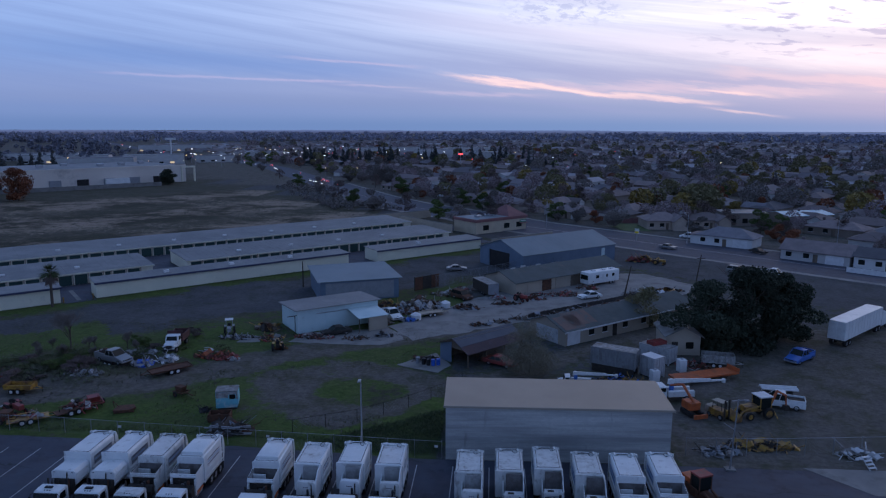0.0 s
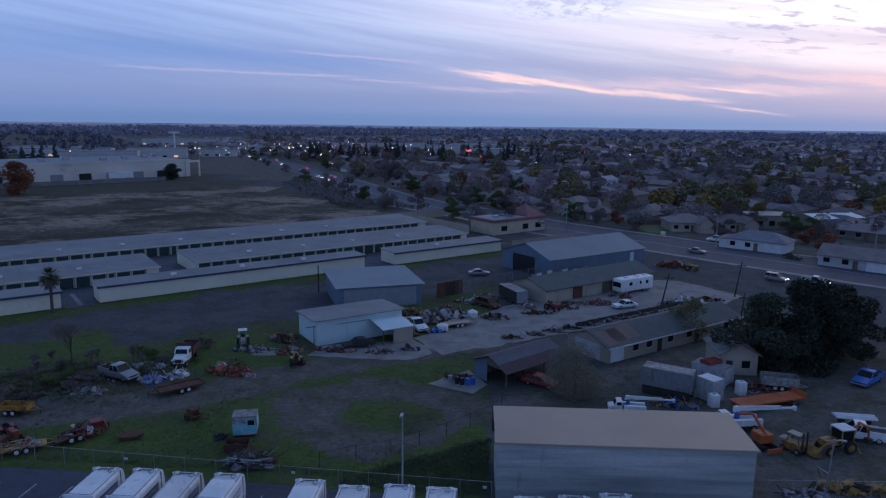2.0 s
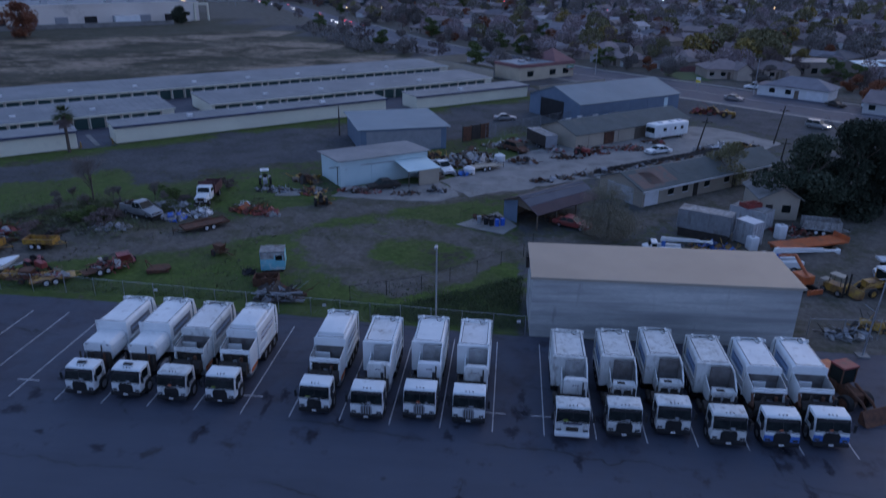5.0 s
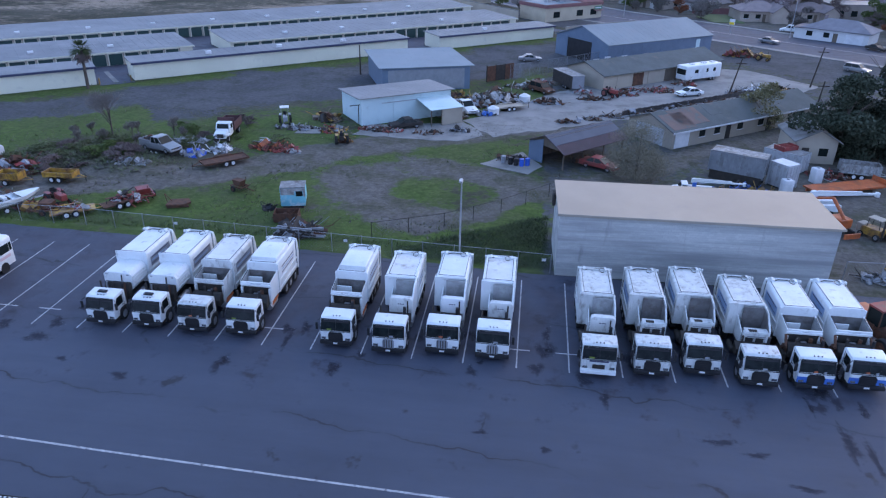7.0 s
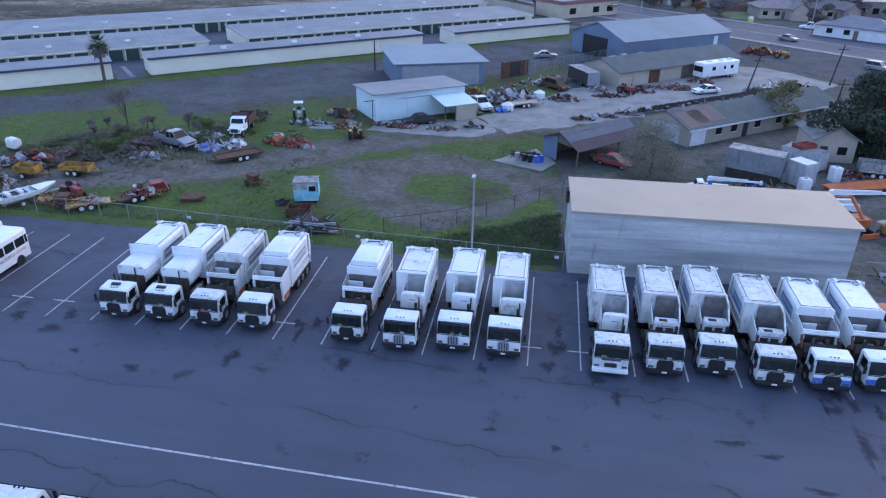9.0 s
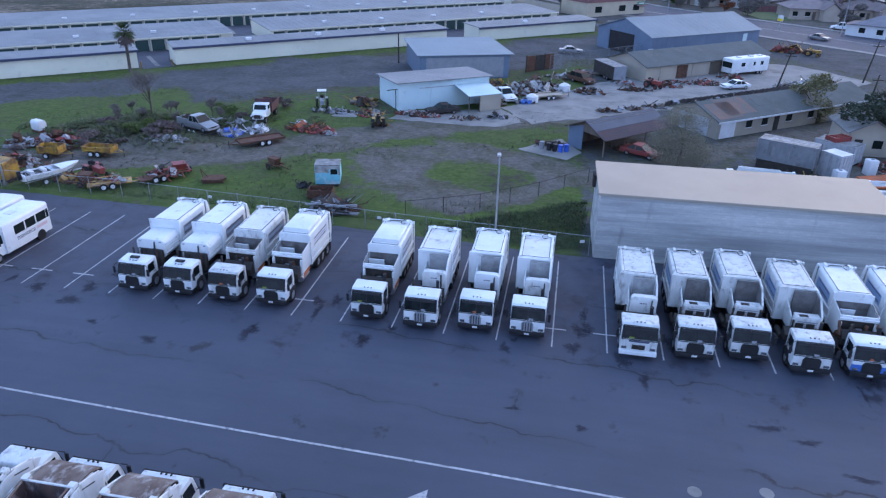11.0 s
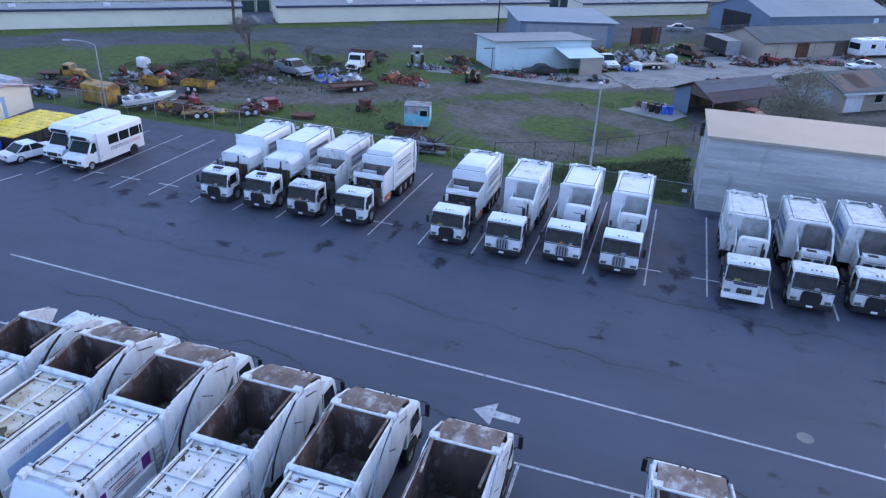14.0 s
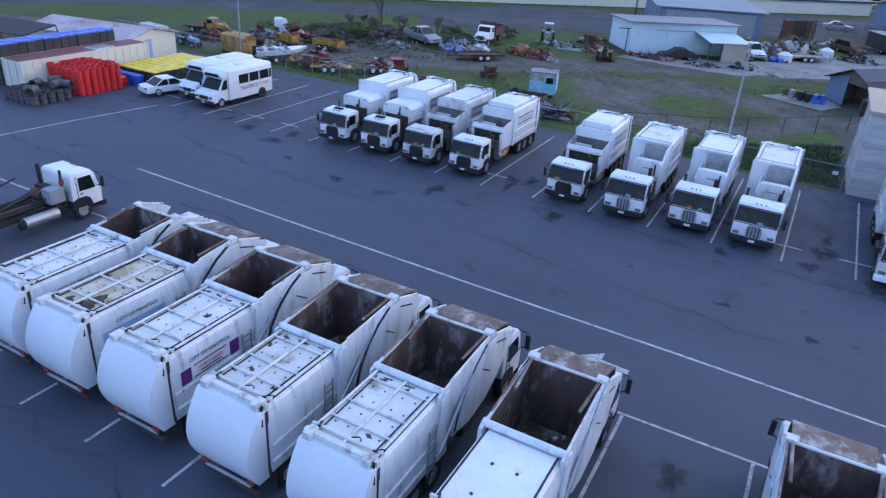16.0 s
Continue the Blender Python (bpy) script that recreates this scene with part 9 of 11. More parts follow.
for k, (x, y) in enumerate(((-16.0, 121.5), (-10.5, 129.0), (-4.5, 126.0), (1.5, 134.0), (8.5, 134.6), (-18.5, 114.6), (15.5, 139.2), (20.5, 144.0), (-22.0, 121.8), (29.0, 139.5), (-6.0, 140.5))):
    scrap((x, y, 0.02), r9.uniform(1.6, 3.0), r9.uniform(0.7, 1.5), 44, r9.sample([CHASSIS, RUST, PALE_JUNK, GREY_PAINT, RED, WOODEN, RUST], 4), 110 + k, "loose machine parts and frames on the concrete", r9.uniform(0.6, 1.4), size=0.6)
# clutter line along the yard edge
r5 = random.Random(12)
for k in range(11):
    f = k / 10
    scrap((-1.5 + 33 * f, 115.0 + 21.5 * f, 0), 1.9, 0.6, 22, [CHASSIS, WOODEN, RUST, GREY_PAINT], 70 + k, "dark clutter along the yard edge", 0.7, size=0.6)
t = thing("yard_wall", "weathered block wall behind the long house", "wall", (28.0, 111.2, 0), 38)
part("block_wall", Geo().box(0, 20, -0.1, 0.1, -0.1, 1.2), CONCRETE, t)
chain_fence([(-11.5, 142.5), (1, 155), (13, 168)], 2.6, "grey slatted metal fence behind the yard", GREY_PAINT, "metal_fence", 2.4, 0.12)
t = thing("steel_gate", "dark rusted steel gate panels", "gate", (-15.6, 139.2, 0), 45)
for x in (0, 2.2, 4.4):
    part("gate_panel", Geo().box(x, x + 2.1, -0.06, 0.06, 0.05, 2.8), RUST if x != 2.2 else CHASSIS, t)
    part("gate_post", Geo().box(x - 0.08, x, -0.09, 0.09, 0, 3.0), CHASSIS, t)
scrap((38.5, 176.0, 0), 4.5, 1.6, 60, [RUST, YELLOW, RED, CHASSIS], 65, "heap of rusty machinery at the street end of the hall", 1.8, size=1.1)
tractor((41.5, 172.0, 0), 60, YELLOW, "rusty yellow tractor near the street")


def pole(at, h, lean, label="dark timber utility pole"):
    t = thing("utility_pole", label, "pole", at, 0, "utility poles")
    part("pole", Geo().rod((0, 0, -0.2), (lean, 0, h), 0.16, 8, 0.10), POLE_WOOD, t)
    part("crossarm", Geo().box(lean - 0.9, lean + 0.9, -0.06, 0.06, h - 0.9, h - 0.76), POLE_WOOD, t)
    return t


pole((26.9, 138.4, 0), 6.2, 1.1)
pole((43.2, 147.0, 0), 7.2, 0.9)
pole((40.0, 133.5, 0), 4.0, 0.3)
p4 = thing("utility_pole", "dark timber post by the flat shed", "pole", (-39.6, 141.0, 0), 0, "utility poles")
part("pole", Geo().rod((0, 0, -0.2), (0, 0, 5.4), 0.15, 8, 0.11), POLE_WOOD, p4)

# ---- dirt yard east of the block building ----
# Scuffed paint, given a darker grey to stand in for the sides' shade.
BOX_GREY = surface("scuffed_shaded_side", (0.24, 0.25, 0.26), (0.17, 0.18, 0.19), 0.7, scale=0.8, dirt=(0.10, 0.09, 0.08), dirt_lo=0.5, dirt_hi=0.75)


def boom_truck(at, turn, label, body=WHITE, boom=WHITE, accent=ORANGE):
    t = thing("boom_truck", label, "truck", at, turn)
    part("cab", Geo().prism([(-3.2, 0.6), (-3.2, 1.3), (-2.2, 1.5), (-1.8, 2.3), (-0.8, 2.35), (-0.7, 0.6)], -1.05, 1.05, "x"), body, t, bevel=0.1, smooth=True)
    part("windscreen", Geo().prism([(-2.2, 1.55), (-1.85, 2.2), (-1.78, 2.2), (-2.1, 1.55)], -0.9, 0.9, "x"), GLASS, t)
    for s in (-1, 1):
        part("side_window", Geo().box(*sorted((s * 1.04, s * 1.065)), -1.75, -0.95, 1.6, 2.15), GLASS, t)
        part("tool_box", Geo().box(*sorted((s * 0.55, s * 1.1)), -0.5, 3.4, 0.75, 1.6), body, t, bevel=0.03)
        wheel(t, s * 0.95, -2.3, 0.45, 0.28)
        wheel(t, s * 0.95, 2.2, 0.45, 0.45)
    part("bed", Geo().box(-0.55, 0.55, -0.6, 3.5, 0.7, 1.0), CHASSIS, t)
    part("turret", Geo().rod((0, 0.3, 1.0), (0, 0.3, 2.5), 0.35, 12), BLUE_PAINT, t)
    part("lower_boom", Geo().prism([(0.2, 2.50), (8.0, 2.62), (8.0, 2.84), (0.2, 2.90)], -0.13, 0.13, "x"), boom, t, "white boxed boom laid level")
    part("upper_boom", Geo().prism([(0.6, 2.95), (6.2, 2.90), (6.2, 3.06), (0.6, 3.16)], -0.09, 0.09, "x"), boom, t)
    part("boom_ram", Geo().rod((0, 0.9, 2.2), (0, 2.6, 2.55), 0.06, 8), STEEL, t)
    part("boom_knuckle", Geo().prism([(-0.3, 2.4), (0.6, 2.4), (0.7, 3.0), (0.3, 3.2), (-0.2, 3.1)], -0.22, 0.22, "x"), boom, t, bevel=0.04)
    part("bucket", Geo().box(-0.25, 0.25, 8.0, 8.4, 2.35, 2.95), boom, t, bevel=0.06)
    return t


boom_truck((22.6, 84.2, 0), facing(-0.93, -0.15), "white bucket truck with its long boom laid level").scale = (0.85, 0.85, 0.85)
boom_truck((11.2, 87.6, 0), facing(-0.99, 0.05), "white bucket truck with a blue turret").scale = (0.66, 0.66, 0.66)
t = thing("trencher", "orange compact excavator with a folded arm", "excavator", (24.2, 79.8, 0), 20)
for x in (-0.9, 0.55):
    part("track", Geo().box(x, x + 0.35, -1.1, 1.1, 0, 0.55), RUBBER, t, bevel=0.12)
part("house", Geo().box(-0.75, 0.75, -0.6, 1.1, 0.65, 1.6), ORANGE, t, bevel=0.1)
part("boom", Geo().box(-0.15, 0.15, -0.6, -0.3, 1.2, 1.5).rod((0, -0.5, 1.4), (-0.6, 1.2, 3.3), 0.17).rod((-0.6, 1.2, 3.3), (-1.0, 3.0, 2.6), 0.14), ORANGE, t)
part("blade", Geo().box(-0.9, 0.9, -1.8, -1.65, 0.1, 0.6), ORANGE, t)
t = thing("forklift", "tan forklift with an overhead guard", "forklift", (27.1, 79.0, 0), 35)
part("chassis", Geo().box(-0.55, 0.55, -0.8, 1.2, 0.3, 1.1), YELLOW, t, bevel=0.08)
part("counterweight", Geo().box(-0.55, 0.55, 0.9, 1.6, 0.35, 1.25), BEIGE, t, bevel=0.1)
part("mast", Geo().box(-0.45, -0.33, -1.1, -0.95, 0.1, 2.5).box(0.33, 0.45, -1.1, -0.95, 0.1, 2.5), CHASSIS, t)
part("guard", Geo().box(-0.5, 0.5, -0.7, 0.7, 2.05, 2.12), BEIGE, t)
for s in (-1, 1):
    part("guard_post", Geo().rod((s * 0.45, -0.65, 1.0), (s * 0.45, -0.55, 2.05), 0.04).rod((s * 0.45, 0.65, 1.0), (s * 0.45, 0.55, 2.05), 0.04), CHASSIS, t)
    wheel(t, s * 0.55, -0.6, 0.34, 0.22)
    wheel(t, s * 0.5, 1.0, 0.28, 0.2)
t = thing("backhoe_loader", "yellow backhoe loader with a white cab roof", "backhoe", (31.8, 79.6, 0), facing(-0.95, -0.3))
part("bonnet", Geo().box(-0.5, 0.5, -2.2, -0.4, 0.9, 1.6), YELLOW, t, bevel=0.08)
c = part("cab", Geo().box(-0.75, 0.75, -0.4, 1.1, 1.2, 2.6), GLASS, t)
part("cab_roof", Geo().box(-0.85, 0.85, -0.5, 1.2, 2.6, 2.75), WHITE_TRIM, c, bevel=0.04)
part("cab_frame", Geo().box(-0.77, -0.69, -0.42, -0.34, 1.2, 2.6).box(0.69, 0.77, -0.42, -0.34, 1.2, 2.6).box(-0.77, -0.69, 1.04, 1.12, 1.2, 2.6).box(0.69, 0.77, 1.04, 1.12, 1.2, 2.6), YELLOW, c)
for s in (-1, 1):
    wheel(t, s * 0.85, 0.7, 0.7, 0.42, YELLOW)
    wheel(t, s * 0.8, -1.7, 0.48, 0.32, YELLOW)
    part("loader_arm", Geo().rod((s * 0.6, -0.4, 1.6), (s * 0.6, -2.4, 1.2), 0.1).rod((s * 0.6, -2.4, 1.2), (s * 0.6, -3.1, 0.5), 0.1), YELLOW, t)
    part("stabiliser", Geo().rod((s * 0.7, 1.4, 1.0), (s * 1.2, 1.7, 0.1), 0.08), YELLOW, t)
part("front_bucket", Geo().prism([(-3.0, 0.1), (-3.0, 0.9), (-3.15, 0.95), (-3.8, 0.1)], -1.1, 1.1, "x"), YELLOW, t)
part("dig_boom", Geo().rod((0, 1.4, 1.1), (0, 2.3, 3.0), 0.16).rod((0, 2.3, 3.0), (0, 3.6, 2.3), 0.14).rod((0, 3.6, 2.3), (0, 3.7, 1.1), 0.11), ORANGE, t)
part("dig_bucket", Geo().box(-0.3, 0.3, 3.4, 4.0, 0.5, 1.1), CHASSIS, t)
car("pickup_truck", "white utility pickup behind the backhoe", (35.6, 83.0, 0), facing(-0.9, 0.3), WHITE, "pickup")
t = thing("pipe_rack", "white pipe lengths on a trailer", "pipes", (36.8, 86.6, 0), 85)
for k in range(5):
    part("pipe", Geo().rod((-0.6 + 0.3 * k, -2.2, 1.0 + 0.1 * (k % 2)), (-0.6 + 0.3 * k, 2.2, 1.0 + 0.1 * (k % 2)), 0.14, 10), WHITE_TRIM, t)
part("bearer", Geo().box(-0.8, 0.8, -1.5, -1.3, 0, 0.9).box(-0.8, 0.8, 1.3, 1.5, 0, 0.9), CHASSIS, t)
t = thing("roll_off_bed", "long orange steel tray standing on blocks", "steel tray", (28.9, 91.3, 0), facing(-0.93, -0.38))
part("tray", Geo().box(-1.2, 1.2, -4.8, 4.8, 0.8, 0.98), ORANGE, t, bevel=0.02)
for s in (-1, 1):
    part("rail", Geo().box(s * 0.6 - 0.08, s * 0.6 + 0.08, -4.8, 4.8, 0.5, 0.8), ORANGE, t)
    part("block", Geo().box(-1.0, 1.0, s * 3.2 - 0.25, s * 3.2 + 0.25, 0, 0.5), WOODEN, t)
part("headboard", Geo().box(-1.2, 1.2, 4.7, 4.8, 0.98, 1.5), ORANGE, t)
container((17.5, 93.75, 0), facing(0.9, -0.45), 6.1, 2.4, 2.5, BOX_GREY, PALE_JUNK, "pale storage box, its sides coloured darker for shade", 1.0)
sup = thing("support_frame", "dark frame under the raised storage box", "frame", (17.5, 93.75, 0), facing(0.9, -0.45))
part("frame_side", Geo().box(-1.1, -0.95, -2.9, 2.9, 0, 1.0).box(0.95, 1.1, -2.9, 2.9, 0, 1.0), CHASSIS, sup)
container((22.3, 92.6, 0), facing(0.6, -0.8), 2.4, 2.0, 2.9, PALE_BOX, WHITE_TRIM, "white upright box with rust streaks")
container((24.6, 99.2, 0), facing(0.75, -0.65), 4.6, 2.4, 2.4, PALE_BOX, PALE_JUNK, "white storage container before the hut")
t = thing("steel_basket", "red steel basket lying on a container", "basket", (24.4, 99.4, 2.41), 30)
for k in range(4):
    part("rail", Geo().box(-1.2, 1.2, -0.7 + k * 0.45, -0.62 + k * 0.45, 0.0, 0.5), RED, t)
for x in (-1.2, 1.1):
    part("cross_rail", Geo().box(x, x + 0.1, -0.8, 0.8, 0, 0.55), RED, t)
for x, y, h in ((22.2, 90.4, 1.6), (26.8, 94.6, 1.8)):
    t = thing("white_tank", "white upright plastic tank", "tank", (x, y, 0), 15)
    part("tank", Geo().box(-0.55, 0.55, -0.55, 0.55, 0, h), WHITE_TRIM, t, bevel=0.14, smooth=True)
    part("cap", Geo().rod((0, 0, h), (0, 0, h + 0.08), 0.2, 10), GREY_PAINT, t)
trailer("stake_trailer", "pale stake-sided trailer under the trees", (32.6, 97.4, 0), facing(0.95, -0.2), 4.4, 2.0, PALE_JUNK, 1.1, 2, 0.7)
scrap((29.0, 97.0, 0), 2.4, 1.6, 60, [RUST, PALE_JUNK, CHASSIS, RED], 81, "mixed scrap before the hut", 1.0, size=0.7)
scrap((17.5, 90.2, 0), 3.0, 0.9, 34, [YELLOW, BLUE_PAINT, CHASSIS], 82, "yellow and blue machine parts", 1.2, size=0.8)
scrap((29.2, 71.3, 0), 4.0, 0.8, 50, [YELLOW, YELLOW, CHASSIS], 83, "row of yellow machine attachments by the fence", 0.9, size=0.8)
scrap((24.2, 69.6, 0), 2.4, 0.7, 30, [CHASSIS, GREY_PAINT, PALE_JUNK], 84, "dark machine parts by the fence", 0.9, size=0.7)
scrap((38.5, 70.2, 0), 2.2, 1.0, 26, [WHITE_TRIM, PALE_JUNK], 85, "tangled white tubular frames by the fence", 1.2, size=0.9)
t = thing("step_ladder", "white steel steps standing on the pad", "steps", (38.2, 67.6, 0.0), 20)
for k in range(4):
    part("tread", Geo().box(-0.4, 0.4, -0.6 + k * 0.3, -0.3 + k * 0.3, 0.25 * k + 0.2, 0.25 * k + 0.25), WHITE_TRIM, t)
part("stringer", Geo().rod((-0.42, -0.6, 0), (-0.42, 0.6, 1.1), 0.04).rod((0.42, -0.6, 0), (0.42, 0.6, 1.1), 0.04), WHITE_TRIM, t)
# articulated lorry
t = thing("semi_trailer", "long white box semi-trailer with its tractor", "truck", (59.2, 113.2, 0), facing(0.72, 0.69))
part("box", Geo().box(-1.28, 1.28, -7.6, 7.6, 1.15, 4.1), WHITE, t, bevel=0.04)
for k in range(12):
    y = -7.4 + k * 1.24
    part("side_post", Geo().box(-1.3, -1.28, y, y + 0.06, 1.2, 4.0), WHITE_TRIM, t)
    part("side_post", Geo().box(1.28, 1.3, y, y + 0.06, 1.2, 4.0), WHITE_TRIM, t)
for s in (-1, 1):
    part("rear_door", Geo().box(*sorted((s * 0.03, s * 1.2)), 7.6, 7.64, 1.25, 4.0), WHITE_TRIM, t)
    for y in (5.2, 6.4):
        wheel(t, s * 1.0, y, 0.5, 0.5)
    for y in (-5.8, -7.0):
        wheel(t, s * 1.0, y, 0.5, 0.5)
    wheel(t, s * 1.05, -10.4, 0.5, 0.32)
part("underframe", Geo().box(-0.6, 0.6, -7.4, 7.2, 0.85, 1.15), CHASSIS, t)
part("tractor_cab", Geo().prism([(-11.2, 0.7), (-11.2, 1.7), (-9.9, 1.95), (-9.6, 3.0), (-8.3, 3.4), (-8.0, 0.7)], -1.2, 1.2, "x"), WHITE, t, bevel=0.12, smooth=True)
part("windscreen", Geo().prism([(-9.95, 2.0), (-9.65, 2.8), (-9.55, 2.8), (-9.8, 2.0)], -1.0, 1.0, "x"), GLASS, t)
car("pickup_truck", "dark blue pickup truck on the dirt", (45.3, 100.6, 0), facing(-0.75, -0.66), BLUE_PAINT, "pickup")

# ---- trees ----
def leaf_mesh(name, seed, blobs, n, size, mat, droop=0.0):
    """A crown of single leaf cards gathered in clumps; blobs are (x, y, z, rx, rz)."""
    r = np.random.RandomState(seed)
    w = np.array([b[3] * b[3] * b[4] for b in blobs])
    pick = r.choice(len(blobs), n, p=w / w.sum())
    b = np.array(blobs)[pick]
    d = r.normal(size=(n, 3))
    d /= np.linalg.norm(d, axis=1)[:, None]
    q = r.uniform(0.35, 1.0, n) ** 0.5
    c = b[:, :3] + d * np.stack([b[:, 3] * q, b[:, 3] * q, b[:, 4] * q], -1)
    c += r.normal(scale=0.12 * size, size=(n, 3))
    a = r.normal(size=(n, 3))
    a /= np.linalg.norm(a, axis=1)[:, None]
    e = np.cross(a, r.normal(size=(n, 3)))
    e /= np.linalg.norm(e, axis=1)[:, None] + 1e-9
    s = size * r.uniform(0.6, 1.4, n)[:, None]
    v = np.stack([c - a * s, c + e * s * 0.55, c + a * s, c - e * s * 0.55], 1).reshape(-1, 3)
    v[:, 2] = np.maximum(v[:, 2], 0.02)
    me = bpy.data.meshes.new(name)
    me.from_pydata(v.tolist(), [], np.arange(4 * n).reshape(-1, 4).tolist())
    me.materials.append(mat)
    return me


def trunk_mesh(h, r0, limbs, seed, spread=0.5):
    r = random.Random(seed)
    g = Geo().rod((0, 0, -0.1), (0.1, 0.05, h * 0.45), r0, 8, r0 * 0.7).rod((0.1, 0.05, h * 0.45), (0, 0, h * 0.85), r0 * 0.7, 7, r0 * 0.25)
    for k in range(limbs):
        z0 = h * r.uniform(0.28, 0.6)
        a, n = 6.28 * k / limbs + r.uniform(-0.4, 0.4), h * r.uniform(0.3, 0.45)
        e = (math.cos(a) * n * spread * 1.4, math.sin(a) * n * spread * 1.4, z0 + n * 0.75)
        g.rod((0.05, 0, z0), e, r0 * 0.42, 6, r0 * 0.14)
        for j in range(2):
            b = a + r.uniform(-0.8, 0.8)
            g.rod(e, (e[0] + math.cos(b) * n * 0.35, e[1] + math.sin(b) * n * 0.35, e[2] + n * 0.3), r0 * 0.14, 5, r0 * 0.05)
    return g


def crown_blobs(seed, h, rad, base=0.35, n=16):
    r = random.Random(seed)
    out = []
    for _ in range(n):
        z = h * r.uniform(base, 0.95)
        f = max(0.2, math.sin(math.pi * min(1.0, (z / h - base) / (1 - base) * 0.85 + 0.12)))
        a, q = r.uniform(0, 6.28), rad * f * math.sqrt(r.random()) * 0.85
        out.append((q * math.cos(a), q * math.sin(a), z, rad * r.uniform(0.24, 0.42), h * r.uniform(0.08, 0.15)))
    return out


def tree(name, label, at, h, rad, mat, seed, n=1400, leaf=0.28, base=0.35, category="tree", group="", turn=0.0, blobs=16):
    t = thing(name, label, category, at, turn, group)
    part("trunk", trunk_mesh(h, max(0.08, h * 0.022), 6, seed), BARK, t, smooth=True)
    part("crown", leaf_mesh("crown", seed, crown_blobs(seed, h, rad, base, blobs), n, leaf, mat), mat, t)
    return t


def conifer(label, at, h, rad, mat, seed, n=900, leaf=0.4, group=""):
    t = thing("conifer", label, "tree", at, 0, group)
    part("trunk", Geo().rod((0, 0, -0.1), (0, 0, h * 0.95), h * 0.018, 7, 0.03), BARK, t)
    r = random.Random(seed)
    blobs = []
    for k in range(26):
        f = k / 25
        z, q = h * (0.10 + 0.86 * f), rad * (1 - f) ** 0.85 + 0.1
        for _ in range(2):
            a = r.uniform(0, 6.28)
            blobs.append((math.cos(a) * q * 0.55, math.sin(a) * q * 0.55, z, max(0.2, q * 0.55), h * 0.035))
    part("crown", leaf_mesh("crown", seed, blobs, n, leaf, mat), mat, t)
    return t


LEAF_THIN = leaf_material("thin_olive_brown_leaf", (0.190, 0.172, 0.115), (0.260, 0.228, 0.165))
LEAF_WEED = leaf_material("dark_weed_leaf", (0.040, 0.062, 0.024), (0.065, 0.085, 0.036))
LEAF_WEEDY = leaf_material("weedy_green_leaf", (0.085, 0.105, 0.045), (0.125, 0.135, 0.070))
WEED_DRY = leaf_material("dry_weed_stalk", (0.17, 0.15, 0.115), (0.125, 0.112, 0.085))
# great dark evergreens over the dirt yard
tree("evergreen_tree", "dense dark evergreen tree over the dirt yard", (32.5, 104.5, 0), 11.0, 6.0, LEAF_DARK, 11, 15000, 0.22, 0.06, blobs=34)
tree("evergreen_tree", "dense dark evergreen tree over the dirt yard", (40.0, 106.5, 0), 12.4, 6.8, LEAF_DARK, 12, 17000, 0.22, 0.05, blobs=38)
tree("evergreen_tree", "dense dark evergreen tree over the dirt yard", (47.5, 112.0, 0), 10.6, 5.6, LEAF_DARK, 13, 13000, 0.22, 0.05, blobs=32)
tree("shade_tree", "thin olive-brown tree behind the block building", (5.6, 92.0, 0), 6.8, 4.4, LEAF_THIN, 14, 26000, 0.062, 0.05, blobs=70)
tree("shade_tree", "green tree beside the long house", (26.6, 117.6, 0), 6.4, 3.4, LEAF_OLIVE, 15, 5000, 0.14, 0.12, blobs=26)
def mound_z(x, y):
    return 0.9 * math.exp(-(((x + 60) / 7) ** 2 + ((y - 88.5) / 4) ** 2)) + 0.6 * math.exp(-(((x + 54) / 4) ** 2 + ((y - 85) / 2.5) ** 2))


# bare tree on the weedy mound: limbs dividing into fine twigs
def twig_tree(at, h, seed, label, group=""):
    r = random.Random(seed)
    t = thing("bare_tree", label, "tree", at, 0, group)
    limbs, twigs = Geo(), Geo()

    def grow(p, d, n, rad, level):
        q = p + d * n
        (limbs if level < 2 else twigs).rod(p, q, rad, 6 if level < 2 else 3, rad * 0.62)
        if level == 5:
            return
        for _ in range((7, 5, 4, 3, 2)[level]):
            e = (d + Vector((r.uniform(-1, 1), r.uniform(-1, 1), r.uniform(-0.25, 0.75))) * (0.62 + 0.06 * level)).normalized()
            grow(p + d * n * r.uniform(0.55, 1.0), e, n * r.uniform(0.55, 0.8), max(0.012, rad * 0.5), level + 1)

    grow(Vector((0, 0, -0.1)), Vector((0.03, 0, 1)), h * 0.34, h * 0.017, 0)
    part("trunk", limbs, BARK, t)
    part("twig_spray", twigs, TWIG, t, "fine bare grey twigs")
    return t


TWIG = surface("pale_bare_twig", (0.21, 0.18, 0.155), (0.15, 0.13, 0.115), 0.9, scale=2.0, bump=0)
twig_tree((-63.2, 96.6, 0), 8.2, 16, "leafless grey tree on the weedy mound")
twig_tree((-59.6, 95.4, 0.2), 3.0, 17, "small leafless sapling on the weedy mound")
twig_tree((-55.2, 98.2, 0), 3.4, 18, "small leafless sapling on the weedy mound")
for k, (x, y, h) in enumerate(((-61.8, 92.2, 2.6), (-64.5, 91.0, 2.4), (-57.6, 92.8, 2.2), (-60.0, 97.6, 2.6), (-53.0, 96.8, 2.4), (-66.4, 97.0, 2.2))):
    twig_tree((x, y, mound_z(x, y) - 0.05), h, 40 + k, "low leafless brush on the weedy mound", "bare brush")
twig_tree((-67.0, 94.0, 0), 2.6, 19, "small leafless sapling on the weedy mound")


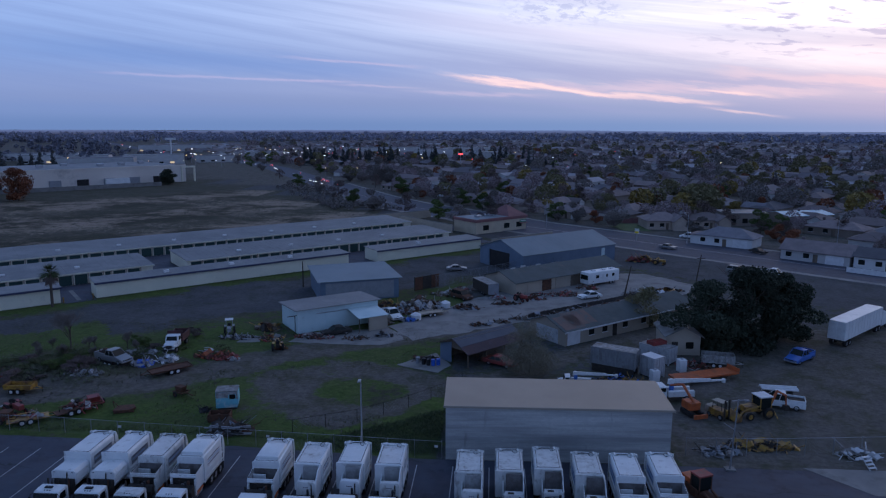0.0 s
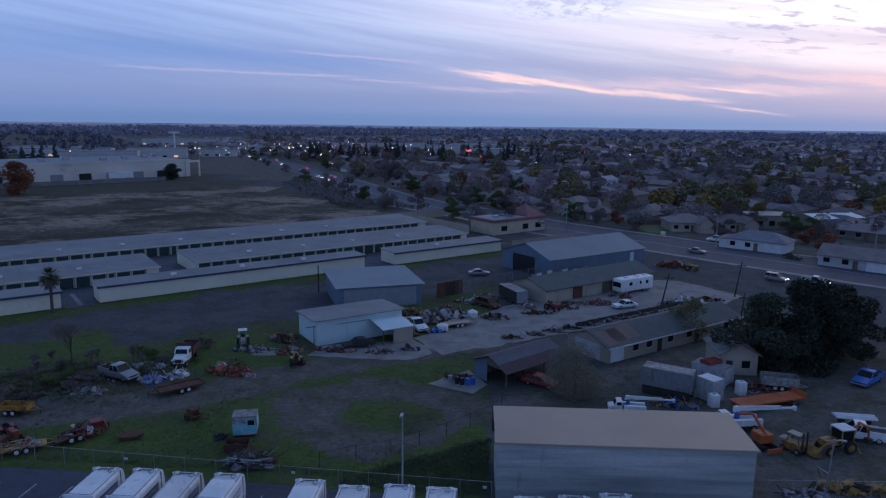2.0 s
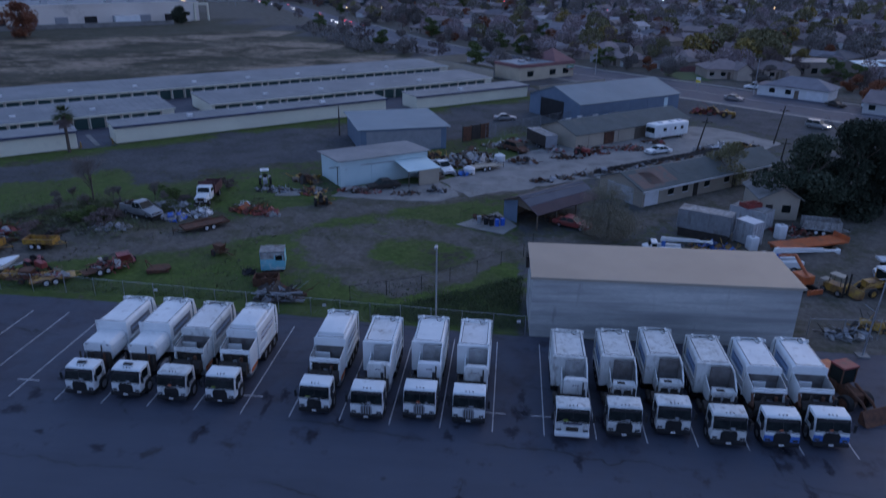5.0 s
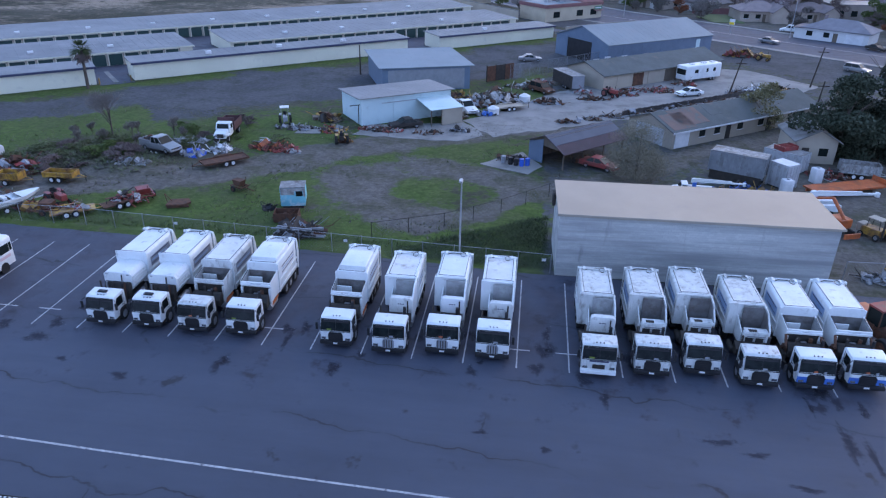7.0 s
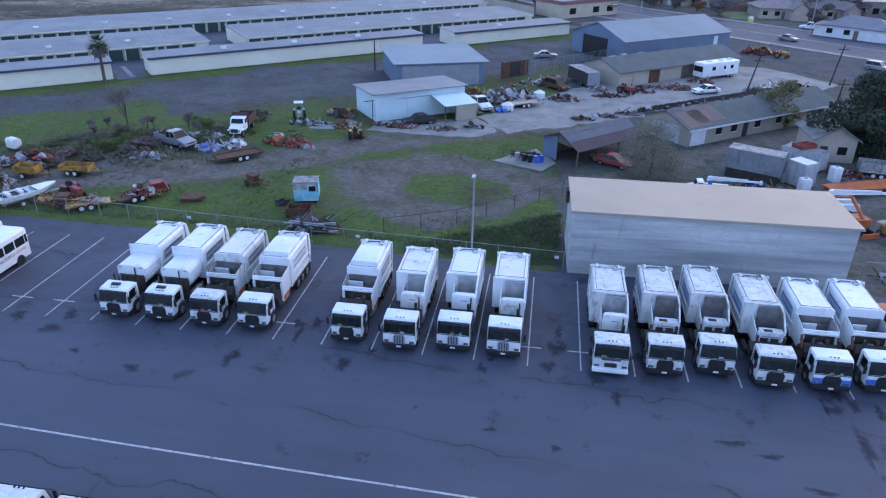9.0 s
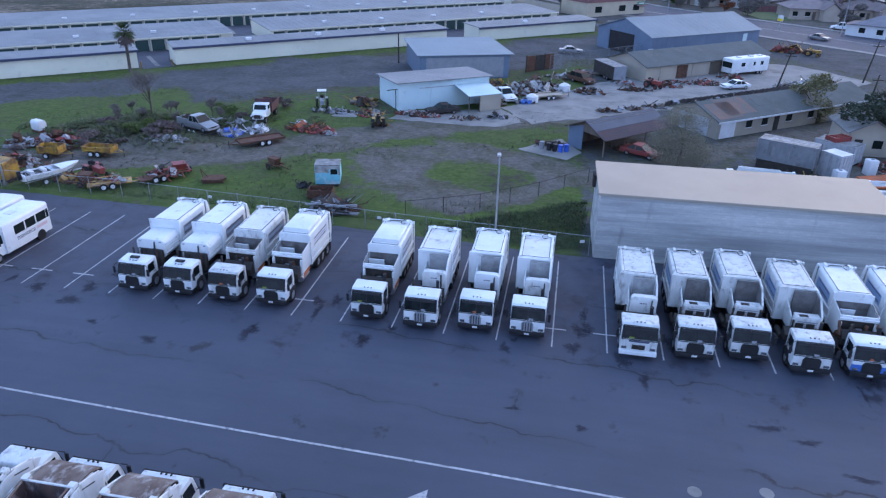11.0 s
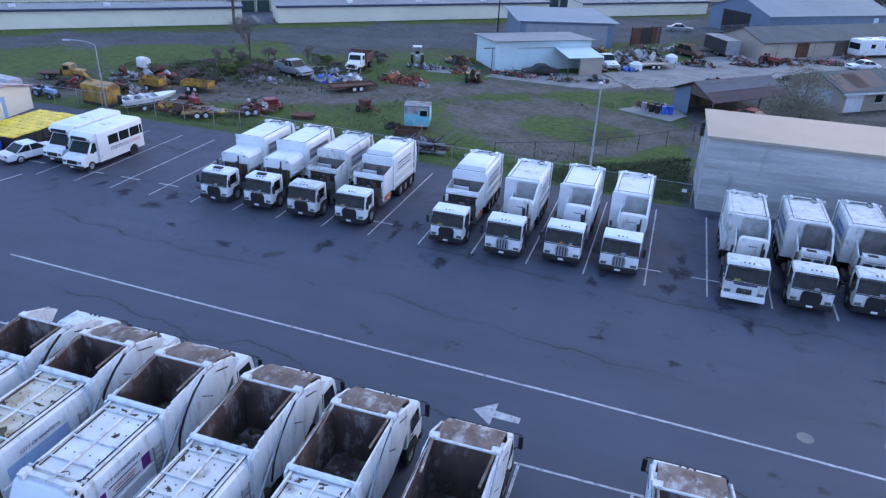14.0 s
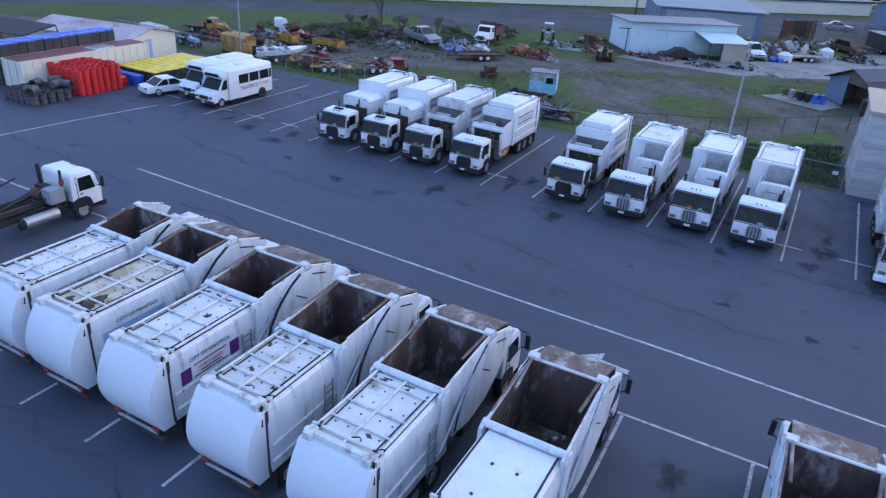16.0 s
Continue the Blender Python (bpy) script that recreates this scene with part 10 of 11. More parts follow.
def tufts(name, label, n, place, hgt, spread, mat, seed, blades=5):
    """Weeds and grass: thin leaning blades in clumps; place gives a spot or nothing."""
    r = random.Random(seed)
    verts, faces = [], []
    while n > 0:
        spot = place(r)
        if spot is None:
            continue
        n -= 1
        x, y, z, k = spot
        for _ in range(blades):
            a, h, l = r.uniform(0, 6.28), hgt * k * r.uniform(0.5, 1.3), spread * k * r.uniform(0.3, 1.2)
            bx, by, w = x + r.uniform(-0.2, 0.2) * k, y + r.uniform(-0.2, 0.2) * k, 0.045 * k * r.uniform(0.7, 1.6)
            i = len(verts)
            verts += [(bx - w * math.sin(a), by + w * math.cos(a), z - 0.15), (bx + w * math.sin(a), by - w * math.cos(a), z - 0.15), (bx + l * math.cos(a), by + l * math.sin(a), z + h)]
            faces.append((i, i + 1, i + 2))
    me = bpy.data.meshes.new(name)
    me.from_pydata(verts, [], faces)
    me.materials.append(mat)
    tagged(new(name, me), label, "weeds", kind="stuff")


def on_mound(r):
    x, y = r.gauss(-59.5, 6.5), r.gauss(90.0, 3.6)
    return (x, y, mound_z(x, y) - 0.05, r.uniform(0.8, 2.0)) if math.hypot((x + 47), (y - 91)) > 3.5 else None


def by_fence(r):
    x = r.uniform(-62, -5)
    return x, 70.0 - 0.055 * max(0, x + 25) + abs(r.gauss(0, 1.0)) - 0.4, -0.05, r.uniform(0.6, 1.3)


def in_corner(r):
    x, y = r.uniform(-19, -4.9), r.uniform(67.2, 81)
    return (x, y, -0.05, r.uniform(0.8, 1.6)) if y < 68.2 + (x + 20) * 0.72 and y > 67.6 - 0.05 * (x + 20) else None


def on_verge(r):
    u, v = r.uniform(-40, 98), -abs(r.gauss(0, 1.2)) - 0.2
    p = su(u, v)
    return p.x, p.y, -0.05, r.uniform(0.5, 1.1)


tufts("dry_weeds", "grey-brown dry weeds on the mound", 1100, on_mound, 0.13, 0.45, WEED_DRY, 101, 6)
tufts("green_weeds", "rank green weeds on the mound", 1600, on_mound, 0.11, 0.45, LEAF_WEEDY, 102, 6)
tufts("fence_weeds", "green weeds along the fence", 1500, by_fence, 0.20, 0.30, LEAF_GREEN, 103)
tufts("corner_weeds", "dark rank weeds beside the block building", 3000, in_corner, 0.13, 0.42, LEAF_WEED, 104, 6)
tufts("verge_grass", "grass at the foot of the storage wall", 1600, on_verge, 0.22, 0.3, LEAF_GREEN, 105)
# brush and rank shrubs about the scrap
SHRUBS = [("olive", LEAF_WEEDY), ("green", LEAF_GREEN), ("brown", LEAF_BARE)]
kinds = []
for k, (tone, mat) in enumerate(SHRUBS):
    b = thing("shrub", "low %s shrub in the weeds" % tone, "shrub", (-61.5 + 3 * k, 88.5, mound_z(-61.5 + 3 * k, 88.5) - 0.1), 0, "shrubs on the mound")
    part("stems", trunk_mesh(1.3, 0.03, 5, 90 + k, 0.8), BARK, b)
    part("foliage", leaf_mesh("foliage", 90 + k, crown_blobs(90 + k, 1.35, 1.3, 0.1, 14), 1500, 0.07, mat), mat, b)
    kinds.append(b)
rs = random.Random(66)
for k in range(40):
    x, y = (rs.gauss(-60, 5.5), rs.gauss(90.5, 3.2)) if k < 26 else (rs.uniform(-56, -36), rs.uniform(96, 106)) if k < 34 else (rs.uniform(-72, -60), rs.uniform(79, 86))
    q = rs.uniform(0.45, 1.25)
    c = copy_thing(kinds[rs.choice((0, 0, 1, 2, 2))], pose(x, y, mound_z(x, y) - 0.1, 0, 0, rs.uniform(0, 360)))
    c.scale = (q * rs.uniform(0.9, 1.5), q, q * rs.uniform(0.6, 1.1))


def about_yard(r):
    x, y = r.uniform(-80, -8), r.uniform(70, 112)
    d = min(math.hypot(x + 0.5 * (a + c), y - 0.5 * (b + e)) for (a, b), (c, e) in (((65, 77), (56, 80)), ((46, 83), (39, 89)), ((32, 96), (25, 101))))
    return (x, y, -0.05, r.uniform(0.5, 1.2)) if d > 5 and math.sin(x * 0.31 + y * 0.17) + math.sin(y * 0.4 - x * 0.11) > -0.2 and not (-27 < x < -6 and 76 < y < 92) else None


tufts("yard_grass", "tufts of rank grass about the scrap yard", 5200, about_yard, 0.16, 0.26, LEAF_WEEDY, 106, 4)
tufts("yard_straw", "dry straw-coloured weeds about the scrap yard", 1800, about_yard, 0.22, 0.25, WEED_DRY, 107, 4)
# palm by the storage wall
t = thing("palm_tree", "fan palm with a shaggy crown against the white wall", "palm", (-82.0, 120.9, 0))
part("trunk", Geo().rod((0, 0, -0.1), (0.1, 0, 6.2), 0.28, 9, 0.22), BARK, t)
r7 = random.Random(7)
for k in range(100):
    a, up = r7.uniform(0, 6.28), r7.uniform(-1.25, 1.3)
    g, n = Geo(), r7.uniform(1.9, 2.7)
    d = Vector((math.cos(a) * math.cos(up), math.sin(a) * math.cos(up), math.sin(up)))
    side = d.cross(Vector((0, 0, 1))).normalized()
    o = Vector((0.1, 0, 6.4))
    for j in range(7):
        f = (j - 3) / 3
        tip = o + d * n * (1 - 0.2 * abs(f)) + side * f * 0.75 - Vector((0, 0, 0.35 * (1 + f * f)))
        base = o + d * n * 0.45 + side * f * 0.1
        g.add([base - side * 0.10, base + side * 0.11, tip], [(0, 1, 2)])
    g.rod(o, o + d * n * 0.5, 0.02, 4)
    part("frond", g, LEAF_WEED if up > -0.3 else LEAF_BARE, t)

# tall autumn tree beyond the dry field, and trees about the big store
for k, (x, y, h, w, m) in enumerate(((-213, 297, 14, 7.5, LEAF_RUST), (-226, 293, 15, 8, LEAF_RUST), (-236, 286, 11, 6.5, LEAF_YELLOW), (-187, 388, 9, 5, LEAF_DARK))):
    tree("autumn_tree", "russet autumn tree at the edge of the dry field" if m is not LEAF_DARK else "dark round tree at the corner of the store", (x, y, 0), h, w, m, 50 + k, 7000, 0.32, 0.08, blobs=44)

# town trees: a few shapes, copied
KINDS = [tree("street_tree", "dark leafy street tree", (-16, 288, 0), 8.0, 4.2, LEAF_TOWN, 60, 7000, 0.17, 0.15, group="town trees"),
         tree("street_tree", "green leafy street tree", (-4, 281, 0), 7.0, 3.8, LEAF_GREEN, 61, 6000, 0.16, 0.15, group="town trees"),
         tree("street_tree", "yellowing autumn street tree", (100, 330, 0), 7.0, 4.0, LEAF_YELLOW, 62, 6000, 0.16, 0.15, group="town trees"),
         tree("street_tree", "russet autumn street tree", (81.5, 192.5, 0), 6.2, 3.8, LEAF_RUST, 63, 6000, 0.15, 0.15, group="town trees"),
         tree("street_tree", "half-bare brown street tree", (98, 178, 0), 7.2, 3.8, LEAF_BARE, 64, 6500, 0.10, 0.15, group="town trees"),
         tree("street_tree", "olive-green round street tree", (160, 330, 0), 9.0, 5.4, LEAF_OLIVE, 65, 8000, 0.17, 0.12, group="town trees")]
PINES = [conifer("tall dark conifer among the roofs", (-20, 640, 0), 20, 4.2, LEAF_PINE, 70, 2200, 0.42, "town conifers"),
         conifer("slim dark conifer among the roofs", (30, 700, 0), 17, 3.0, LEAF_PINE, 71, 2000, 0.38, "town conifers")]
rt = random.Random(77)


def street_side(x, y):
    """Metres past the street's middle line, on the town's side."""
    return (x - 44) * 0.669 + (y - 207) * 0.743


LINE_W = [(12, 236), (-8, 262), (-36, 292), (-59, 327)] + AVENUE


def avenue_side(x, y):
    best, side = 1e9, 0
    for (x0, y0), (x1, y1) in zip(LINE_W[:-1], LINE_W[1:]):
        dx, dy = x1 - x0, y1 - y0
        t = max(0, min(1, ((x - x0) * dx + (y - y0) * dy) / (dx * dx + dy * dy)))
        d = math.hypot(x - x0 - t * dx, y - y0 - t * dy)
        if d < best:
            best, side = d, (dx * (y - y0) - dy * (x - x0)) < 0
    return best if side else -best


def plant(kind, x, y, s=1.0):
    c = copy_thing(kind, pose(x, y, 0, 0, 0, rt.uniform(0, 360)))
    c.scale = (s, s, s * rt.uniform(0.85, 1.15))
    return c


for k in range(190):
    for _ in range(30):
        d = 200 + 520 * rt.random() ** 1.1
        a = rt.uniform(-0.42, 0.62)
        x, y = d * math.sin(a), d * math.cos(a)
        if street_side(x, y) > 20 and avenue_side(x, y) > 16:
            break
    else:
        continue
    q = rt.random()
    plant(KINDS[0 if q < 0.24 else 1 if q < 0.34 else 4 if q < 0.72 else 5 if q < 0.84 else 3 if q < 0.92 else 2], x, y, rt.uniform(0.7, 1.25))
# trees along the avenue and the verge of the dry field
for k in range(26):
    f = k / 25
    i = min(int(f * 6), 5)
    (xa, ya), (xb, yb) = LINE_W[i], LINE_W[i + 1]
    q = f * 6 - i
    side = 19 if k % 2 else -17
    ux, uy = (xb - xa) / math.hypot(xb - xa, yb - ya), (yb - ya) / math.hypot(xb - xa, yb - ya)
    x, y = xa + (xb - xa) * q + uy * side + rt.uniform(-2, 2), ya + (yb - ya) * q - ux * side + rt.uniform(-2, 2)
    plant(KINDS[1 if k % 3 == 1 else 0 if k % 3 else 4], x, y, rt.uniform(0.85, 1.25))
for x, y in ((30, 248), (36, 244), (24, 252), (76, 246), (86, 214), (90, 235), (110, 224), (104, 175)):
    plant(KINDS[rt.choice((0, 0, 3, 4))], x, y, rt.uniform(0.6, 0.9))
for k in range(64):
    a, d = radians(rt.uniform(-15.5, 4.0)), rt.gauss(640, 45)
    x, y = d * math.sin(a), d * math.cos(a)
    if avenue_side(x, y) > 14:
        plant(PINES[k % 2], x, y, rt.uniform(0.55, 0.95))
for k in range(26):
    a, d = radians(rt.uniform(2.0, 30.0)), rt.uniform(420, 900)
    plant(PINES[k % 2], d * math.sin(a), d * math.cos(a), rt.uniform(0.4, 0.7))
plant(KINDS[0], -67.0, 407.0, 1.9)
plant(KINDS[0], -60.0, 402.0, 1.5)
for a, q in ((-38.4, 0.8), (-37.2, 0.8), (-36.5, 1.15), (-35.3, 0.85), (-34.6, 0.95), (-34.1, 0.9), (-33.3, 0.85)):
    plant(PINES[0], 545 * math.sin(radians(a)), 545 * math.cos(radians(a)), q)

# ---- houses ----
ROOF_BROWN = surface("brown_shingle_roof", (0.195, 0.155, 0.150), (0.140, 0.112, 0.110), 0.9, scale=0.5, rand=0.35, bump=0.4)
ROOF_GREY = surface("grey_shingle_roof", (0.165, 0.158, 0.170), (0.120, 0.114, 0.126), 0.9, scale=0.5, rand=0.35, bump=0.4)
HOUSE_WALL = surface("house_stucco", (0.36, 0.295, 0.24), (0.29, 0.235, 0.195), 0.85, scale=0.4, rand=0.4)
HOUSE_WHITE = surface("white_house_wall", (0.52, 0.51, 0.50), (0.44, 0.43, 0.42), 0.8, scale=0.4, rand=0.1)


def house(at, turn, L, D, eave, ridge, wall, roof, label, garage=True, group="town houses", wing=False, hip=True):
    t = thing("house", label, "house", at, turn, group)
    k = (ridge - eave) / (D / 2)
    o = 0.5
    if hip:
        part("wall", Geo().box(-L / 2, L / 2, -D / 2, D / 2, -0.1, eave), wall, t)
        lo, hx, hy, rx = eave - o * k, L / 2 + o, D / 2 + o, max(0.5, L / 2 - D / 2)
        ring = [(-hx, -hy), (hx, -hy), (hx, hy), (-hx, hy)]
        part("roof", Geo().add([(x, y, lo) for x, y in ring] + [(x, y, lo + 0.16) for x, y in ring] + [(-rx, 0, ridge + 0.16), (rx, 0, ridge + 0.16)],
                               [(3, 2, 1, 0), (0, 1, 5, 4), (1, 2, 6, 5), (2, 3, 7, 6), (3, 0, 4, 7), (4, 5, 9, 8), (5, 6, 9), (6, 7, 8, 9), (7, 4, 8)]), roof, t)
    else:
        part("wall", Geo().prism([(-D / 2, -0.1), (D / 2, -0.1), (D / 2, eave), (0, ridge - 0.15), (-D / 2, eave)], -L / 2, L / 2, "x"), wall, t)
        part("roof", Geo().prism([(-D / 2 - o, eave - o * k), (0, ridge), (D / 2 + o, eave - o * k), (D / 2 + o, eave - o * k + 0.15), (0, ridge + 0.16), (-D / 2 - o, eave - o * k + 0.15)], -L / 2 - o, L / 2 + o, "x"), roof, t)
    if wing:
        part("wing_wall", Geo().prism([(L * 0.12, -0.1), (L * 0.46, -0.1), (L * 0.46, eave), (L * 0.29, ridge - 0.5), (L * 0.12, eave)], -D / 2 - 3.2, 0, "y"), wall, t)
        part("wing_roof", Geo().prism([(L * 0.12 - o, eave - 0.2), (L * 0.29, ridge - 0.35), (L * 0.46 + o, eave - 0.2), (L * 0.46 + o, eave - 0.05), (L * 0.29, ridge - 0.2), (L * 0.12 - o, eave - 0.05)], -D / 2 - 3.6, 0.2, "y"), roof, t)
        yf = -D / 2 - 3.2
    else:
        yf = -D / 2
    if garage:
        part("garage_door", Geo().box(L * 0.16, L * 0.42, yf - 0.05, yf, 0, 2.2), WHITE_TRIM, t)
    for x in (-L * 0.38, -L * 0.12):
        w = part("window", Geo().box(x - 0.7, x + 0.7, -D / 2 - 0.04, -D / 2, 0.9, 2.1), GLASS, t)
        part("frame", Geo().box(x - 0.8, x + 0.8, -D / 2 - 0.06, -D / 2 - 0.042, 0.8, 0.9), WHITE_TRIM, w)
    part("door", Geo().box(-L * 0.02, L * 0.05, -D / 2 - 0.04, -D / 2, 0, 2.1), WOODEN, t)
    part("chimney", Geo().box(-L * 0.3, -L * 0.3 + 0.7, 0.6, 1.3, eave, ridge + 0.7), ROOF_BROWN, t)
    return t


PALE_WALL = surface("pale_bungalow_wall", (0.66, 0.66, 0.65), (0.58, 0.58, 0.57), 0.8, scale=0.4)
SOLAR = surface("blue_glass_solar_panel", (0.10, 0.14, 0.20), (0.14, 0.18, 0.24), 0.2, bump=0)
b = house((68.6, 204.2, 0), -36, 15.5, 9.0, 2.9, 4.9, PALE_WALL, ROOF_GREY, "white bungalow with a dark hipped roof and garage")
part("side_wing", Geo().box(-9.6, -7.8, -4.4, 1.6, -0.1, 2.6), PALE_WALL, b)
part("wing_roof", Geo().prism([(-4.8, 2.55), (2.0, 2.75), (2.0, 2.9), (-4.8, 2.7)], -10.0, -7.3, "x"), ROOF_BROWN, b)
house((84.0, 181.5, 0), -40, 16, 9, 2.7, 4.8, HOUSE_WHITE, ROOF_BROWN, "low house with a brown roof behind bare trees", hip=False)
b = house((96.0, 171.5, 0), -38, 14, 8, 2.9, 4.6, PALE_WALL, ROOF_GREY, "white house with a grey roof and dark windows", hip=False)
part("solar_panel", Geo().box(-4.2, 2.5, -3.6, -3.5, 0.0, 0.05), SOLAR, b).matrix_basis = pose(0, 0.2, 3.55, 23)
house((57.5, 238.5, 0), 4, 13, 11, 3.0, 5.2, HOUSE_WALL, ROOF_BROWN, "tan house with stone gables and arched windows", wing=True, garage=False)
house((72.5, 240.5, 0), 4, 12, 10, 3.0, 5.0, HOUSE_WALL, ROOF_BROWN, "tan house with a stone gable beside its twin", wing=True, garage=False)
t = thing("office_block", "flat-roofed tan building behind the gabled houses", "building", (80.0, 243.5, 0), 4)
part("wall", Geo().box(0, 15, 0, 11, -0.1, 4.2), HOUSE_WALL, t)
part("roof_deck", Geo().box(-0.2, 15.2, -0.2, 11.2, 4.2, 4.45), METAL_ROOF, t)
for x in (2, 6, 10):
    part("window", Geo().box(x, x + 1.8, -0.05, 0.0, 1.0, 2.6), GLASS, t)
t = thing("metal_hall", "tan hall under a pale sheet metal roof", "building", (101.0, 243.0, 0), 20)
gable(t, 19, 12, 3.6, 4.6, HOUSE_WALL, SHED_WHITE, 0.4, label="pale sheet metal roof")
for x, y in ((88.5, 162.6), (98.5, 154.4), (108.5, 146.2)):
    f = thing("board_fence", "white board fence along the pavement", "fence", (x, y, 0), -39.4, "white fences")
    part("board", Geo().box(-6.4, 6.4, -0.05, 0.05, 0.05, 1.25), WHITE_TRIM, f)
    for k in range(6):
        part("post", Geo().box(-6.4 + k * 2.54, -6.26 + k * 2.54, -0.09, 0.09, 0, 1.4), WHITE_TRIM, f)
car("pickup_truck", "white pickup truck on a driveway", (60.2, 215.0, 0), facing(-0.95, 0.3), WHITE, "pickup")
car("sedan", "silver car parked at the kerb", (49.3, 195.5, 0), facing(0.73, -0.68), SILVER, "sedan")
car("suv", "white van parked at the kerb", (80.5, 189.2, 0), facing(0.73, -0.68), WHITE, "van")
car("sedan", "dark car parked on a driveway", (72.0, 190.5, 0), facing(0.5, -0.86), CHASSIS, "sedan")
car("suv", "silver car on the street with its lamps lit", (57.4, 163.3, 0), facing(0.73, -0.68), SILVER, "suv", lit=True)
car("pickup_truck", "white pickup truck driving on the street", (64.6, 160.6, 0), facing(0.76, -0.65), WHITE, "pickup", lit=True)
t = thing("kerb_sign", "yellow and white sign at the kerb", "sign", (43.3, 209.0, 0), -40)
part("board", Geo().box(-0.7, 0.7, -0.08, 0.08, 2.2, 3.6), WHITE_TRIM, t)
part("yellow_panel", Geo().box(-0.66, 0.66, -0.10, -0.082, 2.25, 2.85), YELLOW_PLASTIC, t)
part("leg", Geo().box(-0.1, 0.1, -0.06, 0.06, 0, 2.2), STEEL, t)
LAWN = surface("mown_lawn", (0.080, 0.125, 0.035), (0.060, 0.095, 0.030), 0.95, scale=0.6, coords="World", bump=0.5)
sheet("corner_lawn", [(40.5, 240.5), (43.2, 229.0), (52.0, 228.6), (51.0, 245.0), (43.0, 246.0)], 0.10, LAWN, "green mown lawn at the street corner", "lawn", 0.12, 0.25, 9)
f = thing("board_fence", "dull red board fence behind the corner lawn", "fence", (43.5, 247.2, 0), 4)
for k in range(9):
    part("board", Geo().box(-3.0 + k * 1.6, -1.44 + k * 1.6, -0.03, 0.03, 0.05, 1.75 + 0.03 * (k % 3)), SHOP_RED, f)
TYPES = [house((30, 262, 0), -40, 15, 9, 2.6, 4.4, HOUSE_WALL, ROOF_BROWN, "tan bungalow with a brown roof"),
         house((45, 258, 0), -40, 16, 10, 2.7, 4.7, HOUSE_WALL, ROOF_GREY, "tan bungalow with a grey roof", wing=True),
         house((110, 248, 0), -40, 14, 9, 2.7, 4.5, HOUSE_WHITE, ROOF_BROWN, "white bungalow with a brown roof", wing=True),
         house((124, 236, 0), -40, 17, 10, 2.6, 4.4, HOUSE_WALL, ROOF_BROWN, "long tan bungalow with a dark roof", garage=False)]
rh = random.Random(5)
far_w, far_r = Geo(), Geo()
cs, sn = math.cos(radians(-41.6)), math.sin(radians(-41.6))
near_list, far_list = [], []
for row in range(1, 42):
    for col in range(-60, 70):
        a = col * 17.5 + rh.uniform(-2.5, 2.5)
        b = row * 31 + (6 if row % 2 else -5) + rh.uniform(-3, 3)
        if rh.random() < 0.13:
            continue
        x, y = 44 + a * cs - b * sn, 207 + a * sn + b * cs
        if y < 150 or avenue_side(x, y) < 24 or abs(x) > y * 0.85 + 60:
            continue
        if math.hypot(x - 66, y - 220) < 34 or math.hypot(x - 88, y - 177) < 22 or math.hypot(x - 108, y - 248) < 16:
            continue
        (near_list if math.hypot(x, y) < 430 else far_list).append((x, y, row))
near_list.sort(key=lambda p: p[0] ** 2 + p[1] ** 2)
for x, y, row in near_list[:62]:
    copy_thing(rh.choice(TYPES), pose(x, y, 0, 0, 0, -41.6 + (180 if row % 2 else 0) + rh.choice((0, 0, 0, 90)) + rh.uniform(-3, 3)))
for x, y, row in near_list[62:] + far_list:
    L, D, e = rh.uniform(12, 18), rh.uniform(8, 10.5), 2.7
    m = pose(x, y, 0, 0, 0, -41.6 + rh.choice((0, 0, 90)) + rh.uniform(-4, 4))
    h = e + rh.uniform(1.4, 2.2)
    w = [m @ Vector(p) for p in ((-L / 2, -D / 2, 0), (L / 2, -D / 2, 0), (L / 2, D / 2, 0), (-L / 2, D / 2, 0), (-L / 2, -D / 2, e), (L / 2, -D / 2, e), (L / 2, D / 2, e), (-L / 2, D / 2, e), (-L / 2, 0, h - 0.1), (L / 2, 0, h - 0.1))]
    far_w.add(w, [(0, 1, 5, 4), (2, 3, 7, 6), (1, 2, 6, 9, 5), (3, 0, 4, 8, 7)])
    o = 0.5
    q = [m @ Vector(p) for p in ((-L / 2 - o, -D / 2 - o, e - 0.2), (L / 2 + o, -D / 2 - o, e - 0.2), (L / 2 + o, D / 2 + o, e - 0.2), (-L / 2 - o, D / 2 + o, e - 0.2), (-L / 2 - o, 0, h), (L / 2 + o, 0, h))]
    far_r.add(q, [(0, 1, 5, 4), (2, 3, 4, 5)])


def island_mat(name, cols, rough=0.85):
    m, n, l, b = node_mat(name)
    r = n.new("ShaderNodeValToRGB")
    r.color_ramp.interpolation = "CONSTANT"
    e = r.color_ramp.elements
    while len(e) < len(cols):
        e.new(0.5)
    for k, c in enumerate(cols):
        e[k].position, e[k].color = k / len(cols), (*c, 1)
    l.new(n.new("ShaderNodeNewGeometry").outputs["Random Per Island"], r.inputs[0])
    pos = n.new("ShaderNodeNewGeometry").outputs["Position"]
    l.new(mixc(n, l, 0.5, r.outputs[0], ramp(n, l, noise_tex(n, l, pos, 0.3, 4.0), 0.3, 0.7, (0.75,) * 3, (1.1,) * 3), "MULTIPLY"), b.inputs["Base Color"])
    b.inputs["Roughness"].default_value = rough
    return m


def stuff(name, g, mat, label, category):
    me = bpy.data.meshes.new(name)
    me.from_pydata(g.v, [], g.f)
    me.materials.append(mat)
    return tagged(new(name, me), label, category, kind="stuff")


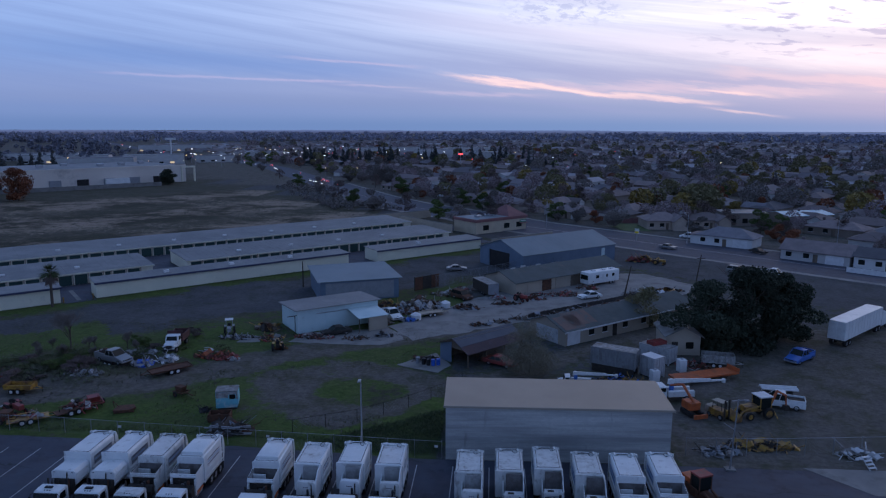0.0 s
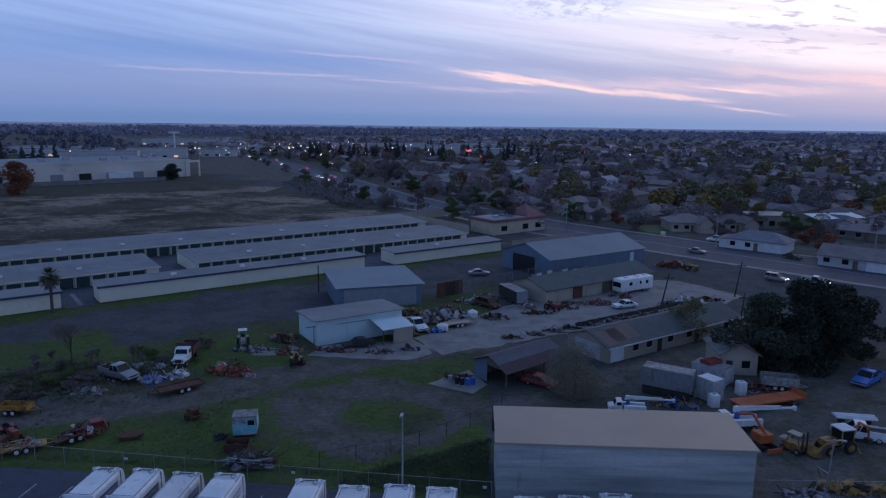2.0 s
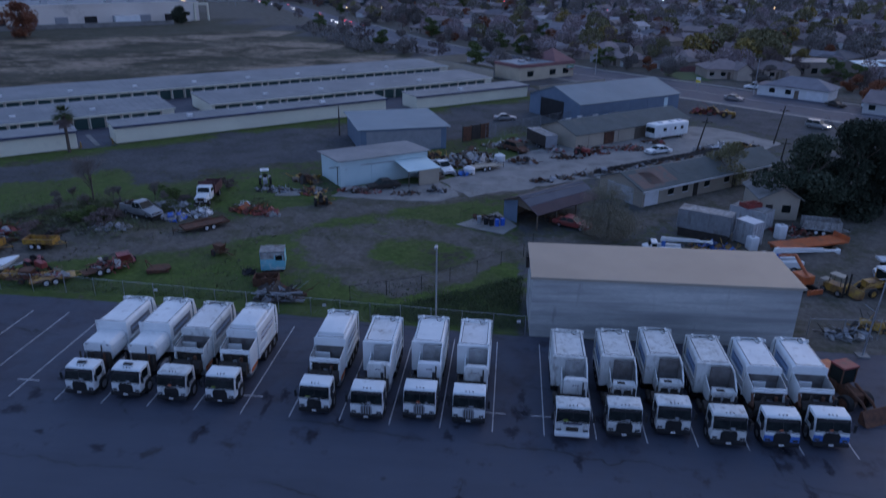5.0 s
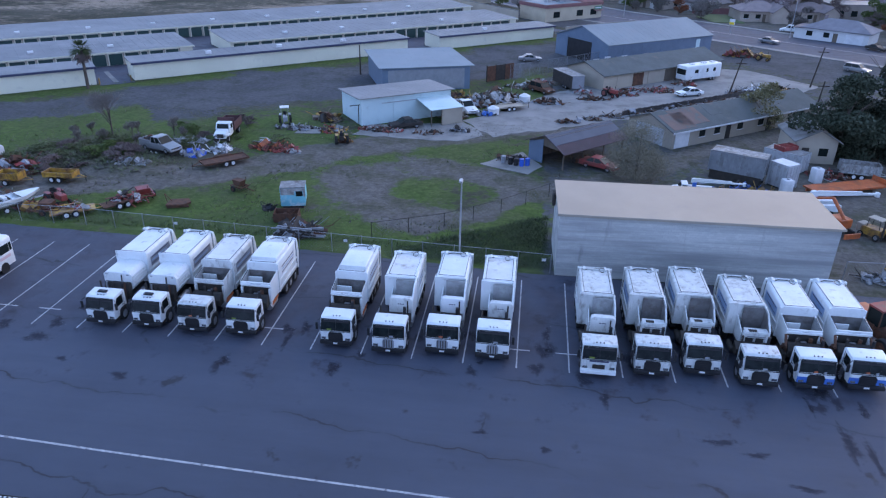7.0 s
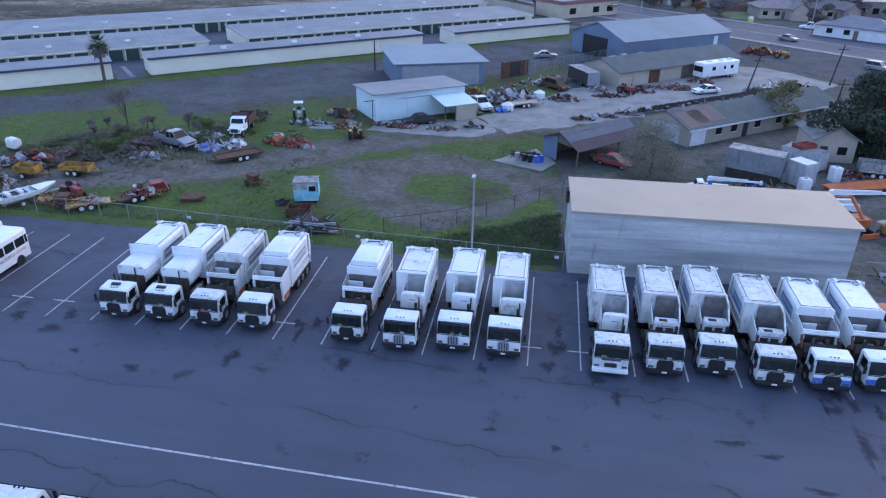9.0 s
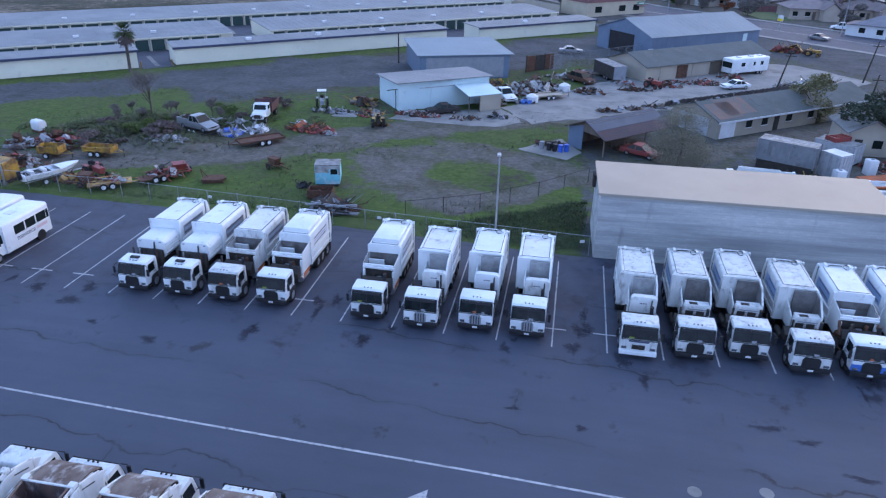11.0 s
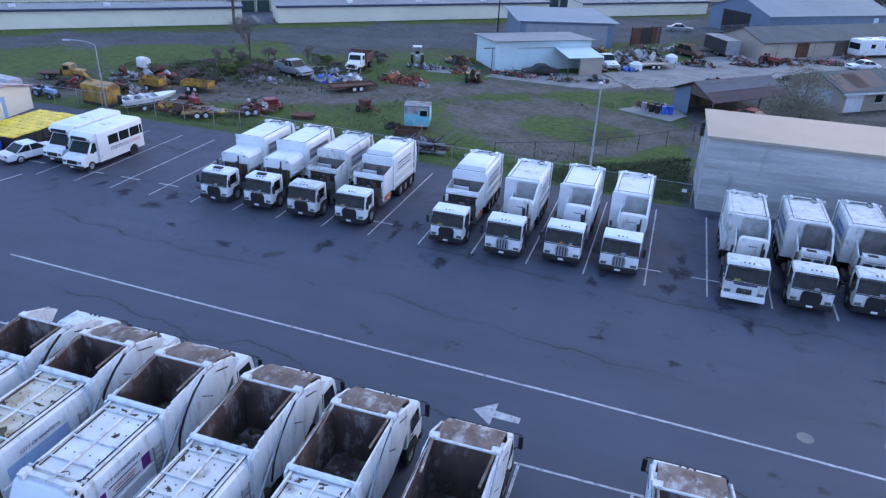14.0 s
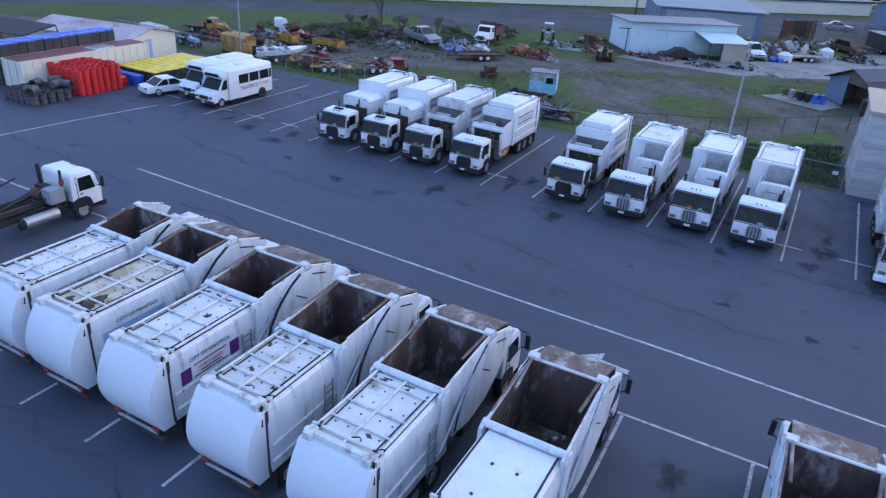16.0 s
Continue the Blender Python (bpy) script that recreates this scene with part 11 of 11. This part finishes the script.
stuff("far_house_walls", far_w, island_mat("far_walls", [(0.27, 0.22, 0.19), (0.22, 0.18, 0.165), (0.36, 0.33, 0.31), (0.20, 0.16, 0.14), (0.55, 0.54, 0.53)]), "walls of distant town houses", "houses")
stuff("far_house_roofs", far_r, island_mat("far_roofs", [(0.19, 0.150, 0.145), (0.16, 0.138, 0.142), (0.22, 0.19, 0.195), (0.13, 0.115, 0.124), (0.18, 0.145, 0.135), (0.23, 0.18, 0.168), (0.14, 0.12, 0.126), (0.34, 0.32, 0.33)]), "roofs of distant town houses", "houses")

# far woods: leaf clumps out to the horizon, haze tinted into the leaves


def far_woods(name, count, d0, d1, a0, a1, size, n_leaf, mat, label, keep=None, seed=0, leaf=0.10):
    r = np.random.RandomState(seed)
    out = []
    tries = 0
    while len(out) < count and tries < count * 20:
        tries += 1
        d, a = d0 + (d1 - d0) * r.random_sample() ** 1.3, r.uniform(a0, a1)
        x, y = d * math.sin(a), d * math.cos(a)
        if keep and not keep(x, y):
            continue
        out.append((x, y, size * r.uniform(0.6, 1.4)))
    o = np.array(out)
    n = len(o)
    c = np.repeat(o, n_leaf, 0)
    k = len(c)
    dirs = r.normal(size=(k, 3))
    dirs /= np.linalg.norm(dirs, axis=1)[:, None]
    rad = c[:, 2:3] * np.array([[0.5, 0.5, 0.42]]) * r.uniform(0.5, 1.0, (k, 1)) ** 0.5
    p = np.stack([c[:, 0], c[:, 1], c[:, 2] * 0.55], -1) + dirs * rad
    s = c[:, 2:3] * leaf * r.uniform(0.6, 1.4, (k, 1))
    u = r.normal(size=(k, 3))
    u /= np.linalg.norm(u, axis=1)[:, None]
    w = np.cross(u, r.normal(size=(k, 3)))
    w /= np.linalg.norm(w, axis=1)[:, None] + 1e-9
    v = np.stack([p - u * s, p + w * s, p + u * s, p - w * s], 1).reshape(-1, 3)
    v[:, 2] = np.maximum(v[:, 2], 0.0)
    me = bpy.data.meshes.new(name)
    me.from_pydata(v.tolist(), [], np.arange(4 * k).reshape(-1, 4).tolist())
    me.materials.append(mat)
    tagged(new(name, me), label, "trees", kind="stuff")


in_town = lambda x, y: street_side(x, y) > 24 and avenue_side(x, y) > 20
out_town = lambda x, y: avenue_side(x, y) < -30 and not (-300 < x < -30 and y < 460)
far_woods("far_town_trees", 130, 270, 620, -0.35, 0.85, 7.6, 900, LEAF_TOWN, "haze-lightened trees between town houses", in_town, 1, 0.032)
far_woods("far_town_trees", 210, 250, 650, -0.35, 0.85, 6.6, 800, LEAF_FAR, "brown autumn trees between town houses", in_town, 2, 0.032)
far_woods("far_town_trees", 480, 600, 1700, -0.35, 0.85, 7.5, 120, LEAF_TOWN, "haze-lightened trees between distant houses", in_town, 11, 0.10)
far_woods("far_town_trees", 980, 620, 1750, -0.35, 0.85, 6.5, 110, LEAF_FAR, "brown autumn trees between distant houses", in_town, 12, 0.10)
far_woods("far_town_trees", 70, 270, 1100, -0.35, 0.85, 6.5, 420, LEAF_RUST, "russet trees between distant houses", in_town, 3, 0.055)
far_woods("far_town_trees", 150, 270, 1200, -0.35, 0.85, 8.6, 480, LEAF_OLIVE, "olive trees between distant houses", in_town, 4, 0.05)
far_woods("far_town_trees", 40, 270, 900, -0.35, 0.85, 8.0, 420, LEAF_YELLOW, "yellow trees between distant houses", in_town, 10, 0.055)
far_woods("far_field_trees", 420, 700, 2600, -0.85, -0.2, 8, 70, LEAF_PLAIN, "haze-tinted trees on the plain beyond the town", out_town, 5, 0.14)
far_woods("horizon_woods", 2600, 1500, 2960, -0.95, 0.95, 10, 34, LEAF_HORIZON, "tree line along the horizon, leaves tinted blue for haze", None, 6, 0.16)
far_woods("field_edge_weeds", 160, 280, 420, -0.75, -0.10, 2.2, 60, LEAF_TOWN, "brown weeds along the field edge", lambda x, y: -18 < avenue_side(x, y) + 14 < 2, 9)

# the plain beyond the last woods: a glowing backdrop with painted blue haze
FAR_HAZE, hn, hl, hb = node_mat("glowing_haze_backdrop")
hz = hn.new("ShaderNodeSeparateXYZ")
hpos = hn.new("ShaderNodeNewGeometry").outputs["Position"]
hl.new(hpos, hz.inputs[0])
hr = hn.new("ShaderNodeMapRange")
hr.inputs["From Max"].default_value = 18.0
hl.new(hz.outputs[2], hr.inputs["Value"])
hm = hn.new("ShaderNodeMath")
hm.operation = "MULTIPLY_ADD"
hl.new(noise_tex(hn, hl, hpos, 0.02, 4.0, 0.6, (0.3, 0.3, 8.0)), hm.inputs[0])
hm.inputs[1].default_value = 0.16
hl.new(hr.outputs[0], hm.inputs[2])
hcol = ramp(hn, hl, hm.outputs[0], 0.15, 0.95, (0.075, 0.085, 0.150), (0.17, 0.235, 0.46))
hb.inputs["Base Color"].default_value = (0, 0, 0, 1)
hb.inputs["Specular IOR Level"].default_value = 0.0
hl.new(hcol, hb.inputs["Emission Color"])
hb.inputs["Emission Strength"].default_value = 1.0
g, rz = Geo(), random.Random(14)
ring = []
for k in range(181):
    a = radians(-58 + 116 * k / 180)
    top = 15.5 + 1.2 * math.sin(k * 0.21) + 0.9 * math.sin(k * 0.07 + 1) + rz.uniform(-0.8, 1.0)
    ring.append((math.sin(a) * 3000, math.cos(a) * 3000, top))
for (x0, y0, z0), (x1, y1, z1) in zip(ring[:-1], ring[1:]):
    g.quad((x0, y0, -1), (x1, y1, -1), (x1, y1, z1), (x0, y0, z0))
tagged(part("backdrop", g, FAR_HAZE), "glowing backdrop with blue haze painted over the plain", "backdrop", kind="structure")

# ---- big store, strip malls, avenue lights ----
STORE_WALL = surface("store_panel_wall", (0.69, 0.625, 0.555), (0.60, 0.54, 0.48), 0.8, scale=0.05, coords="World", dirt=(0.26, 0.24, 0.22), dirt_lo=0.6, dirt_hi=0.8, dirt_scale=0.08)
t = thing("big_store", "long grey flat-roofed store beyond the field", "store", (-186.6, 411.6, 0), 229.7)
part("wall", Geo().box(0, 150, -62, 0, -0.1, 9.6), STORE_WALL, t)
part("roof_deck", Geo().box(0.5, 149.5, -61.5, -0.5, 9.6, 9.8), METAL_ROOF, t)
part("parapet", Geo().box(-0.2, 150.2, -0.25, 0.25, 9.4, 10.3), STORE_WALL, t)
for k in range(9):
    part("loading_bay", Geo().box(14 + k * 14, 20 + k * 14, 0.0, 0.6, 0, 4.2), BLACK if k % 3 == 0 else GREY_PAINT, t)
    part("roof_unit", Geo().box(10 + k * 15, 13 + k * 15, -40 + (k % 3) * 8, -36 + (k % 3) * 8, 9.8, 11.4), STEEL, t)
part("entry_frame", Geo().box(-6, -5.2, -0.5, 0.5, 0, 9).box(2.2, 3.0, 0.1, 0.9, 0, 9).box(-6, 3, 0.1, 0.6, 8.4, 9.4), STUCCO, t)
w = thing("screen_wall", "low grey screen wall before the store", "wall", (-187, 380.5, 0), 226.5)
part("block_wall", Geo().box(0, 140, -0.2, 0.2, 0, 2.2), CONCRETE, w)
for k, (x, y) in enumerate(((-212, 379.3), (-226, 368), (-234, 358.5), (-241, 352))):
    t = thing("box_trailer", "white box trailer backed to the store", "trailer", (x, y, 0), 49.7, "trailers at the store")
    part("box", Geo().box(-6.5, 6.5, -1.3, 1.3, 1.1, 4.0), WHITE, t)
    part("wheel_set", Geo().box(3, 5.4, -1.1, 1.1, 0, 1.1), CHASSIS, t)
t = thing("pole_sign", "tall pole sign with a white crosspiece", "sign", (-316, 667, 0), 20)
part("pole", Geo().rod((0, 0, 0), (0, 0, 20), 0.8, 10), WHITE_TRIM, t)
part("sign_board", Geo().box(-5, 5, -0.5, 0.5, 19.6, 21.6), WHITE_TRIM, t)
for k, (x, y, L, h) in enumerate(((-330, 560, 60, 7), (-300, 600, 50, 8), (-260, 640, 34, 6), (-380, 600, 70, 7), (-440, 640, 80, 7), (-230, 700, 40, 7), (-140, 820, 110, 9), (-30, 850, 60, 8), (-60, 700, 34, 11), (-10, 680, 46, 9), (-420, 900, 90, 8))):
    t = thing("strip_mall", "pale low commercial building by the avenue", "shop", (x, y, 0), 20 + 5 * (k % 3), "distant shops")
    part("wall", Geo().box(-L / 2, L / 2, -10, 10, 0, h), HOUSE_WHITE, t)
    part("roof_deck", Geo().box(-L / 2 + 0.5, L / 2 - 0.5, -9.5, 9.5, h, h + 0.3), METAL_ROOF if k % 2 else ROOF_GREY, t)
    for j in range(int(L / 9)):
        part("shop_window", Geo().box(-L / 2 + 2 + j * 9, -L / 2 + 5.5 + j * 9, -10.1, -10.0, 0.9, 2.3), SHOP_GLOW if (j + k) % 5 == 0 else GLASS, t)
t = thing("red_sign", "lit red sign over a distant shop", "sign", (-27, 577, 0), 0)
part("board", Geo().box(-1.7, 1.7, -0.3, 0.3, 10.5, 11.5), LAMP_RED, t)
part("post", Geo().box(-0.3, 0.3, -0.25, 0.25, 0, 10.5), STEEL, t)
ra = random.Random(3)
for k in range(30):
    f = k / 29
    d = 330 + 1100 * f * f + ra.uniform(-20, 20)
    # a car on the avenue, its lamps lit
    best = None
    acc = 0
    for (x0, y0), (x1, y1) in zip(AVENUE[:-1], AVENUE[1:]):
        n = math.hypot(x1 - x0, y1 - y0)
        if acc + n > d - 330:
            q = (d - 330 - acc) / n
            ux, uy = (x1 - x0) / n, (y1 - y0) / n
            best = (x0 + ux * q * n, y0 + uy * q * n, ux, uy)
            break
        acc += n
    if not best:
        continue
    x, y, ux, uy = best
    inbound = k % 3 != 0
    o = -4 if inbound else 4
    t = thing("distant_car", "small car on the avenue with its lamps lit", "car", (x + uy * o, y - ux * o, 0), facing(-ux, -uy) if inbound else facing(ux, uy), "avenue traffic")
    part("body", Geo().prism([(-2.2, 0.3), (-2.2, 0.9), (-0.9, 1.0), (-0.3, 1.5), (1.4, 1.5), (2.2, 1.0), (2.2, 0.3)], -0.9, 0.9, "x"), GREY_PAINT, t)
    for s in (-1, 1):
        part("headlamp", Geo().box(s * 0.6 - 0.16, s * 0.6 + 0.16, -2.35, -2.2, 0.6, 0.9), LAMP_WHITE, t)
        part("tail_lamp", Geo().box(s * 0.6 - 0.18, s * 0.6 + 0.18, 2.2, 2.3, 0.65, 0.95), LAMP_RED, t)
for k in range(34):
    x, y = ra.uniform(-330, 120), ra.uniform(480, 900)
    if k < 12:
        x, y = ra.uniform(-270, -140), ra.uniform(560, 760)
    c = LAMP_WHITE if k % 4 else LAMP_AMBER
    if k % 9 == 5:
        c = LAMP_RED
    t = thing("street_lamp", "lit street lamp far off among the trees", "street lamp", (x, y, 0), ra.uniform(0, 360), "lit town lamps")
    part("pole", Geo().rod((0, 0, 0), (0, 0, 9), 0.12, 6), STEEL, t)
    part("lamp_head", Geo().box(-0.28, 0.28, -0.28, 0.28, 9, 9.35), c, t)
rl = random.Random(31)
for mat, count, label in ((LAMP_AMBER, 46, "amber"), (LAMP_WHITE, 46, "white"), (LAMP_RED, 22, "red")):
    heads, posts = Geo(), Geo()
    for k in range(count):
        x, y = (rl.uniform(-330, -120), rl.uniform(560, 900)) if k % 4 else (rl.uniform(-120, 260), rl.uniform(420, 900))
        h, q = rl.uniform(3, 8), rl.uniform(0.14, 0.3)
        heads.box(x - q, x + q, y - q, y + q, h, h + q)
        posts.rod((x, y, 0), (x, y, h), 0.08, 4)
    stuff("town_lamps", heads, mat, "small %s lamps lit about the distant shops" % label, "lamps")
    stuff("lamp_posts", posts, STEEL, "thin posts of distant town lamps", "lamp posts")
for x, y, h in ((18.4, 234.5, 9.5), (-75, 322, 9.5), (95, 196, 8.5), (57, 205, 9)):
    lamp = thing("street_lamp", "tall unlit street lamp at the kerb", "street lamp", (x, y, 0), -40, "kerb lamps")
    part("pole", Geo().rod((0, 0, 0), (0, 0, h), 0.12, 8, 0.08), STEEL, lamp)
    part("arm", Geo().rod((0, 0, h), (0, -2.2, h + 0.4), 0.05), STEEL, lamp)
    part("lamp_head", Geo().box(-0.15, 0.15, -2.8, -2.0, h + 0.3, h + 0.45), STEEL, lamp)
